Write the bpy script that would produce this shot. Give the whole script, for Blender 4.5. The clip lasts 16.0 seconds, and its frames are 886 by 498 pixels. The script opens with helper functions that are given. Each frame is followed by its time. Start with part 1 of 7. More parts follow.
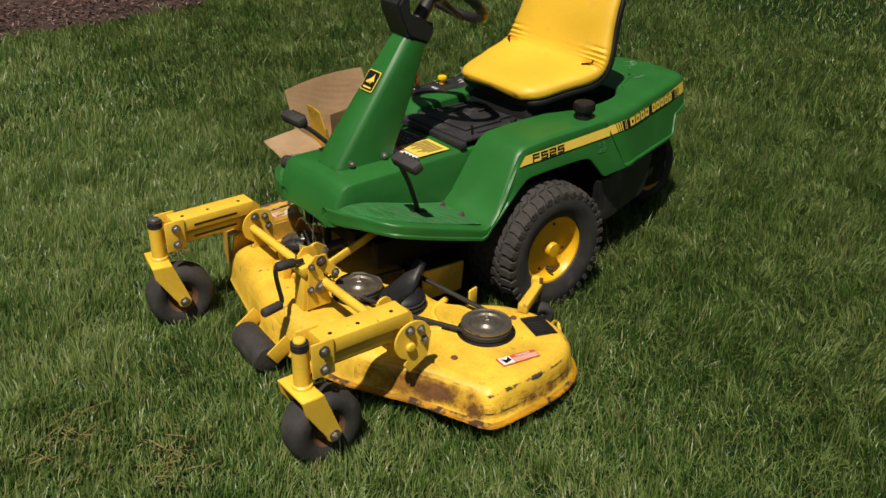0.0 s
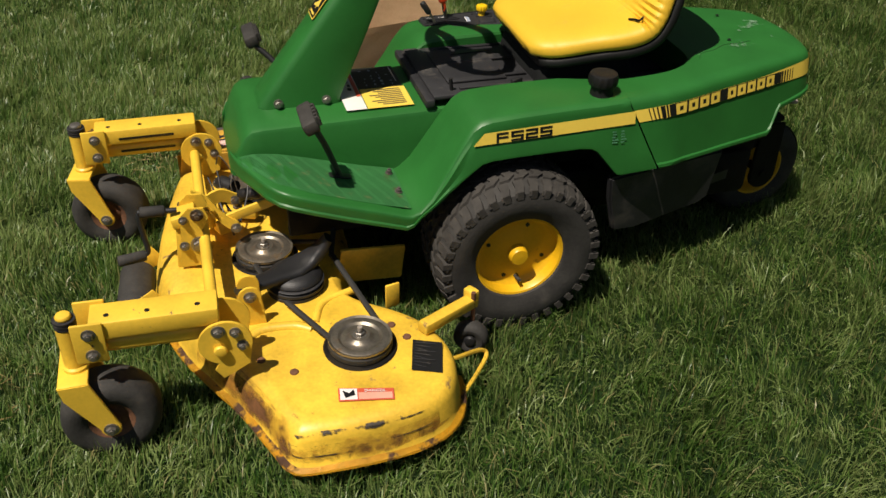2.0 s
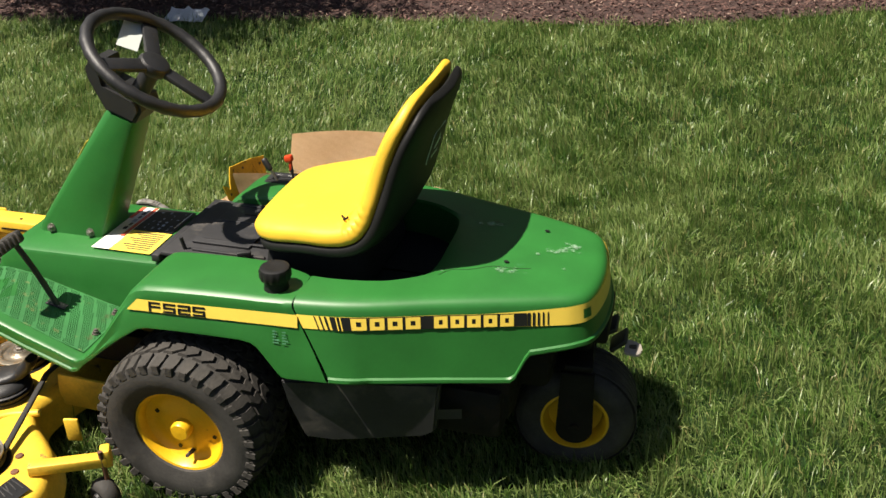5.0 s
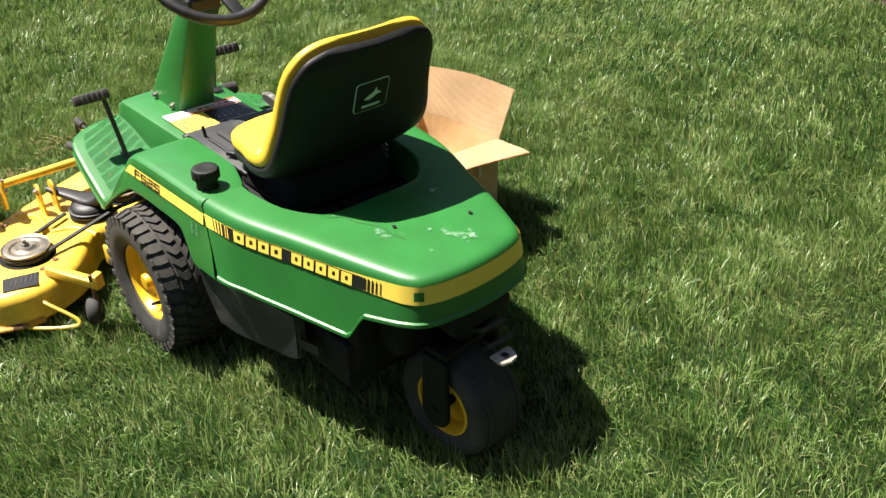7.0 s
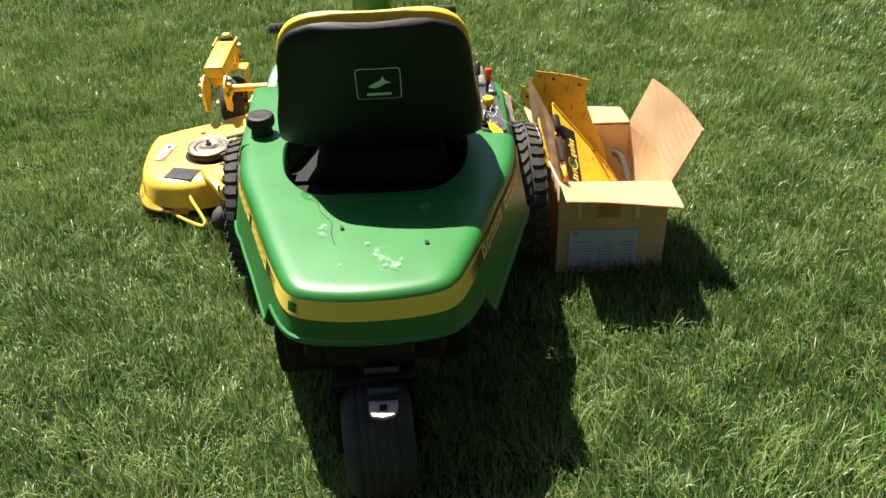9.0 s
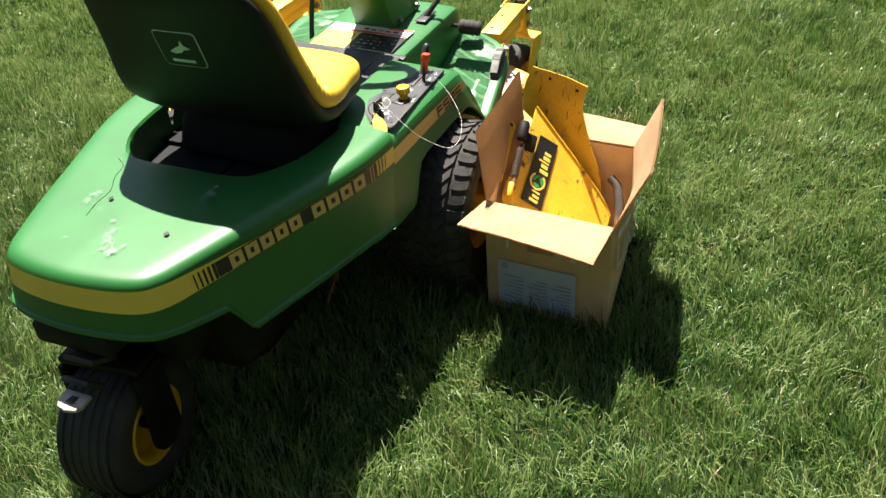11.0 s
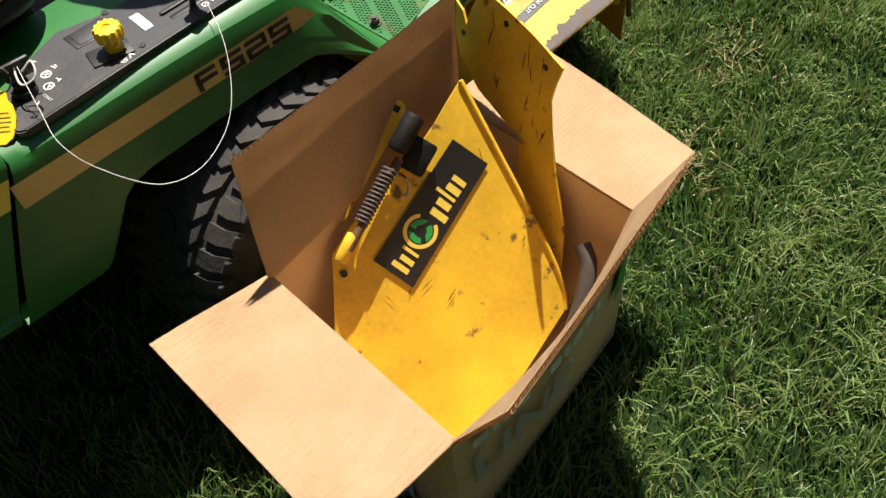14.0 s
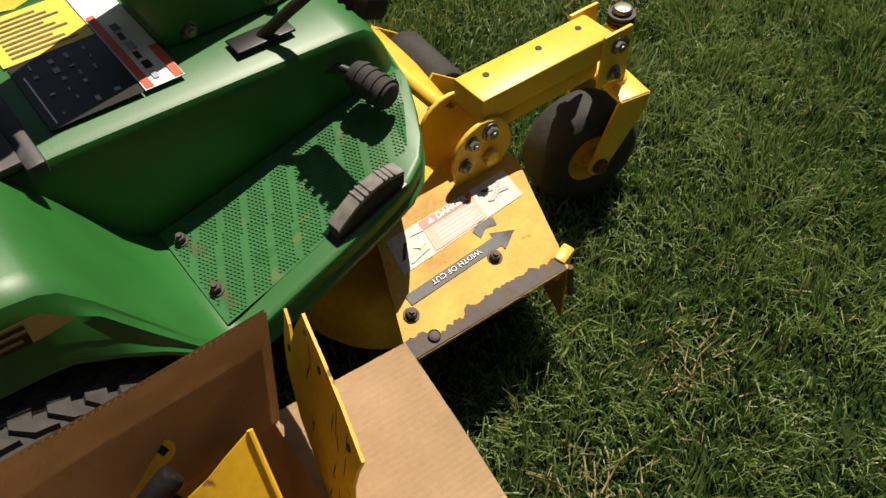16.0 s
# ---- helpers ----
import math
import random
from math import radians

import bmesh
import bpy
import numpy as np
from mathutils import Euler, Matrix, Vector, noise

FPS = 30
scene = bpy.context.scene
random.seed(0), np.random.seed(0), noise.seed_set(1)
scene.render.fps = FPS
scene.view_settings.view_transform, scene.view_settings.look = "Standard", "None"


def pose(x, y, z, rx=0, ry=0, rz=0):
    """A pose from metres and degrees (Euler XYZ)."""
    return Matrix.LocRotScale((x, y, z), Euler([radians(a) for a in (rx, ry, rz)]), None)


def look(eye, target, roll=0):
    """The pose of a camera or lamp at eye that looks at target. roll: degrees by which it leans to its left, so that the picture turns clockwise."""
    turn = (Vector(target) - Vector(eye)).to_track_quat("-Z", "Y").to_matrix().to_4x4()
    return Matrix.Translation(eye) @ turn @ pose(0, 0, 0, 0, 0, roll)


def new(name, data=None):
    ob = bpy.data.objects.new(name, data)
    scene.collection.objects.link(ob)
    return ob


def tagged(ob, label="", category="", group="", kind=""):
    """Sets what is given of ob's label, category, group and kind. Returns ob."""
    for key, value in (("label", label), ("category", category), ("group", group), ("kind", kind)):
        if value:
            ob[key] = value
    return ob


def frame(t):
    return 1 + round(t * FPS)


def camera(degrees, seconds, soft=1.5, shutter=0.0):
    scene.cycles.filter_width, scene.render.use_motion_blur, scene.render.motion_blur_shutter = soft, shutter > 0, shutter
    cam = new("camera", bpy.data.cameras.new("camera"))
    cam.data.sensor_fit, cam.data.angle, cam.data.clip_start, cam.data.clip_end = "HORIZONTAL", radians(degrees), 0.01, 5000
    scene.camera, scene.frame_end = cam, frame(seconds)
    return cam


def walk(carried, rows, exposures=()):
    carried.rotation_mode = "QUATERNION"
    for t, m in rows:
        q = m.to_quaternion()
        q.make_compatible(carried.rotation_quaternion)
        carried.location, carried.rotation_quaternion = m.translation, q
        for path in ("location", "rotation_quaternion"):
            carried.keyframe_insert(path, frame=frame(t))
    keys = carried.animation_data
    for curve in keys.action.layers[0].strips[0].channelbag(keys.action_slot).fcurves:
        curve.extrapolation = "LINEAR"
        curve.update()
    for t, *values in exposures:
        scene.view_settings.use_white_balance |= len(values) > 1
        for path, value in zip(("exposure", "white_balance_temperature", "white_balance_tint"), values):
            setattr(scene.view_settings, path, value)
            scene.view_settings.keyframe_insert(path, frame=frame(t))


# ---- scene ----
cam = camera(52.2, 16.0)
PATH = [
    (0, (1.895, 2.219, 1.56), (0.788, 0.834, 0.635), 0.9),
    (0.5, (1.614, 2.158, 1.533), (0.648, 0.737, 0.51), 1.4),
    (1, (1.323, 2.199, 1.528), (0.567, 0.693, 0.451), -0.2),
    (1.5, (1.013, 2.219, 1.521), (0.409, 0.662, 0.421), 0.0),
    (2, (0.718, 2.13, 1.527), (0.245, 0.565, 0.377), 1.9),
    (2.5, (0.416, 2.149, 1.545), (0.038, 0.515, 0.456), 0.4),
    (3, (0.114, 2.203, 1.641), (-0.051, 0.458, 0.677), 1.0),
    (3.5, (-0.123, 2.093, 1.622), (-0.169, 0.339, 0.662), 2.2),
    (4, (-0.41, 2.017, 1.625), (-0.376, 0.265, 0.661), 0.6),
    (4.5, (-0.757, 2.014, 1.645), (-0.471, 0.289, 0.674), 0.2),
    (5, (-1.064, 1.883, 1.639), (-0.6, 0.194, 0.673), -0.7),
    (7.3, (-2.259, 0.994, 1.706), (-0.895, 0.032, 0.604), -0.5),
    (7.5, (-2.287, 0.867, 1.678), (-0.874, -0.011, 0.569), -0.4),
    (8, (-2.336, 0.555, 1.685), (-0.848, -0.124, 0.534), 0.4),
    (8.2, (-2.384, 0.416, 1.663), (-0.842, -0.13, 0.512), -0.7),
    (10.3, (-2.171, -0.874, 1.632), (-0.626, -0.426, 0.444), -3.5),
    (10.5, (-2.088, -0.973, 1.57), (-0.565, -0.486, 0.369), -4.6),
    (11, (-1.86, -1.179, 1.518), (-0.384, -0.511, 0.346), -4.2),
    (11.5, (-1.676, -1.376, 1.48), (-0.343, -0.424, 0.332), -2.5),
    (12, (-1.413, -1.447, 1.42), (-0.128, -0.447, 0.26), -3.2),
    (12.5, (-1.101, -1.43, 1.389), (0.12, -0.394, 0.19), -4.6),
    (13, (-0.811, -1.403, 1.306), (0.264, -0.403, -0.052), -4.3),
    (13.5, (-0.599, -1.307, 1.253), (0.342, -0.352, -0.232), -4.0),
    (14, (-0.438, -1.145, 1.214), (0.398, -0.281, -0.384), -5.6),
    (14.5, (-0.336, -1.084, 1.198), (0.37, -0.322, -0.511), -4.8),
    (15, (-0.201, -1.074, 1.164), (0.417, -0.229, -0.54), -7.7),
    (15.5, (0.019, -1.06, 1.181), (0.705, -0.131, -0.452), -4.3),
    (16, (0.075, -1.026, 1.19), (0.883, 0.025, -0.307), -0.6),
]
walk(cam, [(t, look(eye, target, roll)) for t, eye, target, roll in PATH],
     [(0.0, 0.08, 6900, 13), (2.5, 0.18, 6950, 13), (3.0, 0.32, 7150, 14), (3.5, 0.46, 7150, 14), (4.5, 0.76, 7050, 13), (5.0, 1.08, 6900, 12), (7.5, 1.68, 6550, 10), (8.0, 1.70, 6550, 10), (10.5, 1.77, 6550, 11), (11.5, 1.85, 6550, 12), (12.5, 1.84, 6550, 12), (13.5, 1.30, 6600, 12), (14.0, 1.06, 6600, 12), (14.5, 0.82, 6700, 12), (15.0, 0.7, 6900, 13), (16.0, 0.42, 7200, 14)])

# ---- world, sun ----
SUN_WAY = Vector((0.42, 0.27, 1.0)).normalized()
world = bpy.data.worlds.new("sky")
scene.world = world
world.use_nodes = True
wn = world.node_tree
sky = wn.nodes.new("ShaderNodeTexSky")
sky.sky_type, sky.sun_disc = "NISHITA", False
sky.sun_elevation, sky.sun_rotation = math.asin(SUN_WAY.z), math.atan2(SUN_WAY.x, SUN_WAY.y)
wn.links.new(sky.outputs[0], wn.nodes["Background"].inputs[0])
wn.nodes["Background"].inputs[1].default_value = 0.035
sun_data = bpy.data.lights.new("sun", "SUN")
sun_data.energy, sun_data.angle, sun_data.color = 5.0, radians(0.53), (1.0, 0.95, 0.86)
sun = new("sun", sun_data)
sun.matrix_world = look(SUN_WAY * 20, (0, 0, 0))


# ---- materials ----
def material(name):
    m = bpy.data.materials.new(name)
    m.use_nodes = True
    return m, m.node_tree.nodes, m.node_tree.links, m.node_tree.nodes["Principled BSDF"]


def ramp(nodes, stops):
    r = nodes.new("ShaderNodeValToRGB")
    while len(r.color_ramp.elements) < len(stops):
        r.color_ramp.elements.new(0.5)
    for e, (p, c) in zip(r.color_ramp.elements, stops):
        e.position, e.color = p, (*c, 1)
    return r


def noise_tex(nodes, links, scale, detail=4.0, rough=0.55, where=None):
    n = nodes.new("ShaderNodeTexNoise")
    n.inputs["Scale"].default_value, n.inputs["Detail"].default_value = scale, detail
    n.inputs["Roughness"].default_value = rough
    if where is None:
        where = nodes.new("ShaderNodeNewGeometry").outputs["Position"]
    links.new(where, n.inputs["Vector"])
    return n


def surface(name, colour, rough=0.5, metal=0.0, grain=0.12, scale=9.0, stain=None, stain_at=0.62, stain_soft=0.06, stain_scale=6.0,
            bump=0.15, bump_scale=180.0, coat=0.0, fine=120.0):
    """A painted, moulded or worn surface: colour varied at two scales, stains of a second colour, fine relief."""
    m, nodes, links, b = material(name)
    dark = tuple(c * (1 - grain * 1.6) for c in colour)
    light = tuple(min(1, c * (1 + grain)) for c in colour)
    big = noise_tex(nodes, links, scale, 5)
    small = noise_tex(nodes, links, fine, 3)
    mixer = nodes.new("ShaderNodeMath")
    mixer.operation = "MULTIPLY_ADD"
    links.new(small.outputs["Fac"], mixer.inputs[0])
    mixer.inputs[1].default_value = 0.35
    links.new(big.outputs["Fac"], mixer.inputs[2])
    r = ramp(nodes, [(0.42, dark), (0.95, light)])
    links.new(mixer.outputs[0], r.inputs[0])
    out = r.outputs[0]
    b.inputs["Roughness"].default_value, b.inputs["Metallic"].default_value = rough, metal
    b.inputs["Coat Weight"].default_value = coat
    if stain:
        spots = noise_tex(nodes, links, stain_scale, 8, 0.62)
        cut = ramp(nodes, [(stain_at, (0, 0, 0)), (stain_at + stain_soft, (1, 1, 1))])
        links.new(spots.outputs["Fac"], cut.inputs[0])
        mx = nodes.new("ShaderNodeMix")
        mx.data_type = "RGBA"
        links.new(cut.outputs[0], mx.inputs[0])
        links.new(out, mx.inputs[6])
        mx.inputs[7].default_value = (*stain, 1)
        out = mx.outputs[2]
        ro = nodes.new("ShaderNodeMapRange")
        ro.inputs["To Min"].default_value, ro.inputs["To Max"].default_value = rough, min(1, rough + 0.35)
        links.new(cut.outputs[0], ro.inputs["Value"])
        links.new(ro.outputs[0], b.inputs["Roughness"])
    links.new(out, b.inputs["Base Color"])
    if bump:
        grainy = noise_tex(nodes, links, bump_scale, 3)
        bm_ = nodes.new("ShaderNodeBump")
        bm_.inputs["Strength"].default_value, bm_.inputs["Distance"].default_value = bump, 0.002
        links.new(grainy.outputs["Fac"], bm_.inputs["Height"])
        links.new(bm_.outputs[0], b.inputs["Normal"])
    return m


GREEN = surface("green_plastic", (0.015, 0.124, 0.021), 0.44, grain=0.10, stain=(0.03, 0.16, 0.06), stain_at=0.66, stain_soft=0.1, stain_scale=5, bump=0.05, bump_scale=400)
GREEN_TREAD = surface("green_tread", (0.018, 0.138, 0.032), 0.78, grain=0.15, stain=(0.09, 0.15, 0.05), stain_at=0.6, stain_scale=30, bump=0.1)
YELLOW = surface("yellow_paint", (0.79, 0.505, 0.050), 0.42, grain=0.12, stain=(0.16, 0.10, 0.05), stain_at=0.665, stain_soft=0.03, stain_scale=17, bump=0.12, bump_scale=90)
YELLOW_WORN = surface("worn_yellow_paint", (0.78, 0.49, 0.048), 0.42, grain=0.24, stain=(0.20, 0.12, 0.05), stain_at=0.635, stain_soft=0.06, stain_scale=14, bump=0.2, bump_scale=70)
YELLOW_RUST = surface("scraped_yellow_paint", (0.72, 0.38, 0.02), 0.5, grain=0.2, stain=(0.12, 0.06, 0.035), stain_at=0.53, stain_soft=0.05, stain_scale=13, bump=0.3, bump_scale=60)
YELLOW_PART = surface("scratched_yellow_plate", (0.74, 0.44, 0.020), 0.58, grain=0.20, stain=(0.17, 0.095, 0.025), stain_at=0.615, stain_soft=0.06, stain_scale=24, bump=0.1, bump_scale=50)
VINYL = surface("yellow_vinyl", (0.74, 0.455, 0.034), 0.48, grain=0.08, stain=(0.62, 0.38, 0.05), stain_at=0.60, stain_soft=0.15, stain_scale=12, bump=0.25, bump_scale=500, scale=4)
RIM_PAINT = surface("yellow_rim_paint", (0.72, 0.40, 0.012), 0.4, grain=0.10, stain=(0.20, 0.10, 0.02), stain_at=0.68, stain_scale=14)
TREAD = surface("worn_tread_rubber", (0.040, 0.036, 0.031), 0.85, grain=0.35, scale=20, stain=(0.070, 0.062, 0.050), stain_at=0.60, stain_soft=0.2, stain_scale=12, bump=0.5, bump_scale=140)
RUBBER = surface("tyre_rubber", (0.031, 0.029, 0.026), 0.8, grain=0.35, scale=16, stain=(0.065, 0.058, 0.048), stain_at=0.56, stain_soft=0.2, stain_scale=9, bump=0.4, bump_scale=160)
BLACK = surface("black_plastic", (0.014, 0.014, 0.015), 0.5, grain=0.25, stain=(0.05, 0.048, 0.042), stain_at=0.63, stain_soft=0.15, bump=0.3, bump_scale=350)
BLACK_SHELL = surface("black_seat_shell", (0.008, 0.008, 0.008), 0.55, grain=0.2, bump=0.25, bump_scale=420)
MATT_BLACK = surface("matt_black_plastic", (0.006, 0.007, 0.007), 0.8, grain=0.2, bump=0.1)
MATT_BLACK.node_tree.nodes["Principled BSDF"].inputs["Specular IOR Level"].default_value = 0.3
BLACK_SHELL.node_tree.nodes["Principled BSDF"].inputs["Specular IOR Level"].default_value = 0.3
BLACK_DUSTY = surface("dusty_black_steel", (0.022, 0.022, 0.024), 0.55, grain=0.3, stain=(0.09, 0.08, 0.065), stain_at=0.55, stain_soft=0.2, stain_scale=10)
GREASE = surface("greasy_dark_steel", (0.008, 0.007, 0.006), 0.65, grain=0.4, stain=(0.020, 0.016, 0.011), stain_at=0.55, stain_scale=20, bump=0.5, bump_scale=80)
GREASE.node_tree.nodes["Principled BSDF"].inputs["Specular IOR Level"].default_value = 0.2
STEEL = surface("dull_steel", (0.30, 0.28, 0.25), 0.42, 0.85, grain=0.2, stain=(0.12, 0.075, 0.04), stain_at=0.58, stain_scale=25)
PULLEY = surface("worn_pulley_steel", (0.25, 0.22, 0.175), 0.40, 0.8, grain=0.2, stain=(0.16, 0.11, 0.06), stain_at=0.56, stain_soft=0.12, stain_scale=22, scale=30)
BRIGHT = surface("bare_steel", (0.36, 0.32, 0.28), 0.5, 0.3, grain=0.1)
BELT = surface("rubber_belt", (0.02, 0.019, 0.017), 0.7, grain=0.3, bump=0.3)
RUST = surface("rust", (0.14, 0.06, 0.028), 0.8, grain=0.3, bump=0.5, scale=30)
CHUTE_PAINT = surface("dusty_yellow_paint", (0.60, 0.335, 0.040), 0.65, grain=0.28, stain=(0.26, 0.15, 0.05), stain_at=0.64, stain_soft=0.05, stain_scale=24, bump=0.2, bump_scale=90)
BARE = surface("bare_grey_steel", (0.075, 0.062, 0.055), 0.7, 0.0, grain=0.3, stain=(0.17, 0.10, 0.05), stain_at=0.58, stain_scale=30, bump=0.3)
STRIPE = surface("yellow_decal", (0.82, 0.59, 0.09), 0.35, grain=0.05, bump=0.03)
# duller yellow, for the right-hand letters and fender stripe
STRIPE_DULL = surface("dull_yellow_decal", (0.60, 0.42, 0.12), 0.45, grain=0.12, bump=0.05)
INK = surface("black_decal", (0.010, 0.010, 0.010), 0.4, grain=0.2, bump=0.03)
WHITE = surface("white_decal", (0.74, 0.72, 0.68), 0.5, grain=0.06, bump=0.03)
RED = surface("red_decal", (0.62, 0.10, 0.05), 0.5, grain=0.1, bump=0.03)
WHITE_FADED = surface("faded_white_decal", (0.62, 0.56, 0.47), 0.6, grain=0.15, scale=40, bump=0.05)
SALMON = surface("faded_red_decal", (0.70, 0.36, 0.26), 0.55, grain=0.1, bump=0.05)
RED_KNOB = surface("red_plastic", (0.55, 0.05, 0.012), 0.4, grain=0.1, bump=0.05)
YELLOW_KNOB = surface("yellow_plastic", (0.78, 0.50, 0.01), 0.4, grain=0.06, bump=0.05)
BADGE_GREEN = surface("green_print", (0.02, 0.30, 0.06), 0.45, grain=0.05, bump=0.02)
EMBLEM_INK = surface("pale_green_print", (0.52, 0.62, 0.54), 0.5, grain=0.1, bump=0.02)
PAPER_BLUE = surface("pale_blue_label", (0.45, 0.52, 0.66), 0.6, grain=0.06, bump=0.03)
LETTER_WHITE = surface("worn_white_print", (0.66, 0.67, 0.70), 0.6, grain=0.12, bump=0.02)
RUBBER_GREY = surface("greyed_rubber", (0.20, 0.19, 0.175), 0.7, grain=0.3, scale=40, bump=0.3)
PRINT_GREY = surface("grey_print", (0.30, 0.34, 0.42), 0.6, grain=0.05, bump=0.02)
FOIL = surface("plastic_wrapper", (0.80, 0.82, 0.86), 0.5, grain=0.1, bump=0.3, bump_scale=40)
PLASTIC_CLEAR = surface("cloudy_sheet", (0.62, 0.66, 0.62), 0.3, grain=0.05, bump=0.05)
STRAW = surface("dead_grass", (0.24, 0.185, 0.065), 0.7, grain=0.4, scale=70, bump=0)


def smear(name, colour, scale, low, high, rough=0.6):
    """A smudge or rust bloom that thins out to nothing at its ragged rim."""
    m, nodes, links, b = material(name)
    b.inputs["Roughness"].default_value = rough
    tint = noise_tex(nodes, links, scale * 3, 4)
    r = ramp(nodes, [(0.3, tuple(c * 0.6 for c in colour)), (0.75, tuple(min(1, c * 1.25) for c in colour))])
    links.new(tint.outputs["Fac"], r.inputs[0])
    links.new(r.outputs[0], b.inputs["Base Color"])
    co = nodes.new("ShaderNodeTexCoord").outputs["Generated"]
    mid = nodes.new("ShaderNodeVectorMath")
    mid.operation = "SUBTRACT"
    links.new(co, mid.inputs[0])
    mid.inputs[1].default_value = (0.5, 0.5, 0.5)
    far = nodes.new("ShaderNodeVectorMath")
    far.operation = "LENGTH"
    links.new(mid.outputs[0], far.inputs[0])
    spots = noise_tex(nodes, links, scale, 7, 0.65)
    d = nodes.new("ShaderNodeMath")
    d.operation = "MULTIPLY_ADD"
    links.new(far.outputs["Value"], d.inputs[0])
    d.inputs[1].default_value = -0.55
    links.new(spots.outputs["Fac"], d.inputs[2])
    cut = nodes.new("ShaderNodeMapRange")
    cut.inputs["From Min"].default_value, cut.inputs["From Max"].default_value = low, high
    links.new(d.outputs[0], cut.inputs["Value"])
    clear = nodes.new("ShaderNodeBsdfTransparent")
    ms = nodes.new("ShaderNodeMixShader")
    links.new(cut.outputs[0], ms.inputs[0])
    links.new(clear.outputs[0], ms.inputs[1])
    links.new(b.outputs[0], ms.inputs[2])
    links.new(ms.outputs[0], nodes["Material Output"].inputs[0])
    return m


SCUFF = smear("pale_scuff", (0.36, 0.51, 0.39), 38, 0.36, 0.90)
RUST_BLOOM = smear("rust_bloom", (0.20, 0.085, 0.030), 20, 0.20, 0.46, 0.75)
RUST_FILM = smear("rust_film", (0.40, 0.17, 0.028), 16, 0.10, 0.62, 0.7)
DARK_SCRAPE = smear("dark_scrape", (0.060, 0.048, 0.036), 22, 0.20, 0.30, 0.6)
SCRAPE = smear("scraped_paint", (0.085, 0.065, 0.045), 34, 0.43, 0.50, 0.6)
MUD = smear("dried_mud", (0.16, 0.11, 0.055), 40, 0.32, 0.75, 0.9)
SCUFF_PRINT = surface("faded_print", (0.07, 0.22, 0.12), 0.5, grain=0.3, scale=60)
WIRE = surface("white_wire", (0.72, 0.70, 0.66), 0.4, grain=0.05, bump=0.02)


def cardboard():
    m, nodes, links, b = material("cardboard")
    co = nodes.new("ShaderNodeTexCoord").outputs["Object"]
    big = noise_tex(nodes, links, 6, 5, 0.6, co)
    fib = noise_tex(nodes, links, 160, 3, 0.6, co)
    wave = nodes.new("ShaderNodeTexWave")
    wave.wave_type, wave.bands_direction = "BANDS", "Y"
    wave.inputs["Scale"].default_value, wave.inputs["Distortion"].default_value = 40, 0.4
    links.new(co, wave.inputs["Vector"])
    add = nodes.new("ShaderNodeMath")
    add.operation = "MULTIPLY_ADD"
    links.new(fib.outputs["Fac"], add.inputs[0])
    add.inputs[1].default_value = 0.3
    links.new(big.outputs["Fac"], add.inputs[2])
    r = ramp(nodes, [(0.40, (0.52, 0.352, 0.195)), (0.95, (0.73, 0.535, 0.330))])
    links.new(add.outputs[0], r.inputs[0])
    links.new(r.outputs[0], b.inputs["Base Color"])
    b.inputs["Roughness"].default_value = 0.9
    b.inputs["Specular IOR Level"].default_value = 0.12
    bump = nodes.new("ShaderNodeBump")
    bump.inputs["Strength"].default_value, bump.inputs["Distance"].default_value = 0.16, 0.002
    links.new(wave.outputs["Fac"], bump.inputs["Height"])
    links.new(bump.outputs[0], b.inputs["Normal"])
    return m


CARD = cardboard()


def grass_material():
    m, nodes, links, b = material("grass_blades")
    geo = nodes.new("ShaderNodeNewGeometry")
    patch = noise_tex(nodes, links, 2.2, 4, 0.6)
    clump = noise_tex(nodes, links, 11, 3, 0.6)
    s = nodes.new("ShaderNodeMath")
    s.operation = "MULTIPLY_ADD"
    links.new(clump.outputs["Fac"], s.inputs[0])
    s.inputs[1].default_value = 0.62
    links.new(patch.outputs["Fac"], s.inputs[2])
    s2 = nodes.new("ShaderNodeMath")
    s2.operation = "MULTIPLY_ADD"
    links.new(geo.outputs["Random Per Island"], s2.inputs[0])
    s2.inputs[1].default_value = 0.66
    links.new(s.outputs[0], s2.inputs[2])
    r = ramp(nodes, [(0.42, (0.011, 0.041, 0.006)), (0.60, (0.033, 0.092, 0.013)), (0.78, (0.083, 0.160, 0.026)), (0.97, (0.215, 0.285, 0.092))])
    sc = nodes.new("ShaderNodeMath")
    sc.operation = "MULTIPLY"
    links.new(s2.outputs[0], sc.inputs[0])
    sc.inputs[1].default_value = 0.765
    links.new(sc.outputs[0], r.inputs[0])
    dry = ramp(nodes, [(0.945, (0, 0, 0)), (0.955, (1, 1, 1))])
    links.new(geo.outputs["Random Per Island"], dry.inputs[0])
    mx = nodes.new("ShaderNodeMix")
    mx.data_type = "RGBA"
    links.new(dry.outputs[0], mx.inputs[0])
    links.new(r.outputs[0], mx.inputs[6])
    mx.inputs[7].default_value = (0.27, 0.25, 0.10, 1)
    links.new(mx.outputs[2], b.inputs["Base Color"])
    b.inputs["Roughness"].default_value = 0.38
    b.inputs["Specular IOR Level"].default_value = 0.45
    tr = nodes.new("ShaderNodeBsdfTranslucent")
    links.new(mx.outputs[2], tr.inputs["Color"])
    ms = nodes.new("ShaderNodeMixShader")
    ms.inputs[0].default_value = 0.32
    links.new(b.outputs[0], ms.inputs[1])
    links.new(tr.outputs[0], ms.inputs[2])
    links.new(ms.outputs[0], nodes["Material Output"].inputs[0])
    return m


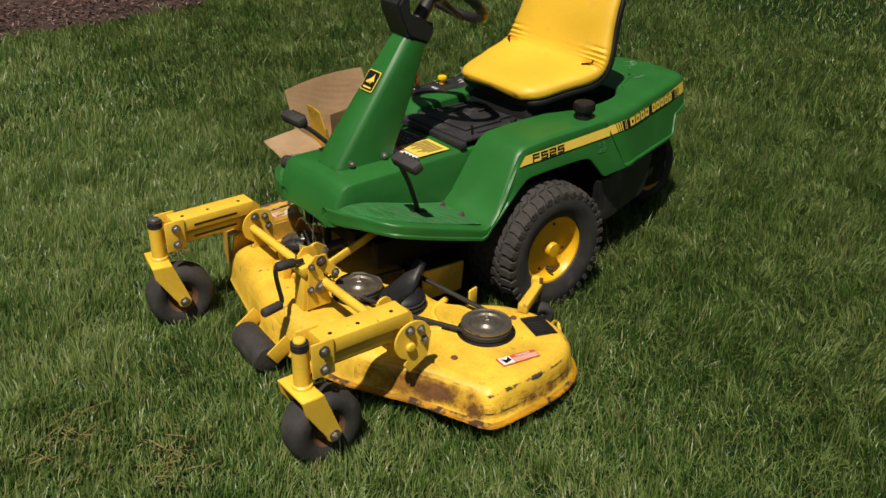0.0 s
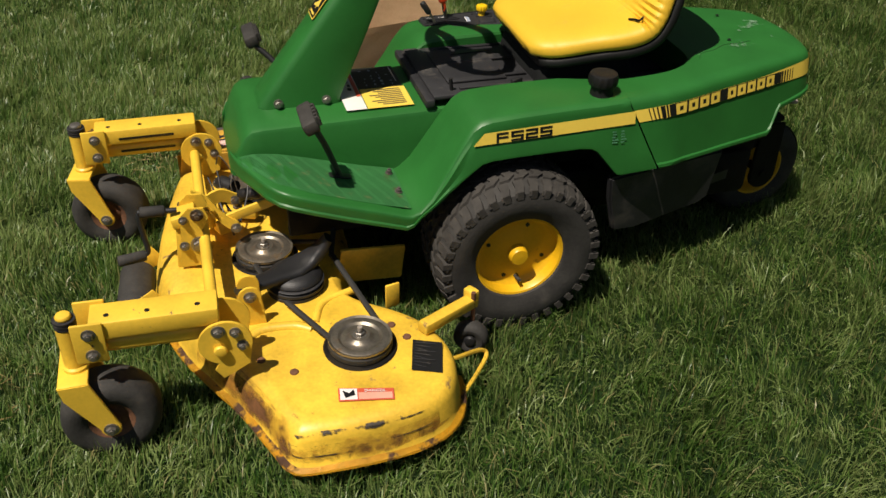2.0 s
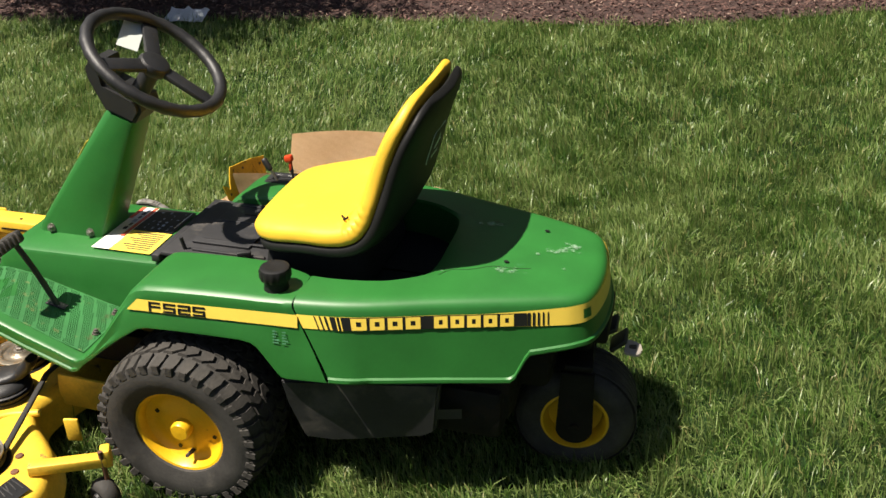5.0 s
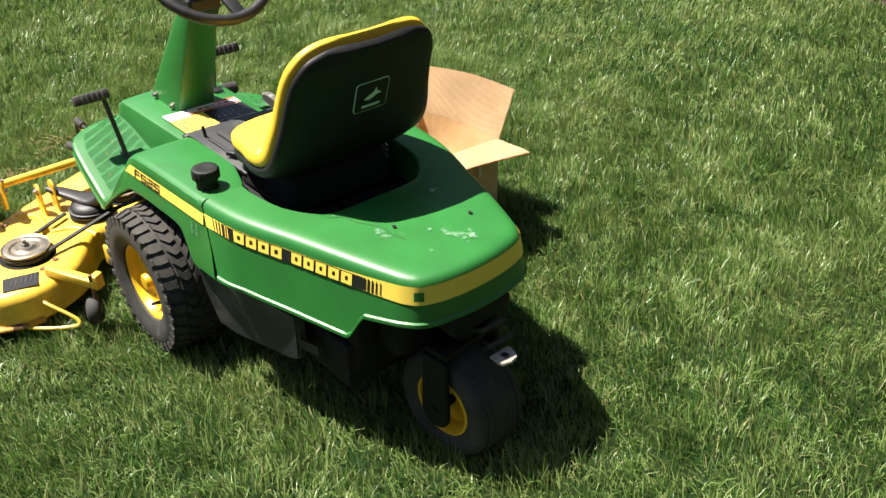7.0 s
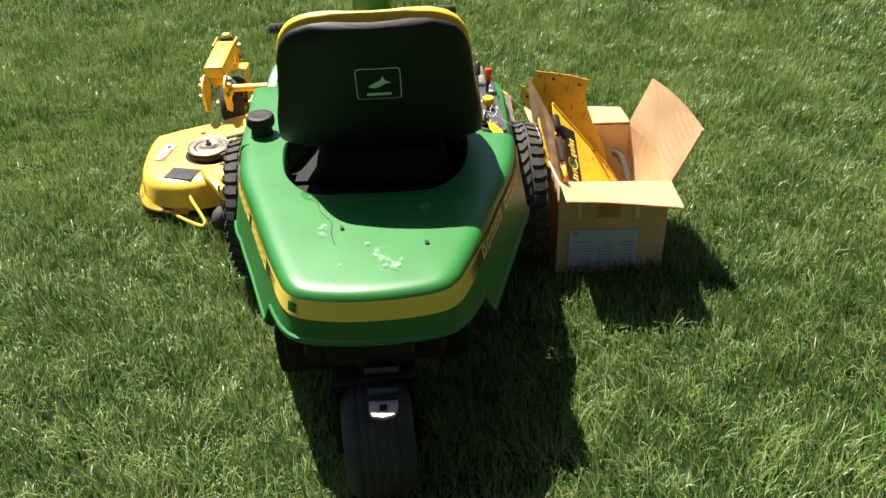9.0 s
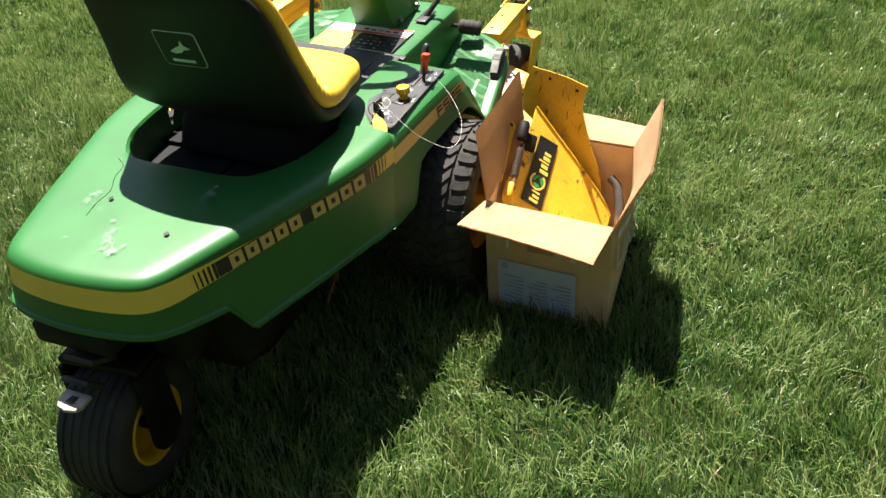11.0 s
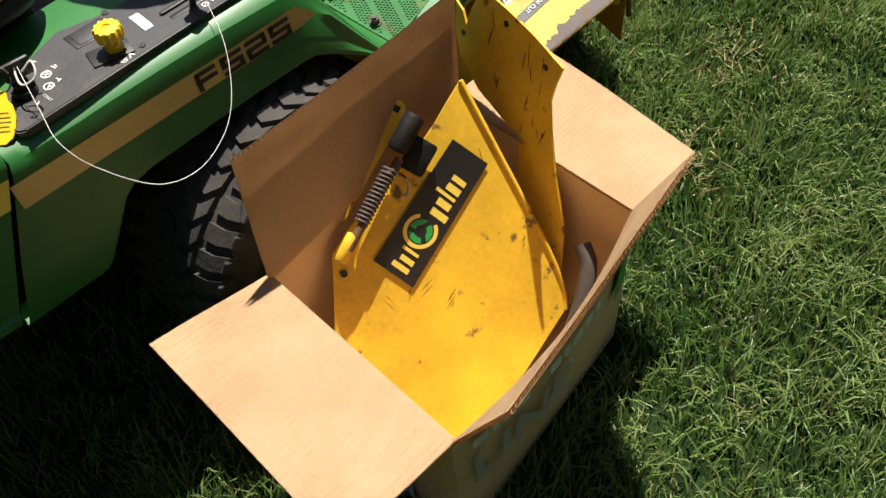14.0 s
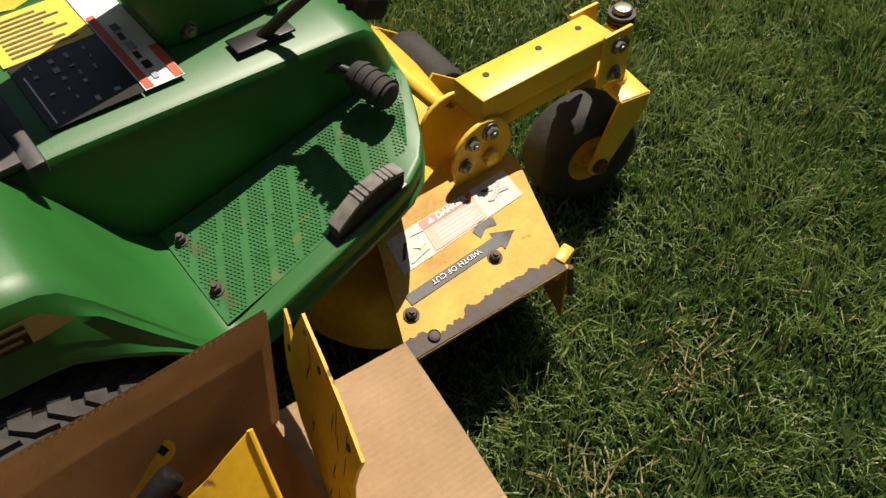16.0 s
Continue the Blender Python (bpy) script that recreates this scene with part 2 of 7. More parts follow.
GRASS = grass_material()
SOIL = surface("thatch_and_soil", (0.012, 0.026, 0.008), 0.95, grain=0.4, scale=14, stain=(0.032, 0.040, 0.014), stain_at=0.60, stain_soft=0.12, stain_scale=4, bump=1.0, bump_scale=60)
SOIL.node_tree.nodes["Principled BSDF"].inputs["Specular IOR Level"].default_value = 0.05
MULCH_SOIL = surface("mulch_ground", (0.045, 0.024, 0.020), 0.95, grain=0.4, scale=30, bump=1.0, bump_scale=40)


def chip_material():
    m, nodes, links, b = material("bark_chips")
    geo = nodes.new("ShaderNodeNewGeometry")
    r = ramp(nodes, [(0.0, (0.030, 0.014, 0.012)), (0.5, (0.075, 0.036, 0.030)), (0.85, (0.14, 0.075, 0.060)), (1.0, (0.28, 0.20, 0.16))])
    links.new(geo.outputs["Random Per Island"], r.inputs[0])
    links.new(r.outputs[0], b.inputs["Base Color"])
    b.inputs["Roughness"].default_value = 0.85
    return m


CHIPS = chip_material()
# for the added screens that hold back sky light
SKY_SCREEN = surface("dark_sky_screen", (0.022, 0.034, 0.014), 0.85, grain=0.5, scale=3, fine=30, bump=1.0, bump_scale=20)
LEAF = surface("dark_shrub_leaves", (0.010, 0.022, 0.008), 0.6, grain=0.4, scale=20)
BARK = surface("shrub_bark", (0.06, 0.045, 0.035), 0.9, grain=0.3, scale=30, bump=0.6)

# ---- building helpers ----
BASE = {}
LEAN = [False]


def thing(name, label, category, at=(0, 0, 0), group=""):
    ob = new(name)
    ob.location = at
    ob.empty_display_size = 0.1
    BASE[ob.name] = Vector(at)
    return tagged(ob, label, category, group)


def part(name, bm, mat, parent=None, label="", angle=38, kind=""):
    """Links a bmesh, in world metres, as one mesh under a thing or a part."""
    base = BASE[parent.name] if parent else Vector((0, 0, 0))
    if LEAN[0]:
        # the body sits wider on its right side, the fender a little lower than the hood
        for v in bm.verts:
            k = min(1.0, max(0.0, -v.co.y / 0.3))
            e = min(1.0, max(0.0, (0.17 - v.co.x) / 0.09))
            dz, dy = (-0.006, -0.033) if LEAN[0] == "hood" else (-0.012 - 0.009 * e, -0.015 - 0.010 * e)
            v.co.z += dz * k
            v.co.y += dy * k
    if base.length > 0:
        bmesh.ops.translate(bm, verts=bm.verts, vec=-base)
    me = bpy.data.meshes.new(name)
    bm.normal_update()
    bm.to_mesh(me)
    bm.free()
    me.materials.append(mat)
    me.polygons.foreach_set("use_smooth", [True] * len(me.polygons))
    me.set_sharp_from_angle(angle=radians(angle))
    ob = new(name, me)
    if parent:
        ob.parent = parent
        BASE[ob.name] = base
    return tagged(ob, label, "", "", kind)


def bm_new():
    return bmesh.new()


def merge(bm, src):
    me = bpy.data.meshes.new("tmp")
    src.to_mesh(me)
    src.free()
    bm.from_mesh(me)
    bpy.data.meshes.remove(me)


def block(bm, centre, size, turn=None, bevel=0.004, seg=2, taper=None):
    """A bevelled box. turn: a rotation matrix. taper: (x, y) scale of the top."""
    b = bmesh.new()
    bmesh.ops.create_cube(b, size=1)
    for v in b.verts:
        k = taper if taper and v.co.z > 0 else (1, 1)
        v.co = Vector((v.co.x * size[0] * k[0], v.co.y * size[1] * k[1], v.co.z * size[2]))
    if bevel:
        bmesh.ops.bevel(b, geom=b.edges[:], offset=min(bevel, min(size) * 0.45), segments=seg, affect="EDGES", profile=0.5)
    m = Matrix.Translation(centre) @ (turn.to_4x4() if turn else Matrix())
    bmesh.ops.transform(b, matrix=m, verts=b.verts)
    merge(bm, b)
    return bm


def rot(rx=0, ry=0, rz=0):
    return Euler((radians(rx), radians(ry), radians(rz))).to_matrix()


def rod(bm, a, b, r, seg=14, r2=None, caps=True):
    a, b = Vector(a), Vector(b)
    t = bmesh.new()
    bmesh.ops.create_cone(t, cap_ends=caps, segments=seg, radius1=r, radius2=r if r2 is None else r2, depth=(b - a).length)
    q = (b - a).to_track_quat("Z", "Y").to_matrix().to_4x4()
    bmesh.ops.transform(t, matrix=Matrix.Translation((a + b) / 2) @ q, verts=t.verts)
    merge(bm, t)
    return bm


def rounded_rod(bm, a, b, r, seg=16, edge=0.3):
    """A cylinder with rounded ends."""
    a, b = Vector(a), Vector(b)
    n = (b - a).normalized()
    e = r * edge
    rings = [(0, r * 0.55), (e * 0.3, r * 0.86), (e, r)]
    length = (b - a).length
    prof = rings + [(length - d, q) for d, q in reversed(rings)]
    revolve(bm, [(q, d) for d, q in prof], a, n, seg, close=True)
    return bm


def revolve(bm, profile, origin, axis, seg=32, close=False):
    """A surface of revolution from (radius, along) pairs round an axis."""
    axis = Vector(axis).normalized()
    u = axis.orthogonal().normalized()
    v = axis.cross(u)
    origin = Vector(origin)
    rings = []
    for r, d in profile:
        rings.append([bm.verts.new(origin + axis * d + (u * math.cos(6.283185 * k / seg) + v * math.sin(6.283185 * k / seg)) * r) for k in range(seg)])
    for a, b in zip(rings, rings[1:]):
        for k in range(seg):
            bm.faces.new((a[k], a[(k + 1) % seg], b[(k + 1) % seg], b[k]))
    if close:
        bm.faces.new(list(reversed(rings[0])))
        bm.faces.new(rings[-1])
    return bm


def grid_mesh(bm, rows, closed=False):
    """Quads between rows of places of equal length; closed: each row is a ring."""
    vs = [[bm.verts.new(p) for p in row] for row in rows]
    n = len(vs[0])
    for a, b in zip(vs, vs[1:]):
        for k in range(n if closed else n - 1):
            j = (k + 1) % n
            bm.faces.new((a[k], a[j], b[j], b[k]))
    return vs


def smooth_line(points, per=8):
    """Catmull-Rom through points."""
    pts = [Vector(p) for p in points]
    pts = [pts[0] * 2 - pts[1]] + pts + [pts[-1] * 2 - pts[-2]]
    out = []
    for i in range(1, len(pts) - 2):
        p0, p1, p2, p3 = pts[i - 1 : i + 3]
        for k in range(per):
            t = k / per
            out.append(0.5 * ((2 * p1) + (p2 - p0) * t + (2 * p0 - 5 * p1 + 4 * p2 - p3) * t * t + (3 * p1 - p0 - 3 * p2 + p3) * t**3))
    out.append(pts[-2])
    return out


def tube(bm, points, r, seg=8, per=6, caps=True, radii=None):
    line = smooth_line(points, per) if per > 1 else [Vector(p) for p in points]
    rings, u = [], None
    for i, p in enumerate(line):
        d = (line[min(i + 1, len(line) - 1)] - line[max(i - 1, 0)]).normalized()
        u = d.orthogonal().normalized() if u is None else (u - d * u.dot(d)).normalized()
        v = d.cross(u)
        rr = r if radii is None else radii(i / (len(line) - 1))
        rings.append([p + (u * math.cos(6.283185 * k / seg) + v * math.sin(6.283185 * k / seg)) * rr for k in range(seg)])
    vs = grid_mesh(bm, rings, True)
    if caps:
        bm.faces.new(list(reversed(vs[0])))
        bm.faces.new(vs[-1])
    return bm


def plate(bm, outline, normal, thick, bevel=0.0):
    """A flat plate of the given outline (places in one plane), thickened to both sides of it."""
    n = Vector(normal).normalized() * thick / 2
    a = [bm.verts.new(Vector(p) + n) for p in outline]
    b = [bm.verts.new(Vector(p) - n) for p in outline]
    fa, fb = bm.faces.new(a), bm.faces.new(list(reversed(b)))
    for k in range(len(a)):
        j = (k + 1) % len(a)
        bm.faces.new((a[k], b[k], b[j], a[j]))
    bmesh.ops.recalc_face_normals(bm, faces=bm.faces[:])
    if bevel:
        bmesh.ops.bevel(bm, geom=[e for f in (fa, fb) if f.is_valid for e in f.edges], offset=bevel, segments=2, affect="EDGES")
    return bm


def disc_outline(c, u, v, r, a0=0, a1=360, n=24, ry=None):
    c, u, v = Vector(c), Vector(u), Vector(v)
    full = abs(a1 - a0) >= 360
    return [c + u * (r * math.cos(radians(a0 + (a1 - a0) * k / (n if full else n - 1)))) + v * ((ry or r) * math.sin(radians(a0 + (a1 - a0) * k / (n if full else n - 1)))) for k in range(n)]


def bolt_mesh(bm, at, axis, r=0.011, h=0.008):
    """A hex head on a washer, with the end of its thread."""
    at, n = Vector(at), Vector(axis).normalized()
    rod(bm, at, at + n * 0.0025, r * 1.35, 18)
    b = bmesh.new()
    bmesh.ops.create_cone(b, cap_ends=True, segments=6, radius1=r, radius2=r * 0.96, depth=h)
    bmesh.ops.bevel(b, geom=[e for e in b.edges if abs(e.verts[0].co.z - e.verts[1].co.z) < 1e-5], offset=r * 0.12, segments=1, affect="EDGES")
    q = n.to_track_quat("Z", "Y").to_matrix().to_4x4()
    bmesh.ops.transform(b, matrix=Matrix.Translation(at + n * (0.0025 + h / 2)) @ q, verts=b.verts)
    merge(bm, b)
    rod(bm, at + n * (h + 0.002), at + n * (h + 0.006), r * 0.5, 10)
    return bm


def bolt(parent, at, axis, r=0.011, mat=None, name="bolt"):
    return part(name, bolt_mesh(bm_new(), at, axis, r), mat or STEEL, parent)


def writing(text, size, origin, right, up, depth=0.0008, stretch=1.0, bold=0.0):
    """A bmesh of built-in type, its lower left corner at origin."""
    c = bpy.data.curves.new("type", "FONT")
    c.body, c.size, c.extrude, c.resolution_u, c.offset = text, size, depth / 2, 3, bold
    ob = new("type", c)
    bpy.context.view_layer.update()
    me = bpy.data.meshes.new_from_object(ob.evaluated_get(bpy.context.evaluated_depsgraph_get()))
    bm = bmesh.new()
    bm.from_mesh(me)
    bpy.data.objects.remove(ob)
    bpy.data.curves.remove(c)
    bpy.data.meshes.remove(me)
    r, u = Vector(right).normalized(), Vector(up).normalized()
    n = r.cross(u)
    for v in bm.verts:
        v.co = Vector(origin) + r * v.co.x * stretch + u * v.co.y + n * v.co.z
    return bm


def lerp(a, b, t):
    return a + (b - a) * t


def table(pairs, x):
    """Straight lines between (x, value) pairs in falling or rising order of x."""
    ps = sorted(pairs)
    if x <= ps[0][0]:
        return ps[0][1]
    for (x0, y0), (x1, y1) in zip(ps, ps[1:]):
        if x <= x1:
            return lerp(y0, y1, (x - x0) / (x1 - x0)) if x1 > x0 else y1
    return ps[-1][1]

# ---- ground ----
BED = [(9.0, -2.9), (5.0, -3.2), (3.4, -3.45), (2.4, -3.68), (1.3, -3.95), (0.4, -4.12), (-0.4, -4.2), (-0.9, -4.28), (-1.6, -4.62), (-2.4, -5.05), (-4.0, -5.9), (-9.0, -8.0)]


def bed_edge(x):
    return table(BED, x)


def ground_height(x, y):
    return 0.018 * noise.noise((x * 0.55, y * 0.55, 3.1)) * min(1, max(0, (x * x + y * y - 1.2) / 6))


def build_ground():
    bm = bm_new()
    xs = sorted(set([-400, -120, -40, -16] + [round(-8 + 0.4 * k, 3) for k in range(41)] + [16, 40, 120, 400]))
    rows = [[Vector((x, y, ground_height(x, y) if abs(x) < 9 and abs(y) < 9 else 0)) for x in xs] for y in xs]
    grid_mesh(bm, rows)
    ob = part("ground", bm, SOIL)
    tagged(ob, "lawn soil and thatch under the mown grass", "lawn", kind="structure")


def build_bed():
    """The mulched bed behind the lawn: a low mound with loose bark chips."""
    bm = bm_new()
    xs = [-9 + 0.35 * k for k in range(52)]
    rows = []
    for d, h in ((0.0, 0.012), (0.06, 0.035), (0.25, 0.06), (0.8, 0.09), (2.0, 0.11), (4.0, 0.1)):
        rows.append([Vector((x, bed_edge(x) - d, h + 0.015 * noise.noise((x * 2, d * 3, 0)) * (d > 0.01))) for x in xs])
    grid_mesh(bm, list(reversed(rows)))
    bed = part("mulch_bed", bm, MULCH_SOIL)
    tagged(bed, "reddish brown bark mulch bed edging the lawn", "mulch bed", kind="structure")
    rng = np.random.default_rng(5)
    n = 9000
    verts, faces = [], []
    cx = rng.uniform(-3.2, 4.6, n)
    dd = np.abs(rng.normal(0, 0.55, n)) ** 1.0
    for i in range(n):
        x, d = cx[i], dd[i] + 0.005
        y = bed_edge(x) - d + rng.normal(0, 0.02)
        z = table([(0, 0.02), (0.06, 0.045), (0.25, 0.07), (0.8, 0.10), (2, 0.12), (4, 0.11)], d) + rng.uniform(-0.005, 0.012)
        a, tilt, ln, wd, th = rng.uniform(0, 6.28), rng.normal(0, 0.35), rng.uniform(0.015, 0.05), rng.uniform(0.006, 0.016), rng.uniform(0.003, 0.007)
        m = Euler((tilt, rng.normal(0, 0.35), a)).to_matrix()
        k = len(verts)
        for p in ((-ln, -wd, 0), (ln, -wd * 0.6, 0), (ln * 0.8, wd, 0), (-ln * 0.9, wd * 0.7, 0), (-ln * 0.9, -wd * 0.8, th), (ln * 0.9, -wd * 0.5, th), (ln * 0.75, wd * 0.8, th), (-ln * 0.8, wd * 0.6, th)):
            q = m @ (Vector(p) * 0.5)
            verts.append((q.x + x, q.y + y, q.z + z))
        faces += [(k + 4, k + 5, k + 6, k + 7), (k, k + 1, k + 5, k + 4), (k + 1, k + 2, k + 6, k + 5), (k + 2, k + 3, k + 7, k + 6), (k + 3, k, k + 4, k + 7)]
    me = bpy.data.meshes.new("bark_mulch")
    me.from_pydata(verts, [], faces)
    me.materials.append(CHIPS)
    tagged(new("bark_mulch", me), "loose shredded bark chips on the planting bed", "mulch", kind="stuff")


BARE_PATCHES = [(1.50, 0.17, 0.10), (1.31, 0.39, 0.09), (0.605, -0.70, 0.06), (0.88, -0.62, 0.06)]


def build_dead_grass():
    """Straw-coloured dead blades lying in the thin patches of the lawn."""
    rng = random.Random(21)
    verts, faces = [], []
    for px, py, pr in BARE_PATCHES:
        for k in range(int(9000 * pr * pr) + 30):
            x, y = rng.gauss(px, pr * 0.75), rng.gauss(py, pr * 0.75)
            a, ln, w, z = rng.uniform(0, 6.28), rng.uniform(0.012, 0.035), rng.uniform(0.0008, 0.0016), rng.uniform(0.006, 0.030)
            d, n, k = Vector((math.cos(a), math.sin(a), rng.uniform(-0.25, 0.25))) * ln, Vector((-math.sin(a), math.cos(a), 0)) * w, len(verts)
            c = Vector((x, y, z))
            verts += [tuple(c - d - n), tuple(c - d + n), tuple(c + n + Vector((0, 0, 0.003))), tuple(c + d)]
            faces += [(k, k + 1, k + 2, k + 3)]
    me = bpy.data.meshes.new("dead_grass")
    me.from_pydata(verts, [], faces)
    me.materials.append(STRAW)
    tagged(new("dead_grass", me), "dry straw-coloured grass clippings in thin patches of lawn", "dead grass", kind="stuff")


def build_grass():
    """Blades of three bends each, in clumps, all in one mesh."""
    rng = np.random.default_rng(11)
    sets = []

    def scatter(x0, x1, y0, y1, per_m2, size, hole=None):
        n = int((x1 - x0) * (y1 - y0) * per_m2)
        x, y = rng.uniform(x0, x1, n), rng.uniform(y0, y1, n)
        inside = (x > hole[0]) & (x < hole[1]) & (y > hole[2]) & (y < hole[3]) if hole else np.zeros(n, bool)
        # the thick growth thins out without an edge
        x, y = x + rng.normal(0, 0.22, n), y + rng.normal(0, 0.22, n)
        keep = y > np.interp(x, [p[0] for p in reversed(BED)], [p[1] for p in reversed(BED)]) - 0.02 + rng.normal(0, 0.03, n)
        keep &= ~inside
        # the floor of the cardboard box
        keep &= ~((x > -0.15) & (x < 0.24) & (y > -0.835) & (y < -0.50))
        sets.append((x[keep], y[keep], np.full(keep.sum(), size)))

    scatter(-1.2, 2.3, -2.1, 2.0, 23000, 0.0)
    scatter(-2.3, -1.2, -2.1, 1.6, 19000, 0.0)
    scatter(-4.0, 4.0, -5.4, 2.9, 8200, 0.7, hole=(-2.3, 2.3, -2.1, 2.0))
    scatter(4.0, 8.5, -4.2, 2.5, 1300, 2.0)
    scatter(-8.0, -4.0, -7.5, 2.5, 900, 2.5)
    x, y, far = (np.concatenate(c) for c in zip(*sets))
    n = len(x)
    # clumps lean and grow together
    def field(fx, fy, seed):
        r = np.random.default_rng(seed)
        total = np.zeros(n)
        for k in range(7):
            a, w, ph = r.uniform(0, 6.28), r.uniform(fx, fy), r.uniform(0, 6.28)
            total += np.sin((x * np.cos(a) + y * np.sin(a)) * w + ph)
        return total / 3.0
    tall = 0.049 + 0.014 * field(6, 30, 1) + 0.011 * field(40, 90, 2)
    for px, py, pr in BARE_PATCHES:
        tall = tall * (1 - 0.55 * np.exp(-(((x - px) ** 2 + (y - py) ** 2) / pr**2)))
    length = np.clip(tall * rng.uniform(0.5, 1.5, n), 0.018, 0.105) * np.where(rng.uniform(0, 1, n) < 0.03, 1.45, 1.0) * (1 + 0.10 * far)
    # the last mowing left the blades leaning one way on each side
    swirl = np.where(x + 0.25 * rng.normal(0, 1, n) < 0.3, 0.45, 3.85) + 0.9 * field(5, 22, 3) + 0.9 * field(24, 60, 5) + rng.normal(0, 1.05, n)
    lean = np.clip(0.66 + 0.18 * field(8, 40, 4) + 0.18 * field(30, 70, 6) + rng.normal(0, 0.42, n), 0.05, 1.65)
    width = rng.uniform(0.0008, 0.0019, n) * (1 + 0.8 * far)
    dx, dy = np.cos(swirl), np.sin(swirl)
    face = swirl + rng.normal(1.57, 0.7, n)
    wx, wy = np.cos(face) * width, np.sin(face) * width
    P = np.zeros((n, 5, 3), np.float32)
    s1, s2 = 0.5 * length, length
    a1, a2 = lean * 0.55, lean
    mx, my, mz = x + dx * s1 * np.sin(a1), y + dy * s1 * np.sin(a1), s1 * np.cos(a1)
    tx, ty, tz = mx + dx * (s2 - s1) * np.sin(np.minimum(a2 * 1.25, 1.75)), my + dy * (s2 - s1) * np.sin(np.minimum(a2 * 1.25, 1.75)), mz + (s2 - s1) * np.cos(np.minimum(a2 * 1.25, 1.75))
    P[:, 0] = np.stack([x - wx, y - wy, 0 * x - 0.004], 1)
    P[:, 1] = np.stack([x + wx, y + wy, 0 * x - 0.004], 1)
    P[:, 2] = np.stack([mx + wx * 0.85, my + wy * 0.85, mz], 1)
    P[:, 3] = np.stack([mx - wx * 0.85, my - wy * 0.85, mz], 1)
    P[:, 4] = np.stack([tx, ty, tz], 1)
    me = bpy.data.meshes.new("grass")
    me.vertices.add(n * 5)
    me.vertices.foreach_set("co", P.ravel())
    base = (np.arange(n, dtype=np.int32) * 5)[:, None]
    loops = (base + np.array([0, 1, 2, 3, 3, 2, 4], np.int32)).ravel()
    me.loops.add(n * 7)
    me.loops.foreach_set("vertex_index", loops)
    me.polygons.add(n * 2)
    starts = ((np.arange(n, dtype=np.int32) * 7)[:, None] + np.array([0, 4], np.int32)).ravel()
    me.polygons.foreach_set("loop_start", starts)
    me.update(calc_edges=True)
    me.materials.append(GRASS)
    tagged(new("grass", me), "thick green mown lawn grass with straw-coloured dead blades", "grass", kind="stuff")


def build_screen():
    """Tall dark screens added to cut the sky light, the first of them behind the bed."""
    bm = bm_new()
    xs = [-26 + 1.0 * k for k in range(53)]
    rows = []
    for z, d in ((0.0, 0.0), (1.4, 0.25), (3.5, 0.3), (6.0, 0.1), (8.5, -0.4), (10.4, -1.0), (11.2, -1.7), (10.4, -2.4), (0.0, -2.8)):
        rows.append([Vector((x, -9.2 + d - 0.012 * x * x + 0.35 * noise.noise((x * 0.7, z * 0.8, 1)), z + 0.5 * noise.noise((x * 0.5, 3, z)) * (z > 3))) for x in xs])
    grid_mesh(bm, rows)
    tagged(part("backdrop", bm, SKY_SCREEN), "added dark screen that cuts the sky light", "hedge", kind="structure")
    # second added screen, at -x, dims sky light on the rear faces
    bm = bm_new()
    rows = []
    for z, d in ((0.0, 0.0), (1.4, 0.25), (3.5, 0.3), (6.0, 0.1), (7.5, -0.5), (8.2, -1.2), (7.6, -1.9), (0.0, -2.2)):
        rows.append([Vector((-10.5 + d + 0.012 * (k - 14) ** 2 + 0.35 * noise.noise((k * 0.7, z * 0.8, 5)), 14.0 - k, z + 0.4 * noise.noise((k * 0.5, 7, z)) * (z > 3))) for k in range(25)])
    grid_mesh(bm, rows)
    tagged(part("backdrop", bm, SKY_SCREEN), "added dark screen that cuts the sky light", "hedge", kind="structure")


build_ground()
build_bed()
build_screen()

# ---- the mower: body ----
mower = thing("riding_mower", "green and yellow front-deck riding mower parked on the lawn", "riding mower")

HOOD_OUT = [(-0.318, 0.337), (-0.36, 0.332), (-0.42, 0.321), (-0.50, 0.298), (-0.60, 0.266), (-0.70, 0.236), (-0.78, 0.211), (-0.85, 0.187), (-0.895, 0.168), (-0.925, 0.14), (-0.943, 0.08), (-0.95, 0.0)]
HOOD_IN = [(-0.318, 0.215), (-0.36, 0.217), (-0.42, 0.210), (-0.465, 0.198), (-0.50, 0.180), (-0.527, 0.160), (-0.547, 0.138), (-0.556, 0.112), (-0.559, 0.084), (-0.560, 0.056), (-0.560, 0.028), (-0.560, 0.0)]


def whole(half, per):
    line = smooth_line([Vector((x, y, 0)) for x, y in half] + [Vector((x, -y, 0)) for x, y in reversed(half[:-1])], per)
    return line


HOOD_LINE = whole(HOOD_OUT, 7)
WELL_LINE = whole(HOOD_IN, 7)


def side_normal(line, i):
    d = line[min(i + 1, len(line) - 1)] - line[max(i - 1, 0)]
    return Vector((d.y, -d.x, 0)).normalized()


def hood_low(x):
    return table([(-0.318, 0.388), (-0.37, 0.386), (-0.765, 0.374), (-0.798, 0.440), (-0.90, 0.452), (-1.0, 0.455)], x)


def hood_top(x):
    return 0.575 + 0.003 * math.sin(min(1.0, max(0.0, -x - 0.3) / 0.5) * math.pi / 2) - 0.006 * (max(0.0, -x - 0.62) / 0.34) ** 2


def flare(z):
    return 0.028 * (0.545 - z) / 0.16


def hood_point(i, z, off=0.0):
    p, n = HOOD_LINE[i], side_normal(HOOD_LINE, i)
    return p + n * (flare(z) + off) + Vector((0, 0, z))


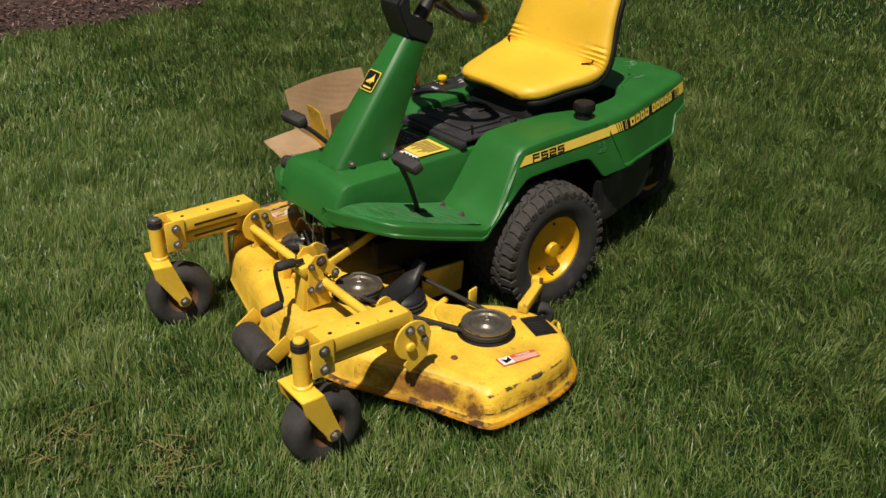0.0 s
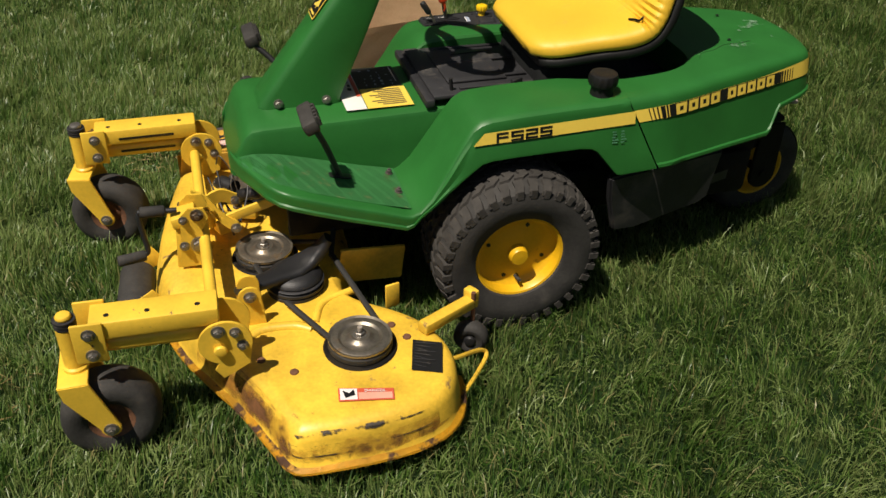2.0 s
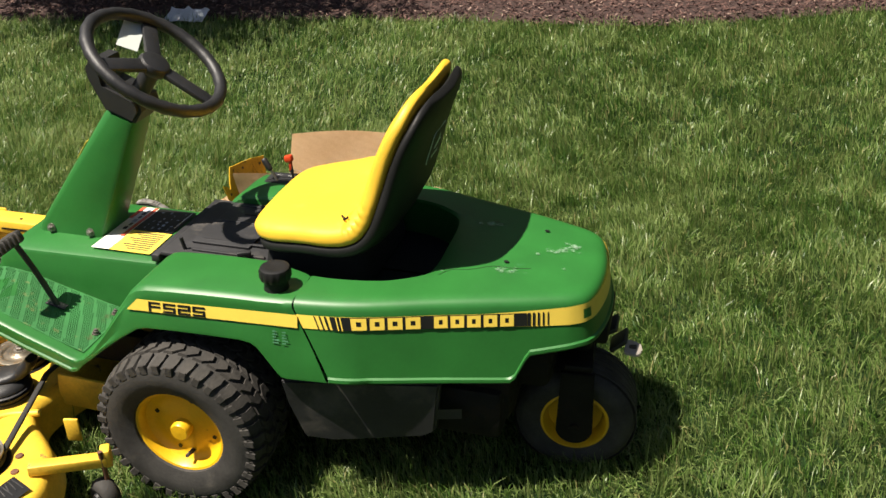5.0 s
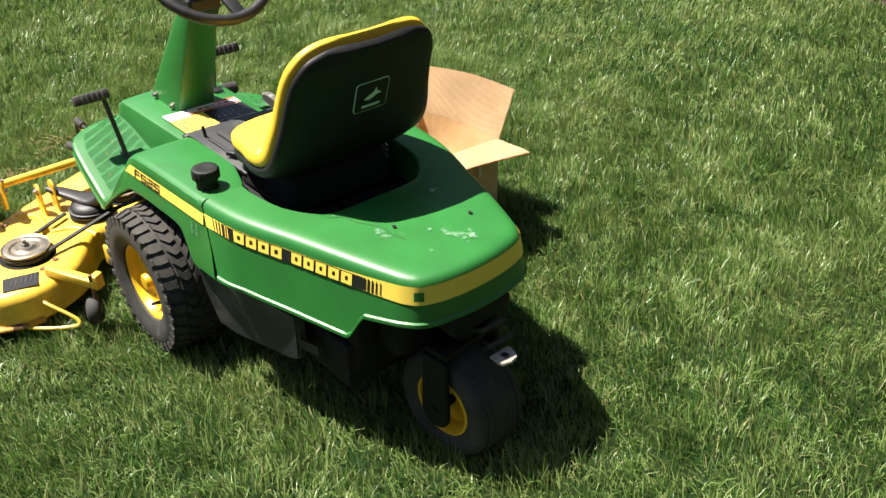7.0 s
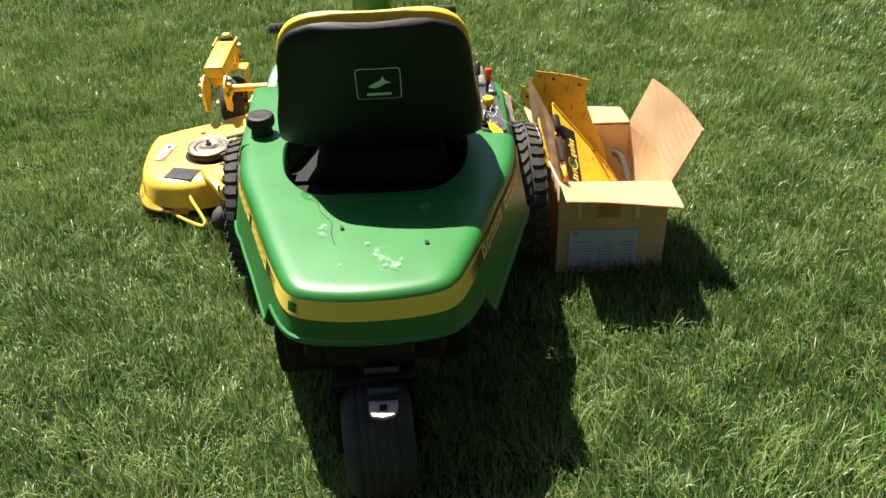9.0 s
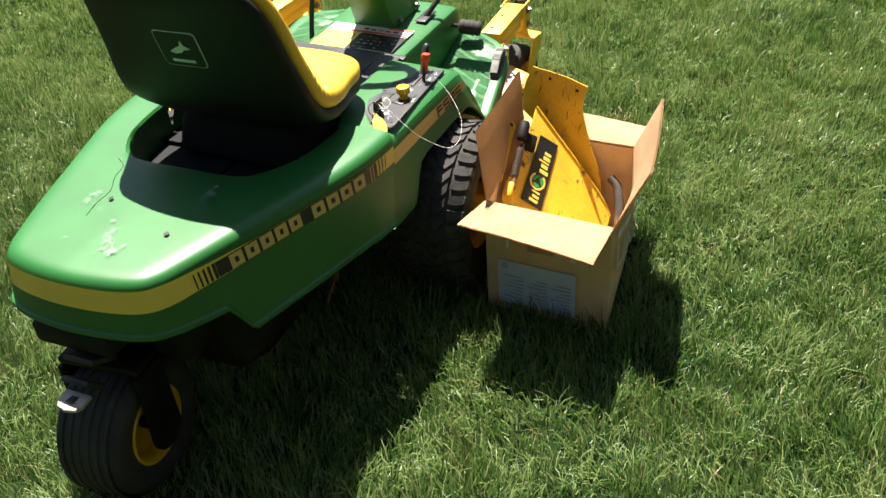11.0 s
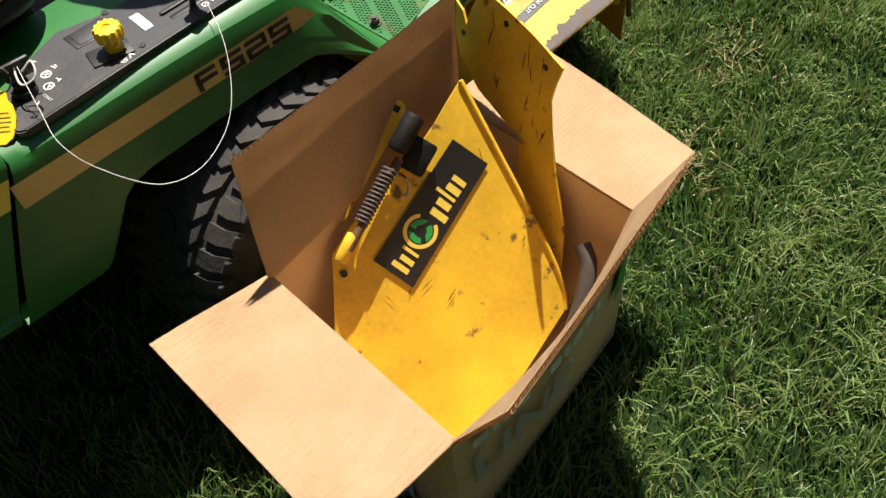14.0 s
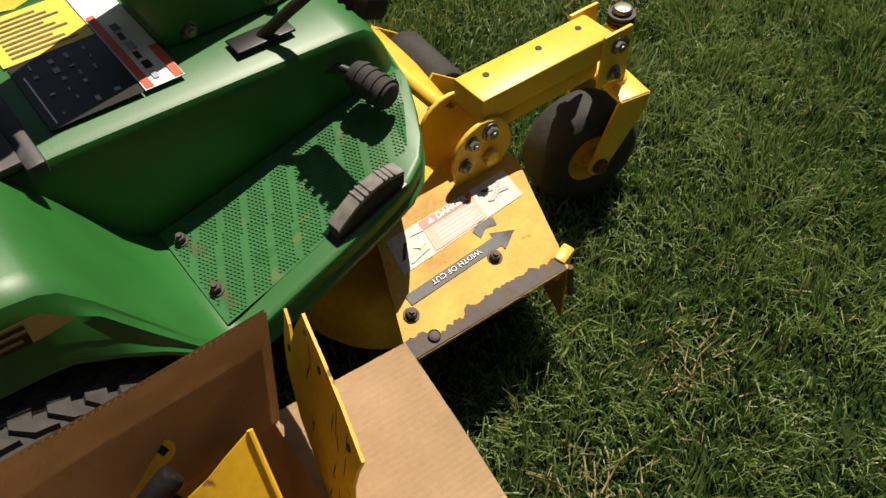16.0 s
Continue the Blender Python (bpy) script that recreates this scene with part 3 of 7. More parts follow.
def seam(p):
    """Leans the joint between hood and fenders back towards its foot."""
    k = max(0.0, 1 - max(0.0, -0.318 - p.x) / 0.14) if p.x < -0.317 else min(1.0, max(0.0, 1 - (p.x + 0.312) / 0.035))
    z = min(p.z, 0.56)
    return Vector((p.x + 0.50 * (z - 0.508) * k, p.y, p.z))


def build_hood():
    bm = bm_new()
    N = len(HOOD_LINE)
    rows = []
    low = [hood_low(p.x) for p in HOOD_LINE]
    top = [hood_top(p.x) for p in HOOD_LINE]

    def row(f):
        rows.append([f(i) for i in range(N)])

    row(lambda i: hood_point(i, low[i] + 0.03, -0.014))
    row(lambda i: hood_point(i, low[i] + 0.002, -0.008))
    row(lambda i: hood_point(i, low[i], 0.002))
    row(lambda i: hood_point(i, low[i] + 0.004, 0.0045))
    row(lambda i: hood_point(i, low[i] + 0.011, 0.0045))
    row(lambda i: hood_point(i, low[i] + 0.014, 0.0))
    row(lambda i: hood_point(i, lerp(low[i] + 0.014, 0.545, 0.5)))
    row(lambda i: hood_point(i, 0.528))
    row(lambda i: hood_point(i, 0.543))
    for dz, off in ((-0.019, -0.002), (-0.0115, -0.006), (-0.006, -0.012), (-0.0026, -0.020), (-0.0006, -0.031), (0.0, -0.044)):
        row(lambda i, dz=dz, off=off: HOOD_LINE[i] + side_normal(HOOD_LINE, i) * off + Vector((0, 0, top[i] + dz)))
    for k, times in ((-4, 1), (-3, 3), (-2, 6), (-1, 10)):
        ring = rows[k]
        for _ in range(times):
            ring = [ring[0]] + [(ring[i - 1] + ring[i] * 2 + ring[i + 1]) / 4 for i in range(1, N - 1)] + [ring[-1]]
        rows[k] = ring
    edge = rows[-1]
    for t in (0.2, 0.4, 0.6, 0.8, 0.94, 1.0):
        ring = [edge[i].lerp(Vector((WELL_LINE[i].x, WELL_LINE[i].y, 0.57)), t) for i in range(N)]
        rows.append([Vector((p.x, p.y, hood_top(p.x) - (0.006 if t == 1.0 else 0.0))) for p in ring])
    rows = [[seam(p) for p in row_] for row_ in rows]
    rows.append([Vector((p.x, p.y, 0.55)) for p in WELL_LINE])
    rows.append([Vector((p.x * 0.99 - 0.003, p.y * 0.97, 0.43)) for p in WELL_LINE])
    grid_mesh(bm, rows)
    bmesh.ops.recalc_face_normals(bm, faces=bm.faces[:])
    return part("engine_hood", bm, GREEN, mower, "green moulded engine hood with white scuffs", 34)


def band(i0, i1, z0, z1, off=0.0018):
    """A strip of decal that follows the hood's side from column i0 to i1, which may be fractions."""
    bm = bm_new()
    n = max(2, int(abs(i1 - i0)) + 2)
    cols = [lerp(i0, i1, k / (n - 1)) for k in range(n)]

    def at(c, z):
        i = min(int(c), len(HOOD_LINE) - 2)
        return seam(hood_point(i, z, off).lerp(hood_point(i + 1, z, off), c - i))

    f0 = z0 if callable(z0) else (lambda c: z0)
    f1 = z1 if callable(z1) else (lambda c: z1)
    grid_mesh(bm, [[at(c, f0(c)) for c in cols], [at(c, f1(c)) for c in cols]])
    bmesh.ops.recalc_face_normals(bm, faces=bm.faces[:])
    out_ = sum((f.normal.dot(f.calc_center_median() - Vector((-0.55, 0, f.calc_center_median().z))) for f in bm.faces), 0.0)
    if out_ < 0:
        bmesh.ops.reverse_faces(bm, faces=bm.faces[:])
    return bm


LEAN[0] = "hood"
hood = build_hood()
LAST = len(HOOD_LINE) - 1


def col_at(x, side=1):
    """The column of the hood's outline at x."""
    for i in range(LAST // 2):
        a, b = HOOD_LINE[i].x, HOOD_LINE[i + 1].x
        if a >= x >= b:
            c = i + (a - x) / (a - b)
            return c if side > 0 else LAST - c
    return LAST / 2


S0, S1 = 0.514, 0.545


def tail(c):
    """How far round the tail a column of the outline lies, 0 to 1."""
    i = min(int(c), LAST - 1)
    return min(1.0, max(0.0, (-0.70 - HOOD_LINE[i].x) / 0.2))


def stripe_low(c):
    return S0 - 0.004 * tail(c)


def stripe_high(c):
    return S1 + 0.009 * tail(c)


part("decal_stripe", band(0, LAST, stripe_low, stripe_high), STRIPE, hood, "yellow decal band round the hood")
for side in (1, -1):
    part("decal_panel", band(col_at(-0.385, side), col_at(-0.795, side), S0, S1, 0.0030), INK, hood, "black lettering panel on the stripe")
    # the maker's name: letter-sized plain hollow blocks
    for xs, pitch, w, count in ((-0.424, 0.0378, 0.0310, 4), (-0.597, 0.0352, 0.0288, 5)):
        for k in range(count):
            a0, a1 = xs - pitch * k, xs - pitch * k - w
            z0, z1, e = S0 + 0.0015, S1 - 0.0015, 0.0104
            bm = bm_new()
            for x0, x1, q0, q1 in ((a0, a0 - e, z0, z1), (a1 + e, a1, z0, z1), (a0 - e, a1 + e, z0, z0 + 0.0084), (a0 - e, a1 + e, z1 - 0.0084, z1)):
                merge(bm, band(col_at(x0, side), col_at(x1, side), q0, q1, 0.0042))
            part("letter_block", bm, STRIPE if side > 0 else STRIPE_DULL, hood)
    for k in range(5):
        for x0 in (-0.352 - 0.0105 * k, -0.838 + 0.0105 * k):
            part("decal_line", band(col_at(x0, side), col_at(x0 - 0.0026 - 0.0009 * k, side), S0, S1, 0.0030 if x0 > -0.385 else 0.0032), INK, hood)
    for k in range(4):
        part("decal_line", band(col_at(-0.395 - 0.0080 * k, side), col_at(-0.395 - 0.0080 * k - 0.0026, side), S0, S1, 0.0040), STRIPE if side > 0 else STRIPE_DULL, hood) if k < 2 else None


def blob(x, y, rx, ry, seed, z=None, n=22):
    """A ragged patch lying on the hood's top."""
    pts = []
    for k in range(n):
        a = 6.283185 * k / n
        r = 1 + 0.55 * noise.noise((math.cos(a) * 1.6 + seed, math.sin(a) * 1.6, seed * 0.7))
        px, py = x + rx * r * math.cos(a), y + ry * r * math.sin(a)
        pts.append(Vector((px, py, hood_top(px) + 0.0042 if z is None else z)))
    return plate(bm_new(), pts, (0, 0, 1), 0.0003)


for x, y, rx, ry, sd in ((-0.851, 0.061, 0.015, 0.016, 1), (-0.783, -0.002, 0.013, 0.017, 2), (-0.832, -0.022, 0.040, 0.030, 3), (-0.589, 0.128, 0.016, 0.030, 4), (-0.676, 0.186, 0.030, 0.010, 5), (-0.344, -0.300, 0.012, 0.009, 7), (-0.72, 0.10, 0.05, 0.03, 8), (-0.66, -0.12, 0.06, 0.03, 9), (-0.86, -0.05, 0.04, 0.03, 10)):
    part("scuff", blob(x, y, rx, ry, sd), SCUFF, hood, "pale scuff in the green plastic")
crack = [Vector((x, y, hood_top(x) + 0.0002)) for x, y in ((-0.575, 0.150), (-0.600, 0.118), (-0.640, 0.108), (-0.690, 0.080), (-0.735, 0.078), (-0.778, 0.068))]
part("crack", tube(bm_new(), crack, 0.0007, 5, 3), GREASE, hood, "fine dark crack in the hood")
for x, y in ((-0.786, -0.114), (-0.718, 0.056)):
    part("plug_hole", blob(x, y, 0.0055, 0.0055, 9), INK, hood, "small dark hole")
part("decal_chip", band(col_at(-0.912), col_at(-0.925), S0 + 0.006, S1 - 0.003, 0.0034), GREEN, hood, "patch worn through the stripe")
# front body: fenders, foot plates and the slope between them
LEAN[0] = True
FRONT = [
    # x, top, inner y, side y at stripe, low edge z
    (-0.3145, 0.574, 0.215, 0.338, 0.388), (-0.275, 0.574, 0.205, 0.340, 0.384), (-0.262, 0.574, 0.200, 0.340, 0.386), (-0.25, 0.574, 0.195, 0.341, 0.398),
    (-0.205, 0.573, 0.180, 0.343, 0.452), (-0.19, 0.573, 0.175, 0.343, 0.461), (-0.16, 0.573, 0.168, 0.344, 0.466), (-0.08, 0.572, 0.166, 0.347, 0.467),
    (0.0, 0.570, 0.166, 0.350, 0.467), (0.07, 0.566, 0.166, 0.352, 0.465), (0.095, 0.560, 0.165, 0.353, 0.460), (0.115, 0.546, 0.163, 0.354, 0.447),
    (0.14, 0.508, 0.160, 0.356, 0.428), (0.18, 0.440, 0.158, 0.360, 0.392), (0.22, 0.376, 0.158, 0.365, 0.352), (0.250, 0.343, 0.158, 0.369, 0.324),
    (0.268, 0.335, 0.158, 0.371, 0.304), (0.285, 0.337, 0.158, 0.370, 0.297), (0.34, 0.352, 0.158, 0.364, 0.310), (0.42, 0.371, 0.158, 0.355, 0.329), (0.50, 0.391, 0.158, 0.344, 0.349),
    (0.545, 0.402, 0.158, 0.334, 0.360), (0.575, 0.409, 0.158, 0.318, 0.367), (0.60, 0.414, 0.158, 0.288, 0.372), (0.625, 0.418, 0.158, 0.245, 0.376), (0.65, 0.420, 0.150, 0.195, 0.378), (0.665, 0.420, 0.10, 0.13, 0.378),
]


def left_rise(x):
    """The near foot plate stands a little higher than the far one."""
    return table([(0.12, 0.0), (0.25, 0.022), (0.55, 0.034), (0.62, 0.028), (0.665, 0.012)], x)


def front_half(side):
    rows = []
    for x, zt, yi, ys, zl in FRONT:
        if side > 0:
            up = left_rise(x)
            zt, zl = zt + up, zl + up
            ys += table([(0.12, 0.0), (0.25, 0.024), (0.55, 0.030), (0.60, 0.026), (0.65, 0.0)], x)
        y_at = lambda z: ys + flare(z) * (1 if x < 0.12 else max(0, 1 - (x - 0.12) / 0.13))
        h = min(0.030, (zt - zl) * 0.62) * lerp(0.85, 0.45, min(1, max(0, (x - 0.10) / 0.08)))
        pts = [(yi, zt - 0.09 if x < 0.1 else zt - 0.03), (yi, zt - 0.010), (yi + 0.004, zt - 0.003), (yi + 0.014, zt), (lerp(yi, ys, 0.5), zt + 0.001)]
        k = min(1.0, (ys - yi) / 0.09) * lerp(0.65, 0.35, min(1, max(0, (x - 0.10) / 0.08)))
        if side < 0 and x < 0.12:
            h, k = min(0.036, (zt - zl) * 0.62), 1.0
        pts += [(ys - 0.034 * k, zt), (ys - 0.017 * k, zt - 0.10 * h), (ys - 0.006 * k, zt - 0.32 * h), (ys - 0.001 * k, zt - 0.64 * h), (y_at(zt - h), zt - h)]
        zm = max(zl + 0.010, zl + (zt - h - zl) * 0.45)
        pts += [(y_at(zm), zm), (y_at(zl) + 0.004, zl + 0.010), (y_at(zl) + 0.004, zl + 0.003), (y_at(zl), zl), (y_at(zl) - 0.010, zl + 0.001), (y_at(zl) - 0.014, zl + 0.02)]
        rows.append([seam(Vector((x, side * y, z))) for y, z in pts])
    return rows


def build_front():
    bm = bm_new()
    for side in (1, -1):
        grid_mesh(bm, front_half(side))
    # the console between the foot plates, open under the column
    cons = []
    for x, zt, w, zl, wl in ((0.10, 0.512, 0.150, 0.33, 0.165), (0.20, 0.508, 0.152, 0.33, 0.163), (0.40, 0.506, 0.156, 0.34, 0.165), (0.58, 0.505, 0.160, 0.37, 0.168), (0.608, 0.502, 0.160, 0.385, 0.170), (0.625, 0.490, 0.159, 0.386, 0.170), (0.642, 0.460, 0.157, 0.385, 0.165), (0.655, 0.425, 0.150, 0.382, 0.155), (0.664, 0.405, 0.14, 0.380, 0.145), (0.668, 0.382, 0.12, 0.378, 0.125)):
        r = 0.014
        half = [(wl, zl), (lerp(wl, w, 0.5), lerp(zl, zt, 0.5)), (w + 0.001, zt - r), (w - 0.003, zt - r * 0.4), (w - r, zt - 0.001), (w * 0.55, zt + 0.002), (0, zt + 0.003)]
        cons.append([Vector((x, y, z)) for y, z in half] + [Vector((x, -y, z)) for y, z in reversed(half[:-1])])
    grid_mesh(bm, cons)
    bmesh.ops.recalc_face_normals(bm, faces=bm.faces[:])
    return part("front_body", bm, GREEN, mower, "green moulded fenders, console and foot plates", 30)


front_body = build_front()


def plate_z(x):
    return table([(0.256, 0.336), (0.34, 0.352), (0.42, 0.371), (0.50, 0.391), (0.60, 0.414), (0.65, 0.42)], x)


def build_tread(side):
    """Rows of small raised pyramids in curved bands over a foot plate."""
    verts, faces = [], []
    pitch = 0.0052
    for i in range(72):
        for j in range(42):
            x, y = 0.272 + i * pitch + (j % 2) * pitch * 0.5, 0.174 + j * pitch
            edge = table([(0.256, 0.352), (0.50, 0.326), (0.575, 0.298), (0.625, 0.225), (0.66, 0.16)], x) - 0.012 + (0.024 if side > 0 else 0)
            if y > edge or ((x + 0.5 * (y - 0.174) - 0.6 * (y - 0.30) ** 2 - 0.0073) % 0.0372) < 0.0095:
                continue
            z, r = plate_z(x) + (left_rise(x) if side > 0 else 0), 0.0024
            k = len(verts)
            verts += [(x - r, side * (y - r), z + 0.001), (x + r, side * (y - r), z + 0.001), (x + r * 0.3, side * (y + r), z + 0.0012), (x, side * y, z + 0.0032)]
            faces += [(k, k + 1, k + 3), (k + 1, k + 2, k + 3), (k + 2, k, k + 3)]
    bm = bm_new()
    sheet = []
    for i in range(26):
        x = 0.266 + 0.0150 * i
        edge = table([(0.256, 0.352), (0.50, 0.326), (0.575, 0.298), (0.625, 0.225), (0.66, 0.17)], x) - 0.010 + (0.024 if side > 0 else 0)
        sheet.append([Vector((x, side * lerp(0.168, max(0.172, edge), j / 8), plate_z(x) + (left_rise(x) if side > 0 else 0) + 0.0012)) for j in range(9)])
    grid_mesh(bm, sheet)
    bmesh.ops.recalc_face_normals(bm, faces=bm.faces[:])
    if sum(f.normal.z for f in bm.faces) < 0:
        bmesh.ops.reverse_faces(bm, faces=bm.faces[:])
    part("tread_panel", bm, GREEN_TREAD, front_body, "matt ground of the non-slip pattern")
    bm = bm_new()
    vs = [bm.verts.new(v) for v in verts]
    for f in faces:
        bm.faces.new([vs[k] for k in f])
    bmesh.ops.recalc_face_normals(bm, faces=bm.faces[:])
    part("foot_tread", bm, GREEN_TREAD, front_body, "raised non-slip pattern", 10, "stuff")


build_tread(1), build_tread(-1)
for side in (1, -1):
    for x, y, rx, ry, sd in ((0.285, 0.30, 0.020, 0.034, 41), (0.292, 0.22, 0.022, 0.030, 42)):
        pts = [Vector((x + rx * math.cos(0.3 * k), side * (y + ry * math.sin(0.3 * k)), plate_z(x + rx * math.cos(0.3 * k)) + (left_rise(x) if side > 0 else 0) + 0.0026)) for k in range(21)]
        bm = bm_new()
        bm.faces.new([bm.verts.new(p) for p in pts])
        part("dried_mud", bm, MUD, front_body, "dried mud caught on the foot plate")

# fender stripe and the model number
for side in (1, -1):
    bm = bm_new()
    cols = [(0.117, S0 - 0.004), (0.09, 0), (0.0, 0), (-0.16, 0), (-0.303, 0)]
    up, dn = [], []
    for k, (x, _) in enumerate(cols):
        ys = table([(r[0], r[3]) for r in FRONT], x)
        z0, z1 = S0 - 0.005 * (x + 0.31) / 0.42, S1 - 0.008 * (x + 0.31) / 0.42
        if k == 0:
            z1 = z0 + 0.0015
        dn.append(Vector((x, side * (ys + flare(z0) + 0.0030), z0)))
        up.append(Vector((x, side * (ys + flare(z1) + 0.0030), z1)))
    grid_mesh(bm, [dn, up])
    part("decal_stripe", bm, STRIPE if side > 0 else STRIPE_DULL, front_body, "yellow decal stripe on the fender")
    x0 = 0.061 if side > 0 else -0.068
    # square wide figures: strokes of one width in a cell
    cw, ch, st, gap = 0.0315, 0.0240, 0.0052, 0.0054
    bars = {"t": (0, ch - st, cw, ch), "m": (0, (ch - st) / 2, cw, (ch + st) / 2), "b": (0, 0, cw, st), "L": (0, 0, st * 1.25, ch), "u": (0, ch / 2, st * 1.25, ch), "v": (cw - st * 1.25, ch / 2, cw, ch), "l": (0, 0, st * 1.25, ch / 2), "r": (cw - st * 1.25, 0, cw, ch / 2)}
    for n_, glyph in enumerate(("Ltm", "tumrb", "tvmlb", "tumrb")):
        bm = bm_new()
        for key in glyph:
            u0, v0, u1, v1 = bars[key]
            cols_ = []
            for u_ in (u0, (u0 + u1) / 2, u1):
                x_ = x0 - side * (n_ * (cw + gap) + u_ * (0.95 if glyph == "Ltm" and key != "L" else 1))
                cols_.append([Vector((x_, side * (table([(r[0], r[3]) for r in FRONT], x_) + flare(z_) + 0.0042), z_)) for z_ in (S0 + 0.0024 + v0 - 0.006 * (x_ + 0.31) / 0.42, S0 + 0.0024 + v1 - 0.006 * (x_ + 0.31) / 0.42)])
            grid_mesh(bm, cols_)
        bmesh.ops.remove_doubles(bm, verts=bm.verts, dist=0.0001)
        bmesh.ops.recalc_face_normals(bm, faces=bm.faces[:])
        part("model_figure", bm, INK, front_body, "black figure of the model number")

print_rng = random.Random(4)
for k in range(5):
    for x0 in (-0.243, -0.266):
        z, w = 0.501 - 0.0068 * k, print_rng.uniform(0.008, 0.017)
        y = 0.340 + flare(z) + 0.004
        part("faded_print", plate(bm_new(), [Vector(p) for p in ((x0, y, z), (x0 - w, y - 0.0003, z), (x0 - w, y, z - 0.0030), (x0, y + 0.0003, z - 0.0030))], (0, 1, 0.17), 0.0004), SCUFF_PRINT, front_body, "faded print worn off the fender")

# seat well, deck plate and decals on the console
bm = bm_new()
grid_mesh(bm, [[Vector((p.x * 1.01, p.y * 1.03, 0.488)) for p in WELL_LINE[:: 2]], [Vector((p.x * 0.985, p.y * 0.02, 0.484)) for p in WELL_LINE[:: 2]]])
block(bm, (-0.12, 0, 0.495), (0.48, 0.475, 0.01), None, 0.002)
part("seat_well", bm, MATT_BLACK, mower, "black floor of the well under the seat")
dplate = part("deck_plate", block(bm_new(), (-0.01, -0.015, 0.533), (0.33, 0.32, 0.012), None, 0.004), BLACK_DUSTY, mower, "dusty black cover plate before the seat")
part("front_rail", block(bm_new(), (0.165, -0.015, 0.523), (0.024, 0.34, 0.022), None, 0.005), BLACK_DUSTY, dplate)
part("raised_panel", block(bm_new(), (0.02, -0.02, 0.541), (0.16, 0.20, 0.006), None, 0.003), BLACK_DUSTY, dplate)
for y in (-0.15, -0.05, 0.06, 0.115):
    part("plate_rib", block(bm_new(), (-0.02, y, 0.5415), (0.20, 0.010, 0.005), None, 0.002), BLACK_DUSTY, dplate)
part("pin", rod(bm_new(), (0.10, 0.115, 0.538), (0.105, 0.118, 0.572), 0.005, 8), BLACK, dplate)
part("wing_knob", block(bm_new(), (-0.07, 0.125, 0.552), (0.034, 0.014, 0.014), rot(0, 0, 25), 0.004), BLACK, dplate)
part("slot", block(bm_new(), (-0.02, -0.10, 0.5445), (0.12, 0.006, 0.002), rot(0, 0, 4), 0.0), INK, dplate)
bm = bm_new()
block(bm, (-0.26, -0.02, 0.545), (0.28, 0.34, 0.11), None, 0.03, 3, (0.9, 0.86))
part("seat_base", bm, MATT_BLACK, mower, "black seat suspension box")


def flat_decal(name, corners, mat, label="", parent=front_body):
    pts = [Vector(c) for c in corners]
    n = (pts[1] - pts[0]).cross(pts[2] - pts[0]).normalized()
    return part(name, plate(bm_new(), pts, n, 0.0006), mat, parent, label)


def rect(x0, x1, y0, y1, z):
    return [(x0, y0, z), (x1, y0, z), (x1, y1, z), (x0, y1, z)]


ZC = 0.5135
flat_decal("instruction_decal", rect(0.200, 0.318, 0.012, 0.124, ZC), STRIPE, "yellow instruction decal")
flat_decal("instruction_decal", rect(0.203, 0.318, -0.122, 0.010, ZC), INK, "dark blue-black pictogram decal")
w1 = flat_decal("warning_decal", rect(0.320, 0.372, -0.122, 0.124, ZC), WHITE, "white and red warning decal")
flat_decal("decal_border", rect(0.322, 0.332, -0.120, 0.050, ZC + 0.001), RED, "", w1)
flat_decal("decal_border", rect(0.360, 0.371, -0.120, -0.05, ZC + 0.001), RED, "", w1)
for k in range(9):
    flat_decal("print_line", rect(0.215, 0.300 - 0.012 * (k % 3), 0.022 + 0.0105 * k, 0.0265 + 0.0105 * k, ZC + 0.001), PULLEY, "")
mark_rng = random.Random(12)
for i in range(4):
    for j in range(6):
        x0, y0 = 0.222 + 0.022 * i + mark_rng.uniform(0, 0.006), -0.108 + 0.0185 * j + mark_rng.uniform(0, 0.005)
        if mark_rng.random() < 0.75:
            flat_decal("print_mark", rect(x0, x0 + mark_rng.uniform(0.002, 0.008), y0, y0 + mark_rng.uniform(0.003, 0.011), ZC + 0.001), PRINT_GREY, "")
flat_decal("print_line", rect(0.212, 0.214, -0.115, -0.02, ZC + 0.001), WHITE, "")
for k in range(6):
    flat_decal("print_line", rect(0.338, 0.345 + 0.003 * (k % 2), -0.11 + 0.022 * k, -0.095 + 0.022 * k, ZC + 0.0016), INK if k % 3 else PRINT_GREY, "")

LEAN[0] = False

# ---- steering column and wheel ----
COL = [  # front x, rear x, z, half width
    (0.584, 0.374, 0.508, 0.0645), (0.576, 0.372, 0.525, 0.0635), (0.450, 0.302, 0.69, 0.056), (0.322, 0.236, 0.855, 0.047), (0.310, 0.229, 0.866, 0.046)]
bm = bm_new()
rows = []
for xf, xr, z, w in COL:
    zr = z - 0.03 * (z - 0.508) / 0.36
    c = 0.016
    ring = [(xf - c * 0.2, w - c), (xf - c * 0.75, w - c * 0.3), (xf - c * 1.6, w), (xr + c, w + 0.002), (xr + c * 0.3, w - 0.002), (xr, w - c)]
    rows.append([Vector((x, y, lerp(zr, z, (x - xr) / (xf - xr)))) for x, y in ring] + [Vector((x, -y, lerp(zr, z, (x - xr) / (xf - xr)))) for x, y in reversed(ring)])
vs = grid_mesh(bm, rows, True)
bm.faces.new(vs[-1])
bmesh.ops.recalc_face_normals(bm, faces=bm.faces[:])
column = part("steering_column", bm, GREEN, mower, "green tapered steering column", 35)
for side in (1, -1):
    for x in (0.532, 0.412):
        bolt(column, (x, side * 0.0640, 0.521), (0, side, 0.05), 0.009)
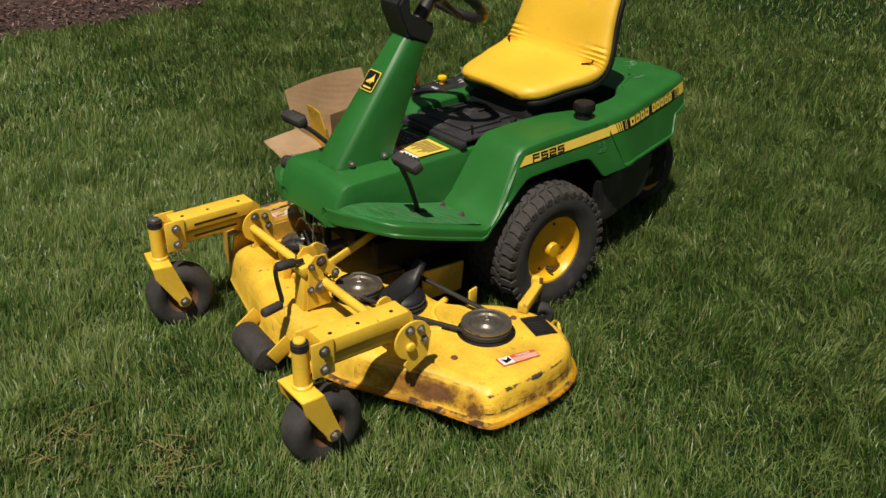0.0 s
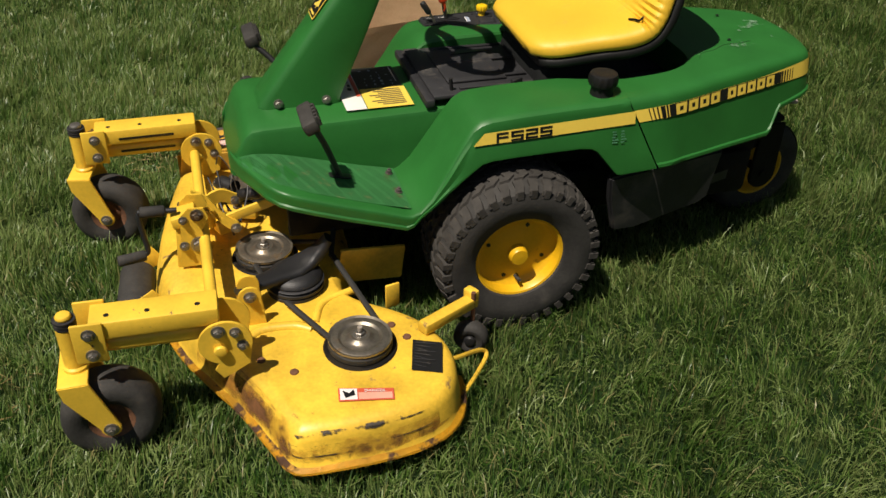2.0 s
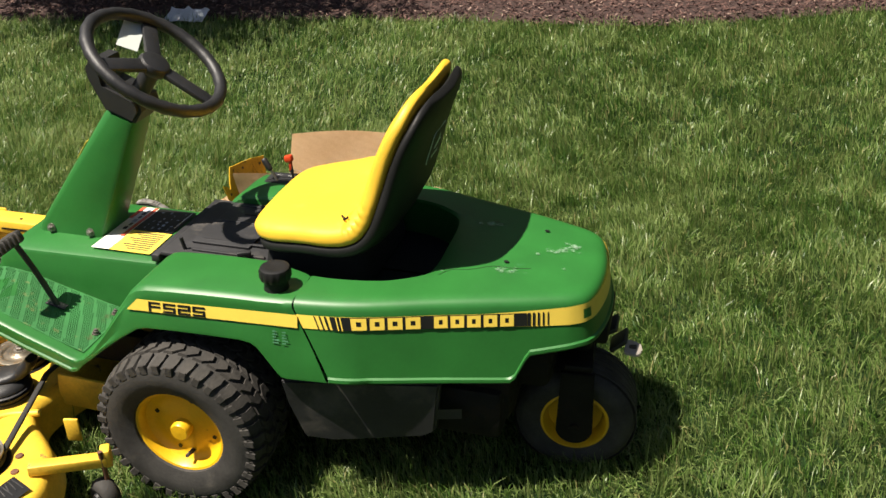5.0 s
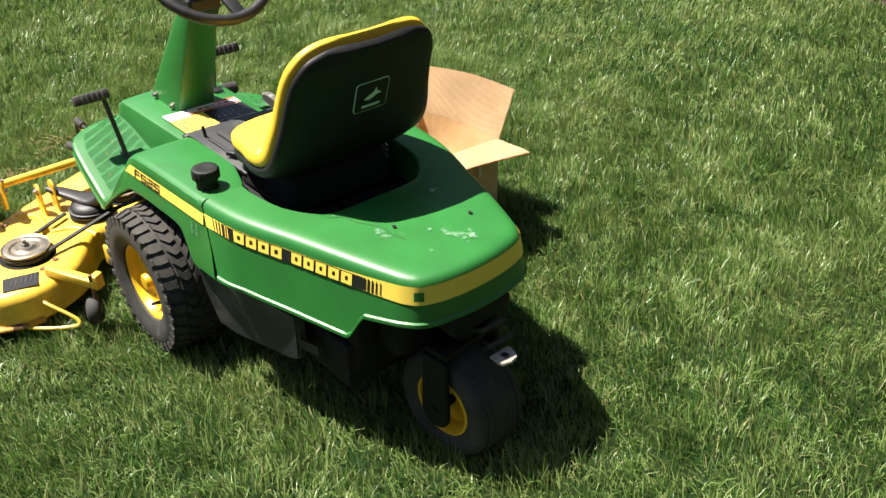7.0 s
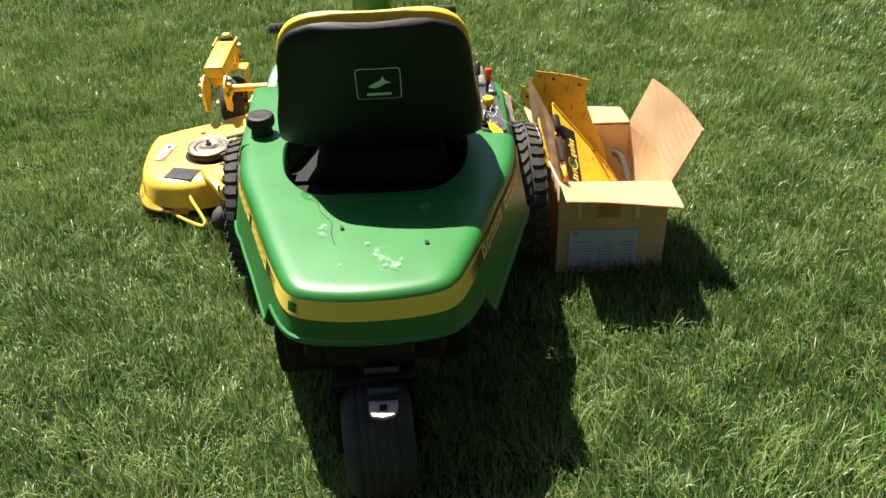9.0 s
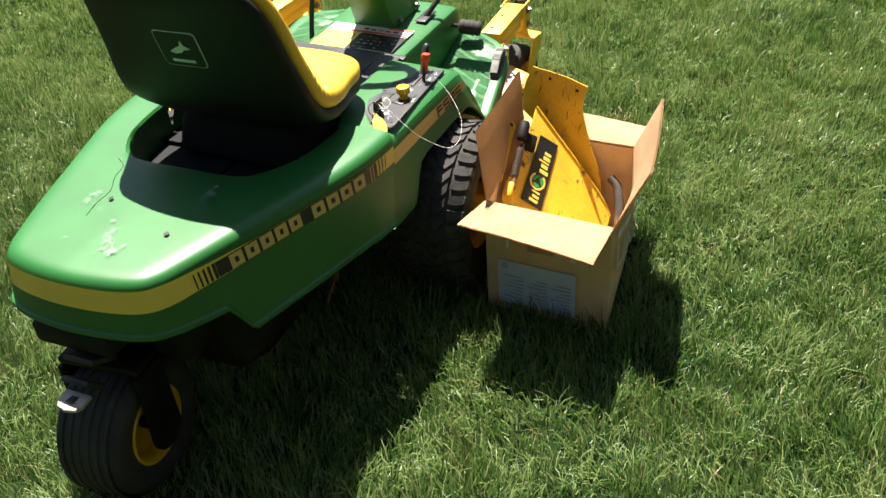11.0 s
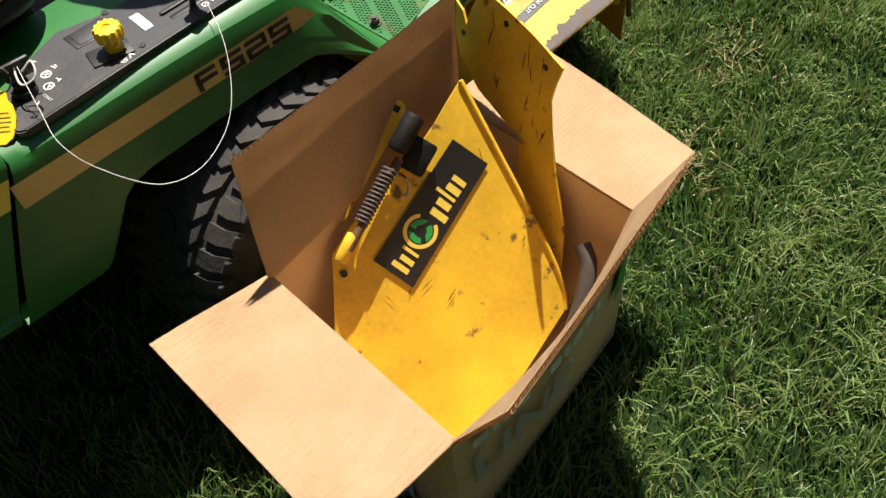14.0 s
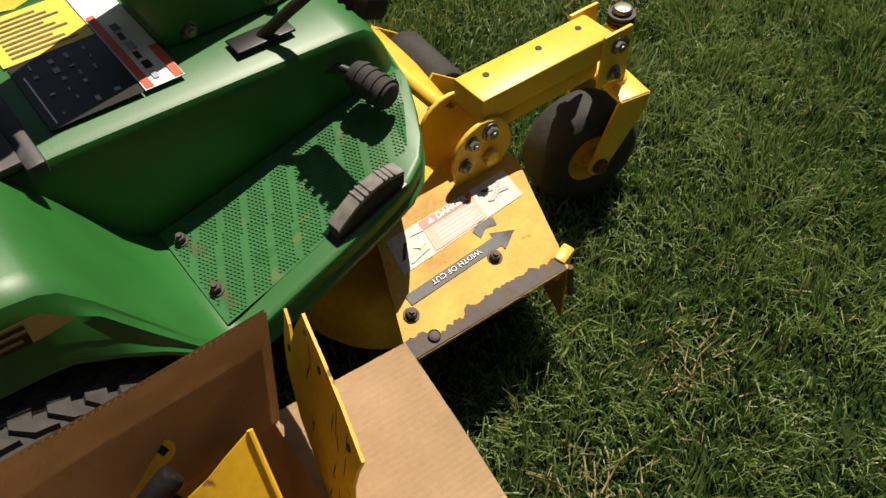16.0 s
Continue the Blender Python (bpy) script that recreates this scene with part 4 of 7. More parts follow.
# badge: a yellow tile with a black field and a plain leaping mark
fn = Vector((0.80, 0, 0.60)).normalized()
fu = Vector((-0.60, 0, 0.80)).normalized()
bc = Vector((0.4085, 0, 0.741)) + fn * 0.0035
fr = Vector((0, 1, 0))


def tile(c, w, h, off, r=0.006):
    pts = []
    for sx, sy, a in ((1, 1, 0), (-1, 1, 90), (-1, -1, 180), (1, -1, 270)):
        for k in range(5):
            t = radians(a + 22.5 * k)
            pts.append(c + fr * (sx * (w - r) + r * math.cos(t)) + fu * (sy * (h - r) + r * math.sin(t)) + fn * off)
    return pts


badge = part("badge", plate(bm_new(), tile(bc, 0.031, 0.034, 0.0), fn, 0.0012), STRIPE, column, "yellow and black emblem tile")
part("badge_field", plate(bm_new(), tile(bc, 0.028, 0.031, 0.0012), fn, 0.0008), INK, badge)
part("badge_mark", plate(bm_new(), [bc + fr * a * 1.2 + fu * b * 1.2 + fn * 0.002 for a, b in ((-0.016, -0.004), (-0.004, 0.004), (0.004, 0.012), (0.007, 0.020), (0.010, 0.010), (0.016, -0.002), (0.008, -0.001), (0.004, -0.010), (0.0, -0.003), (-0.010, -0.008))], fn, 0.0008), STRIPE, badge)
part("badge_bar", plate(bm_new(), [bc + fr * a * 1.2 + fu * b * 1.2 + fn * 0.002 for a, b in ((-0.016, -0.021), (0.016, -0.021), (0.016, -0.0165), (-0.016, -0.0165))], fn, 0.0008), STRIPE, badge)

bm = bm_new()
prof = [(0.229, 0.836), (0.306, 0.868), (0.338, 0.942), (0.342, 0.970), (0.324, 0.994), (0.298, 0.990), (0.292, 0.935), (0.252, 0.918), (0.208, 0.896), (0.205, 0.868)]
plate(bm, [Vector((x, 0, z)) for x, z in prof], (0, 1, 0), 0.100, 0.008)
dash = part("dashboard", bm, BLACK, mower, "black plastic dash housing on the column", 35)
wc, wn_ = Vector((0.168, 0, 0.986)), Vector((-0.60, 0, 0.80))
bm = bm_new()
rod(bm, (0.262, 0, 0.86), wc - wn_ * 0.005, 0.026, 16, 0.021)
part("steering_shaft", bm, BLACK, dash)
bm = bm_new()
u, v = Vector((0, 1, 0)), wn_.cross(Vector((0, 1, 0)))
SW = 0.168
ring = [wc + u * (SW * math.cos(6.283185 * k / 64)) + v * (SW * math.sin(6.283185 * k / 64)) for k in range(64)]
rows = []
for k in range(64):
    d = (ring[k] - wc).normalized()
    g = 0.0155 + 0.0010 * math.sin(k * 6.283185 / 64 * 40)
    rows.append([ring[k] + (d * math.cos(a) + wn_ * math.sin(a)) * g for a in [6.283185 * j / 12 for j in range(12)]])
grid_mesh(bm, rows + [rows[0]], True)
bmesh.ops.remove_doubles(bm, verts=bm.verts, dist=1e-5)
wheel_part = part("steering_wheel", bm, BLACK, mower, "black plastic steering wheel with three spokes", 60)
bm = bm_new()
for a in (100, 218, 335):
    d = u * math.cos(radians(a)) + v * math.sin(radians(a))
    s = d.cross(wn_)
    m = Matrix((d, s, wn_)).transposed()
    block(bm, wc + d * 0.085 - wn_ * 0.012, (0.165, 0.040, 0.014), m, 0.005)
rounded_rod(bm, wc - wn_ * 0.03, wc + wn_ * 0.004, 0.040, 20)
part("spokes", bm, BLACK, wheel_part, "black steering wheel hub and spokes")
bm = bm_new()
plate(bm, [(0.224, -0.012, 1.003), (0.256, 0.022, 1.028), (0.296, -0.085, 1.057), (0.266, -0.128, 1.034)], (-0.6, 0, 0.8), 0.0015)
part("tag", bm, PLASTIC_CLEAR, wheel_part, "cloudy plastic sheet taped to the wheel")

# ---- seat ----
SEAT_Y = -0.034
SEAT = [  # x, z of the middle of the padding, half width, half thickness
    (-0.096, 0.630, 0.115, 0.012), (-0.103, 0.633, 0.152, 0.024), (-0.128, 0.640, 0.182, 0.033), (-0.175, 0.645, 0.203, 0.037), (-0.24, 0.650, 0.218, 0.038), (-0.30, 0.656, 0.236, 0.040),
    (-0.355, 0.666, 0.245, 0.042), (-0.392, 0.682, 0.245, 0.041), (-0.415, 0.712, 0.241, 0.039), (-0.430, 0.752, 0.235, 0.037), (-0.445, 0.80, 0.225, 0.036), (-0.462, 0.855, 0.218, 0.034),
    (-0.482, 0.906, 0.211, 0.031), (-0.499, 0.942, 0.198, 0.027), (-0.511, 0.970, 0.174, 0.021), (-0.519, 0.986, 0.135, 0.015), (-0.522, 0.992, 0.085, 0.008)]


def seat_rows(pleats, grow=0.0, back=0.0, thick=1.0, keep=(0, 999), n=36, belly=0.0):
    line = smooth_line([Vector((x, 0, z)) for x, z, _, _ in SEAT], 8)
    wid = smooth_line([Vector((w, t, 0)) for _, _, w, t in SEAT], 8)
    rows = []
    for i, p in enumerate(line):
        if not keep[0] <= i <= keep[1]:
            continue
        d = (line[min(i + 1, len(line) - 1)] - line[max(i - 1, 0)]).normalized()
        nrm = Vector((d.z, 0, -d.x))
        w, t = wid[i].x + grow, (wid[i].y + grow * 0.3) * thick
        ring = []
        for k in range(n):
            a = 6.283185 * k / n
            c, s = math.cos(a), math.sin(a)
            yy = math.copysign(abs(c) ** 0.45, c) * w
            zz = math.copysign(abs(s) ** 0.6, s) * t
            if pleats and zz < 0:
                zz *= 0.65
            dish = -0.010 * (1 - (yy / w) ** 2) if zz > 0 else 0
            dish -= 0.013 * (yy / w) ** 2 * min(1.0, max(0.0, (p.x + 0.28) / 0.12))
            pleat = 0.0
            if pleats and 53 <= i <= 72 and zz > -0.2 * t:
                pleat = 0.0036 * math.sin(i * 1.5708) * min(1, max(0, (abs(yy) - 0.13) / 0.05))
            q = p + nrm * (zz + dish + pleat - back - (belly * (1 - (yy / w) ** 2) if zz < 0 else 0))
            ring.append(Vector((q.x, SEAT_Y + yy, q.z)))
        rows.append(ring)
    return rows


bm = bm_new()
rows = seat_rows(True)
vs = grid_mesh(bm, rows, True)
bm.faces.new(vs[0]), bm.faces.new(vs[-1])
bmesh.ops.recalc_face_normals(bm, faces=bm.faces[:])
seat = part("seat", bm, VINYL, mower, "yellow vinyl bucket seat with torn pleats", 50)
bm = bm_new()
rows = seat_rows(False, -0.001, 0.028, 0.60, (12, 127), 36, 0.017)
vs = grid_mesh(bm, rows, True)
bm.faces.new(vs[0]), bm.faces.new(vs[-1])
bmesh.ops.recalc_face_normals(bm, faces=bm.faces[:])
shell = part("seat_shell", bm, BLACK_SHELL, seat, "black moulded plastic seat shell", 50)
for y0, y1 in ((0.150, 0.178), (-0.215, -0.240)):
    bm = tube(bm_new(), [(-0.348, y0, 0.7035), (-0.358, lerp(y0, y1, 0.5), 0.7065), (-0.364, y1, 0.709), (-0.374, y1, 0.717)], 0.0026, 6, 5)
    part("tear", bm, GREASE, seat, "dark split in the vinyl")
# emblem on the shell's back: a plain outlined plate
bn = Vector((-0.955, 0, -0.295)).normalized()
bu = Vector((-0.295, 0, 0.955)).normalized()
fr_old, fu_old, fn_old = fr, fu, fn
fr, fu, fn = Vector((0, -1, 0)), bu, bn
ec = Vector((-0.5195, -0.040, 0.8265))
emb = part("emblem", plate(bm_new(), tile(ec + bn * 0.0020, 0.0500, 0.0435, 0.0, 0.010), bn, 0.002), EMBLEM_INK, shell, "pale outlined emblem tile")
part("emblem_field", plate(bm_new(), tile(ec + bn * 0.0020, 0.0478, 0.0413, 0.0016, 0.008), bn, 0.001), BLACK_SHELL, emb)
part("emblem_mark", plate(bm_new(), [ec + bn * 0.0052 + fr * a + fu * b for a, b in ((-0.024, -0.006), (-0.006, 0.006), (0.004, 0.010), (0.010, 0.024), (0.014, 0.012), (0.028, 0.004), (0.012, 0.001), (0.004, -0.006), (-0.010, -0.010))], bn, 0.0008), EMBLEM_INK, emb)
part("emblem_bar", plate(bm_new(), [ec + bn * 0.0052 + fr * a + fu * b for a, b in ((-0.027, -0.031), (0.027, -0.031), (0.027, -0.024), (-0.027, -0.024))], bn, 0.0008), EMBLEM_INK, emb)
fr, fu, fn = fr_old, fu_old, fn_old

# ---- fuel cap, controls ----
LEAN[0] = True

def flute(bm, centre, ribs, depth, z0, z1):
    """Pushes the side of a turned knob in and out, as grips are."""
    for v in bm.verts:
        if z0 < v.co.z < z1:
            d = Vector((v.co.x - centre[0], v.co.y - centre[1], 0))
            if d.length > 0.012:
                v.co += d.normalized() * depth * math.cos(math.atan2(d.y, d.x) * ribs)


bm = bm_new()
revolve(bm, [(0.030, 0), (0.0275, 0.010), (0.028, 0.026), (0.034, 0.029), (0.0355, 0.033), (0.0355, 0.050), (0.033, 0.056), (0.026, 0.0585), (0.018, 0.057), (0.0, 0.057)], (-0.232, 0.285, 0.571), (0, 0, 1), 56)
flute(bm, (-0.232, 0.285, 0.0), 14, 0.0012, 0.598, 0.623)
part("fuel_cap", bm, BLACK_SHELL, mower, "black ribbed fuel filler cap")

LEAN[0] = False
pan_z = lambda x: 0.556 - 0.026 * (x + 0.26)
pan = lambda x, y, off=0.0: Vector((x, y, pan_z(x) + off))
PAN_N = Vector((0.026, 0, 1)).normalized()
pan_turn = rot(0, 1.5, 0)
outline = [pan(x, y) for x, y in ((-0.254, -0.352), (0.062, -0.347), (0.070, -0.341), (0.068, -0.292), (0.060, -0.284), (0.000, -0.282), (-0.012, -0.262), (-0.050, -0.240), (-0.140, -0.234), (-0.205, -0.258), (-0.250, -0.292), (-0.264, -0.338), (-0.262, -0.347))]
panel = part("control_panel", plate(bm_new(), outline, PAN_N, 0.010, 0.002), BLACK_DUSTY, mower, "black control panel on the fender")
part("panel_rim", block(bm_new(), pan(-0.096, -0.3495, 0.0055), (0.318, 0.004, 0.003), pan_turn @ rot(0, 0, 0.9), 0.001), BLACK, panel)
sq = part("square_recess", block(bm_new(), pan(-0.119, -0.269, 0.0051), (0.050, 0.030, 0.0016), pan_turn @ rot(0, 0, -2), 0.0006), BLACK, panel, "raised square blank")
part("blank_face", block(bm_new(), pan(-0.117, -0.270, 0.0062), (0.042, 0.023, 0.0012), pan_turn @ rot(0, 0, -2), 0.0005), BLACK_DUSTY, sq)
part("knob_plate", block(bm_new(), pan(-0.124, -0.318, 0.0058), (0.048, 0.030, 0.003), pan_turn @ rot(0, 0, -14), 0.001), BLACK, panel, "raised plate under the knob")
part("lever_slot", block(bm_new(), pan(0.006, -0.322, 0.0052), (0.095, 0.007, 0.0012), pan_turn, 0.0004), INK, panel)
part("lever_slot", block(bm_new(), pan(0.028, -0.298, 0.0052), (0.066, 0.007, 0.0012), pan_turn, 0.0004), INK, panel)
part("slot_ridge", block(bm_new(), pan(0.004, -0.308, 0.0062), (0.100, 0.006, 0.004), pan_turn, 0.0012), BLACK, panel, "raised ridge between the lever slots")
for x, y in ((-0.085, -0.252), (-0.093, -0.335), (0.055, -0.334), (-0.236, -0.338)):
    screw = part("screw", rod(bm_new(), pan(x, y, 0.004), pan(x, y, 0.0062), 0.0045, 14), BLACK, panel, "black panel screw")
    part("screw_slot", block(bm_new(), pan(x, y, 0.0063), (0.006, 0.0014, 0.0006), rot(0, 0, 35), 0.0), INK, screw)
label_ = part("panel_label", block(bm_new(), pan(-0.068, -0.300, 0.0053), (0.012, 0.036, 0.0006), pan_turn @ rot(0, 0, -4), 0.0), PRINT_GREY, panel, "worn pale instruction label")
part("print_line", block(bm_new(), pan(-0.063, -0.300, 0.0057), (0.0024, 0.030, 0.0006), pan_turn @ rot(0, 0, -4), 0.0), WHITE, label_)


def pictogram(x, y, r, marks):
    """A thin white printed ring with small strokes inside and beside it."""
    bm = bm_new()
    o, i = (disc_outline(pan(x, y, 0.0056), Vector((1, 0, -0.026)), Vector((0, 1, 0)), q, 0, 360, 18) for q in (r, r * 0.74))
    grid_mesh(bm, [o, i], True)
    for dx, dy, w, h, a in marks:
        block(bm, pan(x + dx, y + dy, 0.0056), (w, h, 0.0005), rot(0, 0, a), 0.0)
    part("pictogram", bm, WHITE, panel, "small white printed pictogram")


pictogram(-0.191, -0.292, 0.0062, ((0, 0, 0.013, 0.0013, 45), (0, 0, 0.007, 0.0013, -45), (0.012, 0.004, 0.0015, 0.007, 10), (0.015, 0.004, 0.0015, 0.005, 10)))
pictogram(-0.200, -0.311, 0.0062, ((0, 0, 0.006, 0.0014, 35), (0.001, -0.002, 0.0014, 0.005, 35), (0.013, -0.001, 0.0055, 0.0015, 10), (0.013, 0.002, 0.0015, 0.006, 10)))
pictogram(-0.122, -0.341, 0.0040, ((0.009, 0.001, 0.0014, 0.009, -25), (0.012, 0.002, 0.0014, 0.009, 25), (0, 0, 0.004, 0.0012, 0)))
pictogram(0.000, -0.334, 0.0046, ((0, 0, 0.004, 0.0012, 30), (0.010, 0, 0.0014, 0.006, 0)))
pictogram(0.034, -0.336, 0.0036, ((0.009, 0.001, 0.006, 0.0013, 20),))
bm = writing("START", 0.0062, (0, 0, 0), (1, 0, 0), (0, 1, 0), depth=0.0003, stretch=1.0, bold=0.0001)
for v in bm.verts:
    v.co = pan(-0.2130 + 0.85 * v.co.y, -0.318 - 0.86 * v.co.x, 0.0056)
part("start_lettering", bm, WHITE, panel, "small white printed word")
part("start_mark", block(bm_new(), pan(-0.2235, -0.326, 0.0056), (0.006, 0.0014, 0.0005), rot(0, 0, 20), 0.0), WHITE, panel)
bm = bm_new()
revolve(bm, [(0.011, 0), (0.010, 0.010), (0.0105, 0.014), (0.0145, 0.017), (0.0156, 0.020), (0.0156, 0.030), (0.014, 0.0325), (0.005, 0.0335), (0.0045, 0.0315), (0, 0.0315)], pan(-0.116, -0.317, 0.004), (0, 0, 1), 60)
flute(bm, (-0.116, -0.317, 0.0), 12, 0.0011, pan_z(-0.124) + 0.020, pan_z(-0.124) + 0.041)
part("choke_knob", bm, YELLOW_KNOB, panel, "yellow plastic pull knob")
lever = part("throttle_lever", rod(rod(bm_new(), pan(-0.010, -0.322, 0.003), (-0.004, -0.325, 0.582), 0.004, 8), (-0.006, -0.324, 0.572), (-0.002, -0.326, 0.592), 0.006, 8), BLACK, panel, "throttle lever")
bm = bm_new()
block(bm, (-0.003, -0.327, 0.592), (0.009, 0.014, 0.034), rot(4, 4, 4), 0.003, 2)
block(bm, (0.002, -0.328, 0.612), (0.024, 0.020, 0.020), rot(4, 14, 4), 0.005, 2)
part("knob", bm, RED_KNOB, lever, "red plastic lever knob")
lever = part("lift_lever", rod(bm_new(), pan(0.030, -0.298, 0.003), (0.050, -0.300, 0.588), 0.004, 8), STEEL, panel, "steel control lever")
part("knob", rounded_rod(bm_new(), (0.048, -0.300, 0.582), (0.070, -0.303, 0.616), 0.009, 12, 0.8), BLACK, lever, "black plastic grip")
bm = bm_new()
rod(bm, pan(-0.222, -0.300, 0.003), pan(-0.222, -0.300, 0.014), 0.014, 18)
rod(bm, pan(-0.222, -0.300, 0.014), pan(-0.222, -0.300, 0.022), 0.009, 14)
switch = part("ignition_switch", bm, BLACK, panel, "black ignition switch")
bm = bm_new()
block(bm, pan(-0.218, -0.300, 0.036), (0.032, 0.005, 0.024), rot(6, 0, -8), 0.002)
part("ignition_key", bm, BLACK, switch, "black headed key in its switch")
bm = bm_new()
tube(bm, disc_outline(pan(-0.242, -0.301, 0.036), (0.9, -0.3, 0.3), (0, 0.4, 0.9), 0.014, 0, 345, 16), 0.0010, 6, 2)
part("key_ring", bm, STEEL, switch)
bm = bm_new()
tag_u, tag_v = Vector((-0.62, -0.62, -0.48)).normalized(), Vector((0.70, -0.71, 0.0)).normalized()
tag_c = Vector((-0.262, -0.322, 0.566))
tag_o = [tag_c + tag_u * a + tag_v * b for a, b in ((-0.030, 0.004), (-0.020, 0.0055), (-0.014, 0.011), (-0.002, 0.0145), (0.012, 0.0145), (0.023, 0.011), (0.029, 0.004), (0.029, -0.004), (0.023, -0.011), (0.012, -0.0145), (-0.002, -0.0145), (-0.014, -0.011), (-0.020, -0.0055), (-0.030, -0.004))]
plate(bm, tag_o, tag_u.cross(tag_v), 0.0022, 0.0005)
tag = part("key_tag", bm, YELLOW_KNOB, panel, "yellow oval leather-look key tag")
tn = tag_u.cross(tag_v).normalized()
tn = tn if tn.z > 0 else -tn
for k in range(5):
    c_ = tag_c + tag_u * (-0.006 + 0.005 * k) + tn * 0.0013
    w_ = (0.007, 0.009, 0.010, 0.008, 0.009)[k]
    part("print_line", plate(bm_new(), [c_ - tag_v * w_, c_ + tag_v * w_, c_ + tag_v * w_ + tag_u * 0.0014, c_ - tag_v * w_ + tag_u * 0.0014], tn, 0.0003), RUST, tag)
bm = bm_new()
tube(bm, [(-0.002, -0.328, 0.584), (-0.006, -0.350, 0.568), (-0.024, -0.392, 0.540), (-0.056, -0.430, 0.510), (-0.090, -0.450, 0.488), (-0.138, -0.458, 0.474), (-0.186, -0.449, 0.484), (-0.226, -0.415, 0.522), (-0.240, -0.385, 0.552), (-0.232, -0.352, 0.572), (-0.224, -0.325, 0.588), (-0.218, -0.306, 0.598)], 0.00045, 6, 8)
part("wire", bm, WIRE, panel, "thin white wire hanging in a loop")
bm = bm_new()
tube(bm, [(-0.218, -0.312, 0.594), (-0.206, -0.318, 0.604), (-0.213, -0.330, 0.594), (-0.227, -0.318, 0.586), (-0.216, -0.298, 0.598), (-0.198, -0.306, 0.590)], 0.0011, 6, 6)
part("wire_knot", bm, WIRE, panel)
LEAN[0] = True


def pedal(side, at, base, tilt):
    """A bent steel lever with a ribbed rubber pad."""
    at, base = Vector(at), Vector(base)
    bm = bm_new()
    tube(bm, [base, base.lerp(at, 0.55), at + Vector((0.012, 0, 0.0)), at + Vector((0.014, side * 0.02, 0.004))], 0.0075, 10, 6)
    p = part("pedal", bm, BLACK, mower, "black steel pedal lever")
    bm = bm_new()
    m = rot(0, tilt, 0)
    block(bm, at + Vector((0.006, side * 0.035, 0.002)), (0.036, 0.112, 0.032), m, 0.008, 2)
    for k in range(5):
        block(bm, at + m @ Vector((-0.012, side * (0.002 + 0.016 * k), 0.004)), (0.016, 0.006, 0.026), m, 0.002, 1)
    part("pad", bm, RUBBER, p, "ribbed black rubber pedal pad")
    bm = bm_new()
    block(bm, base + Vector((0, 0, 0.002)), (0.055, 0.022, 0.004) if side > 0 else (0.085, 0.032, 0.004), rot(0, -13 if side > 0 else 0, 0), 0.010, 3)
    part("slot", bm, INK, front_body, "dark lever slot in the foot plate")


pedal(1, (0.483, 0.255, 0.586), (0.415, 0.245, 0.402), 25)
pedal(-1, (0.560, -0.165, 0.600), (0.484, -0.112, 0.5115), 20)
# second pair of pads over the far foot plate
bm = bm_new()
tube(bm, [(0.465, -0.150, 0.39), (0.505, -0.155, 0.445), (0.552, -0.158, 0.462), (0.572, -0.176, 0.458)], 0.006, 10, 6)
drive = part("drive_pedal", bm, BLACK, mower, "black bent drive pedal rod")
bm = bm_new()
rounded_rod(bm, (0.574, -0.176, 0.456), (0.588, -0.240, 0.450), 0.021, 18, 0.4)
for k in range(4):
    rod(bm, (0.577 + 0.0029 * k, -0.188 - 0.0135 * k, 0.455 - 0.0012 * k), (0.578 + 0.0029 * k, -0.193 - 0.0135 * k, 0.4545 - 0.0012 * k), 0.0228, 18)
part("pad", bm, RUBBER, drive, "ribbed rubber pedal pad")
bm = bm_new()
# a crescent-shaped rocker that rises out of a slot in the foot plate
part("slot", block(bm_new(), (0.480, -0.325, 0.3862), (0.122, 0.030, 0.003), rot(0, -13.5, 5), 0.008, 2), INK, front_body, "dark pedal slot in the foot plate")
hd, hs = Vector((0.9962, 0.0872, 0)), Vector((-0.0872, 0.9962, 0))
arch = []
for k in range(15):
    u_ = k / 14
    p = Vector((0.483, -0.325, 0)) + hd * (0.108 * (u_ - 0.5))
    arch.append((p, plate_z(p.x), 0.004 + 0.030 * math.sin(math.pi * (0.10 + 0.74 * u_)) ** 0.8))
grid_mesh(bm, [[p + hs * w_ + Vector((0, 0, z_ + h_ * f_)) for p, z_, h_ in arch] for w_, f_ in ((-0.0095, -0.2), (-0.0105, 0.85), (-0.0075, 1.0), (0.0075, 1.0), (0.0105, 0.85), (0.0095, -0.2))])
for e in (0, -1):
    p, z_, h_ = arch[e]
    bm.faces.new([bm.verts.new(p + hs * w_ + Vector((0, 0, z_ + h_ * f_))) for w_, f_ in ((-0.0095, -0.2), (-0.0105, 0.85), (-0.0075, 1.0), (0.0075, 1.0), (0.0105, 0.85), (0.0095, -0.2))])
bmesh.ops.recalc_face_normals(bm, faces=bm.faces[:])
heel = part("heel_pad", bm, RUBBER, drive, "black rubber rocker pedal rising from its slot", 40)
bm = bm_new()
grid_mesh(bm, [[p + hs * w_ + Vector((0, 0, z_ + h_ + dz)) for p, z_, h_ in arch] for w_, dz in ((-0.0115, -0.003), (-0.0110, 0.0015), (-0.0085, 0.003), (0.0085, 0.003), (0.0110, 0.0015), (0.0115, -0.003))])
part("cap", bm, RUBBER_GREY, heel, "greyed ribbed rubber cap", 40)
for k in (5, 6, 7, 10, 11, 12):
    p, z_, h_ = arch[k]
    part("rib", block(bm_new(), p + Vector((0, 0, z_ + h_ + 0.0032)), (0.0035, 0.0235, 0.003), rot(0, -6, 5), 0.001, 1), RUBBER_GREY, heel)
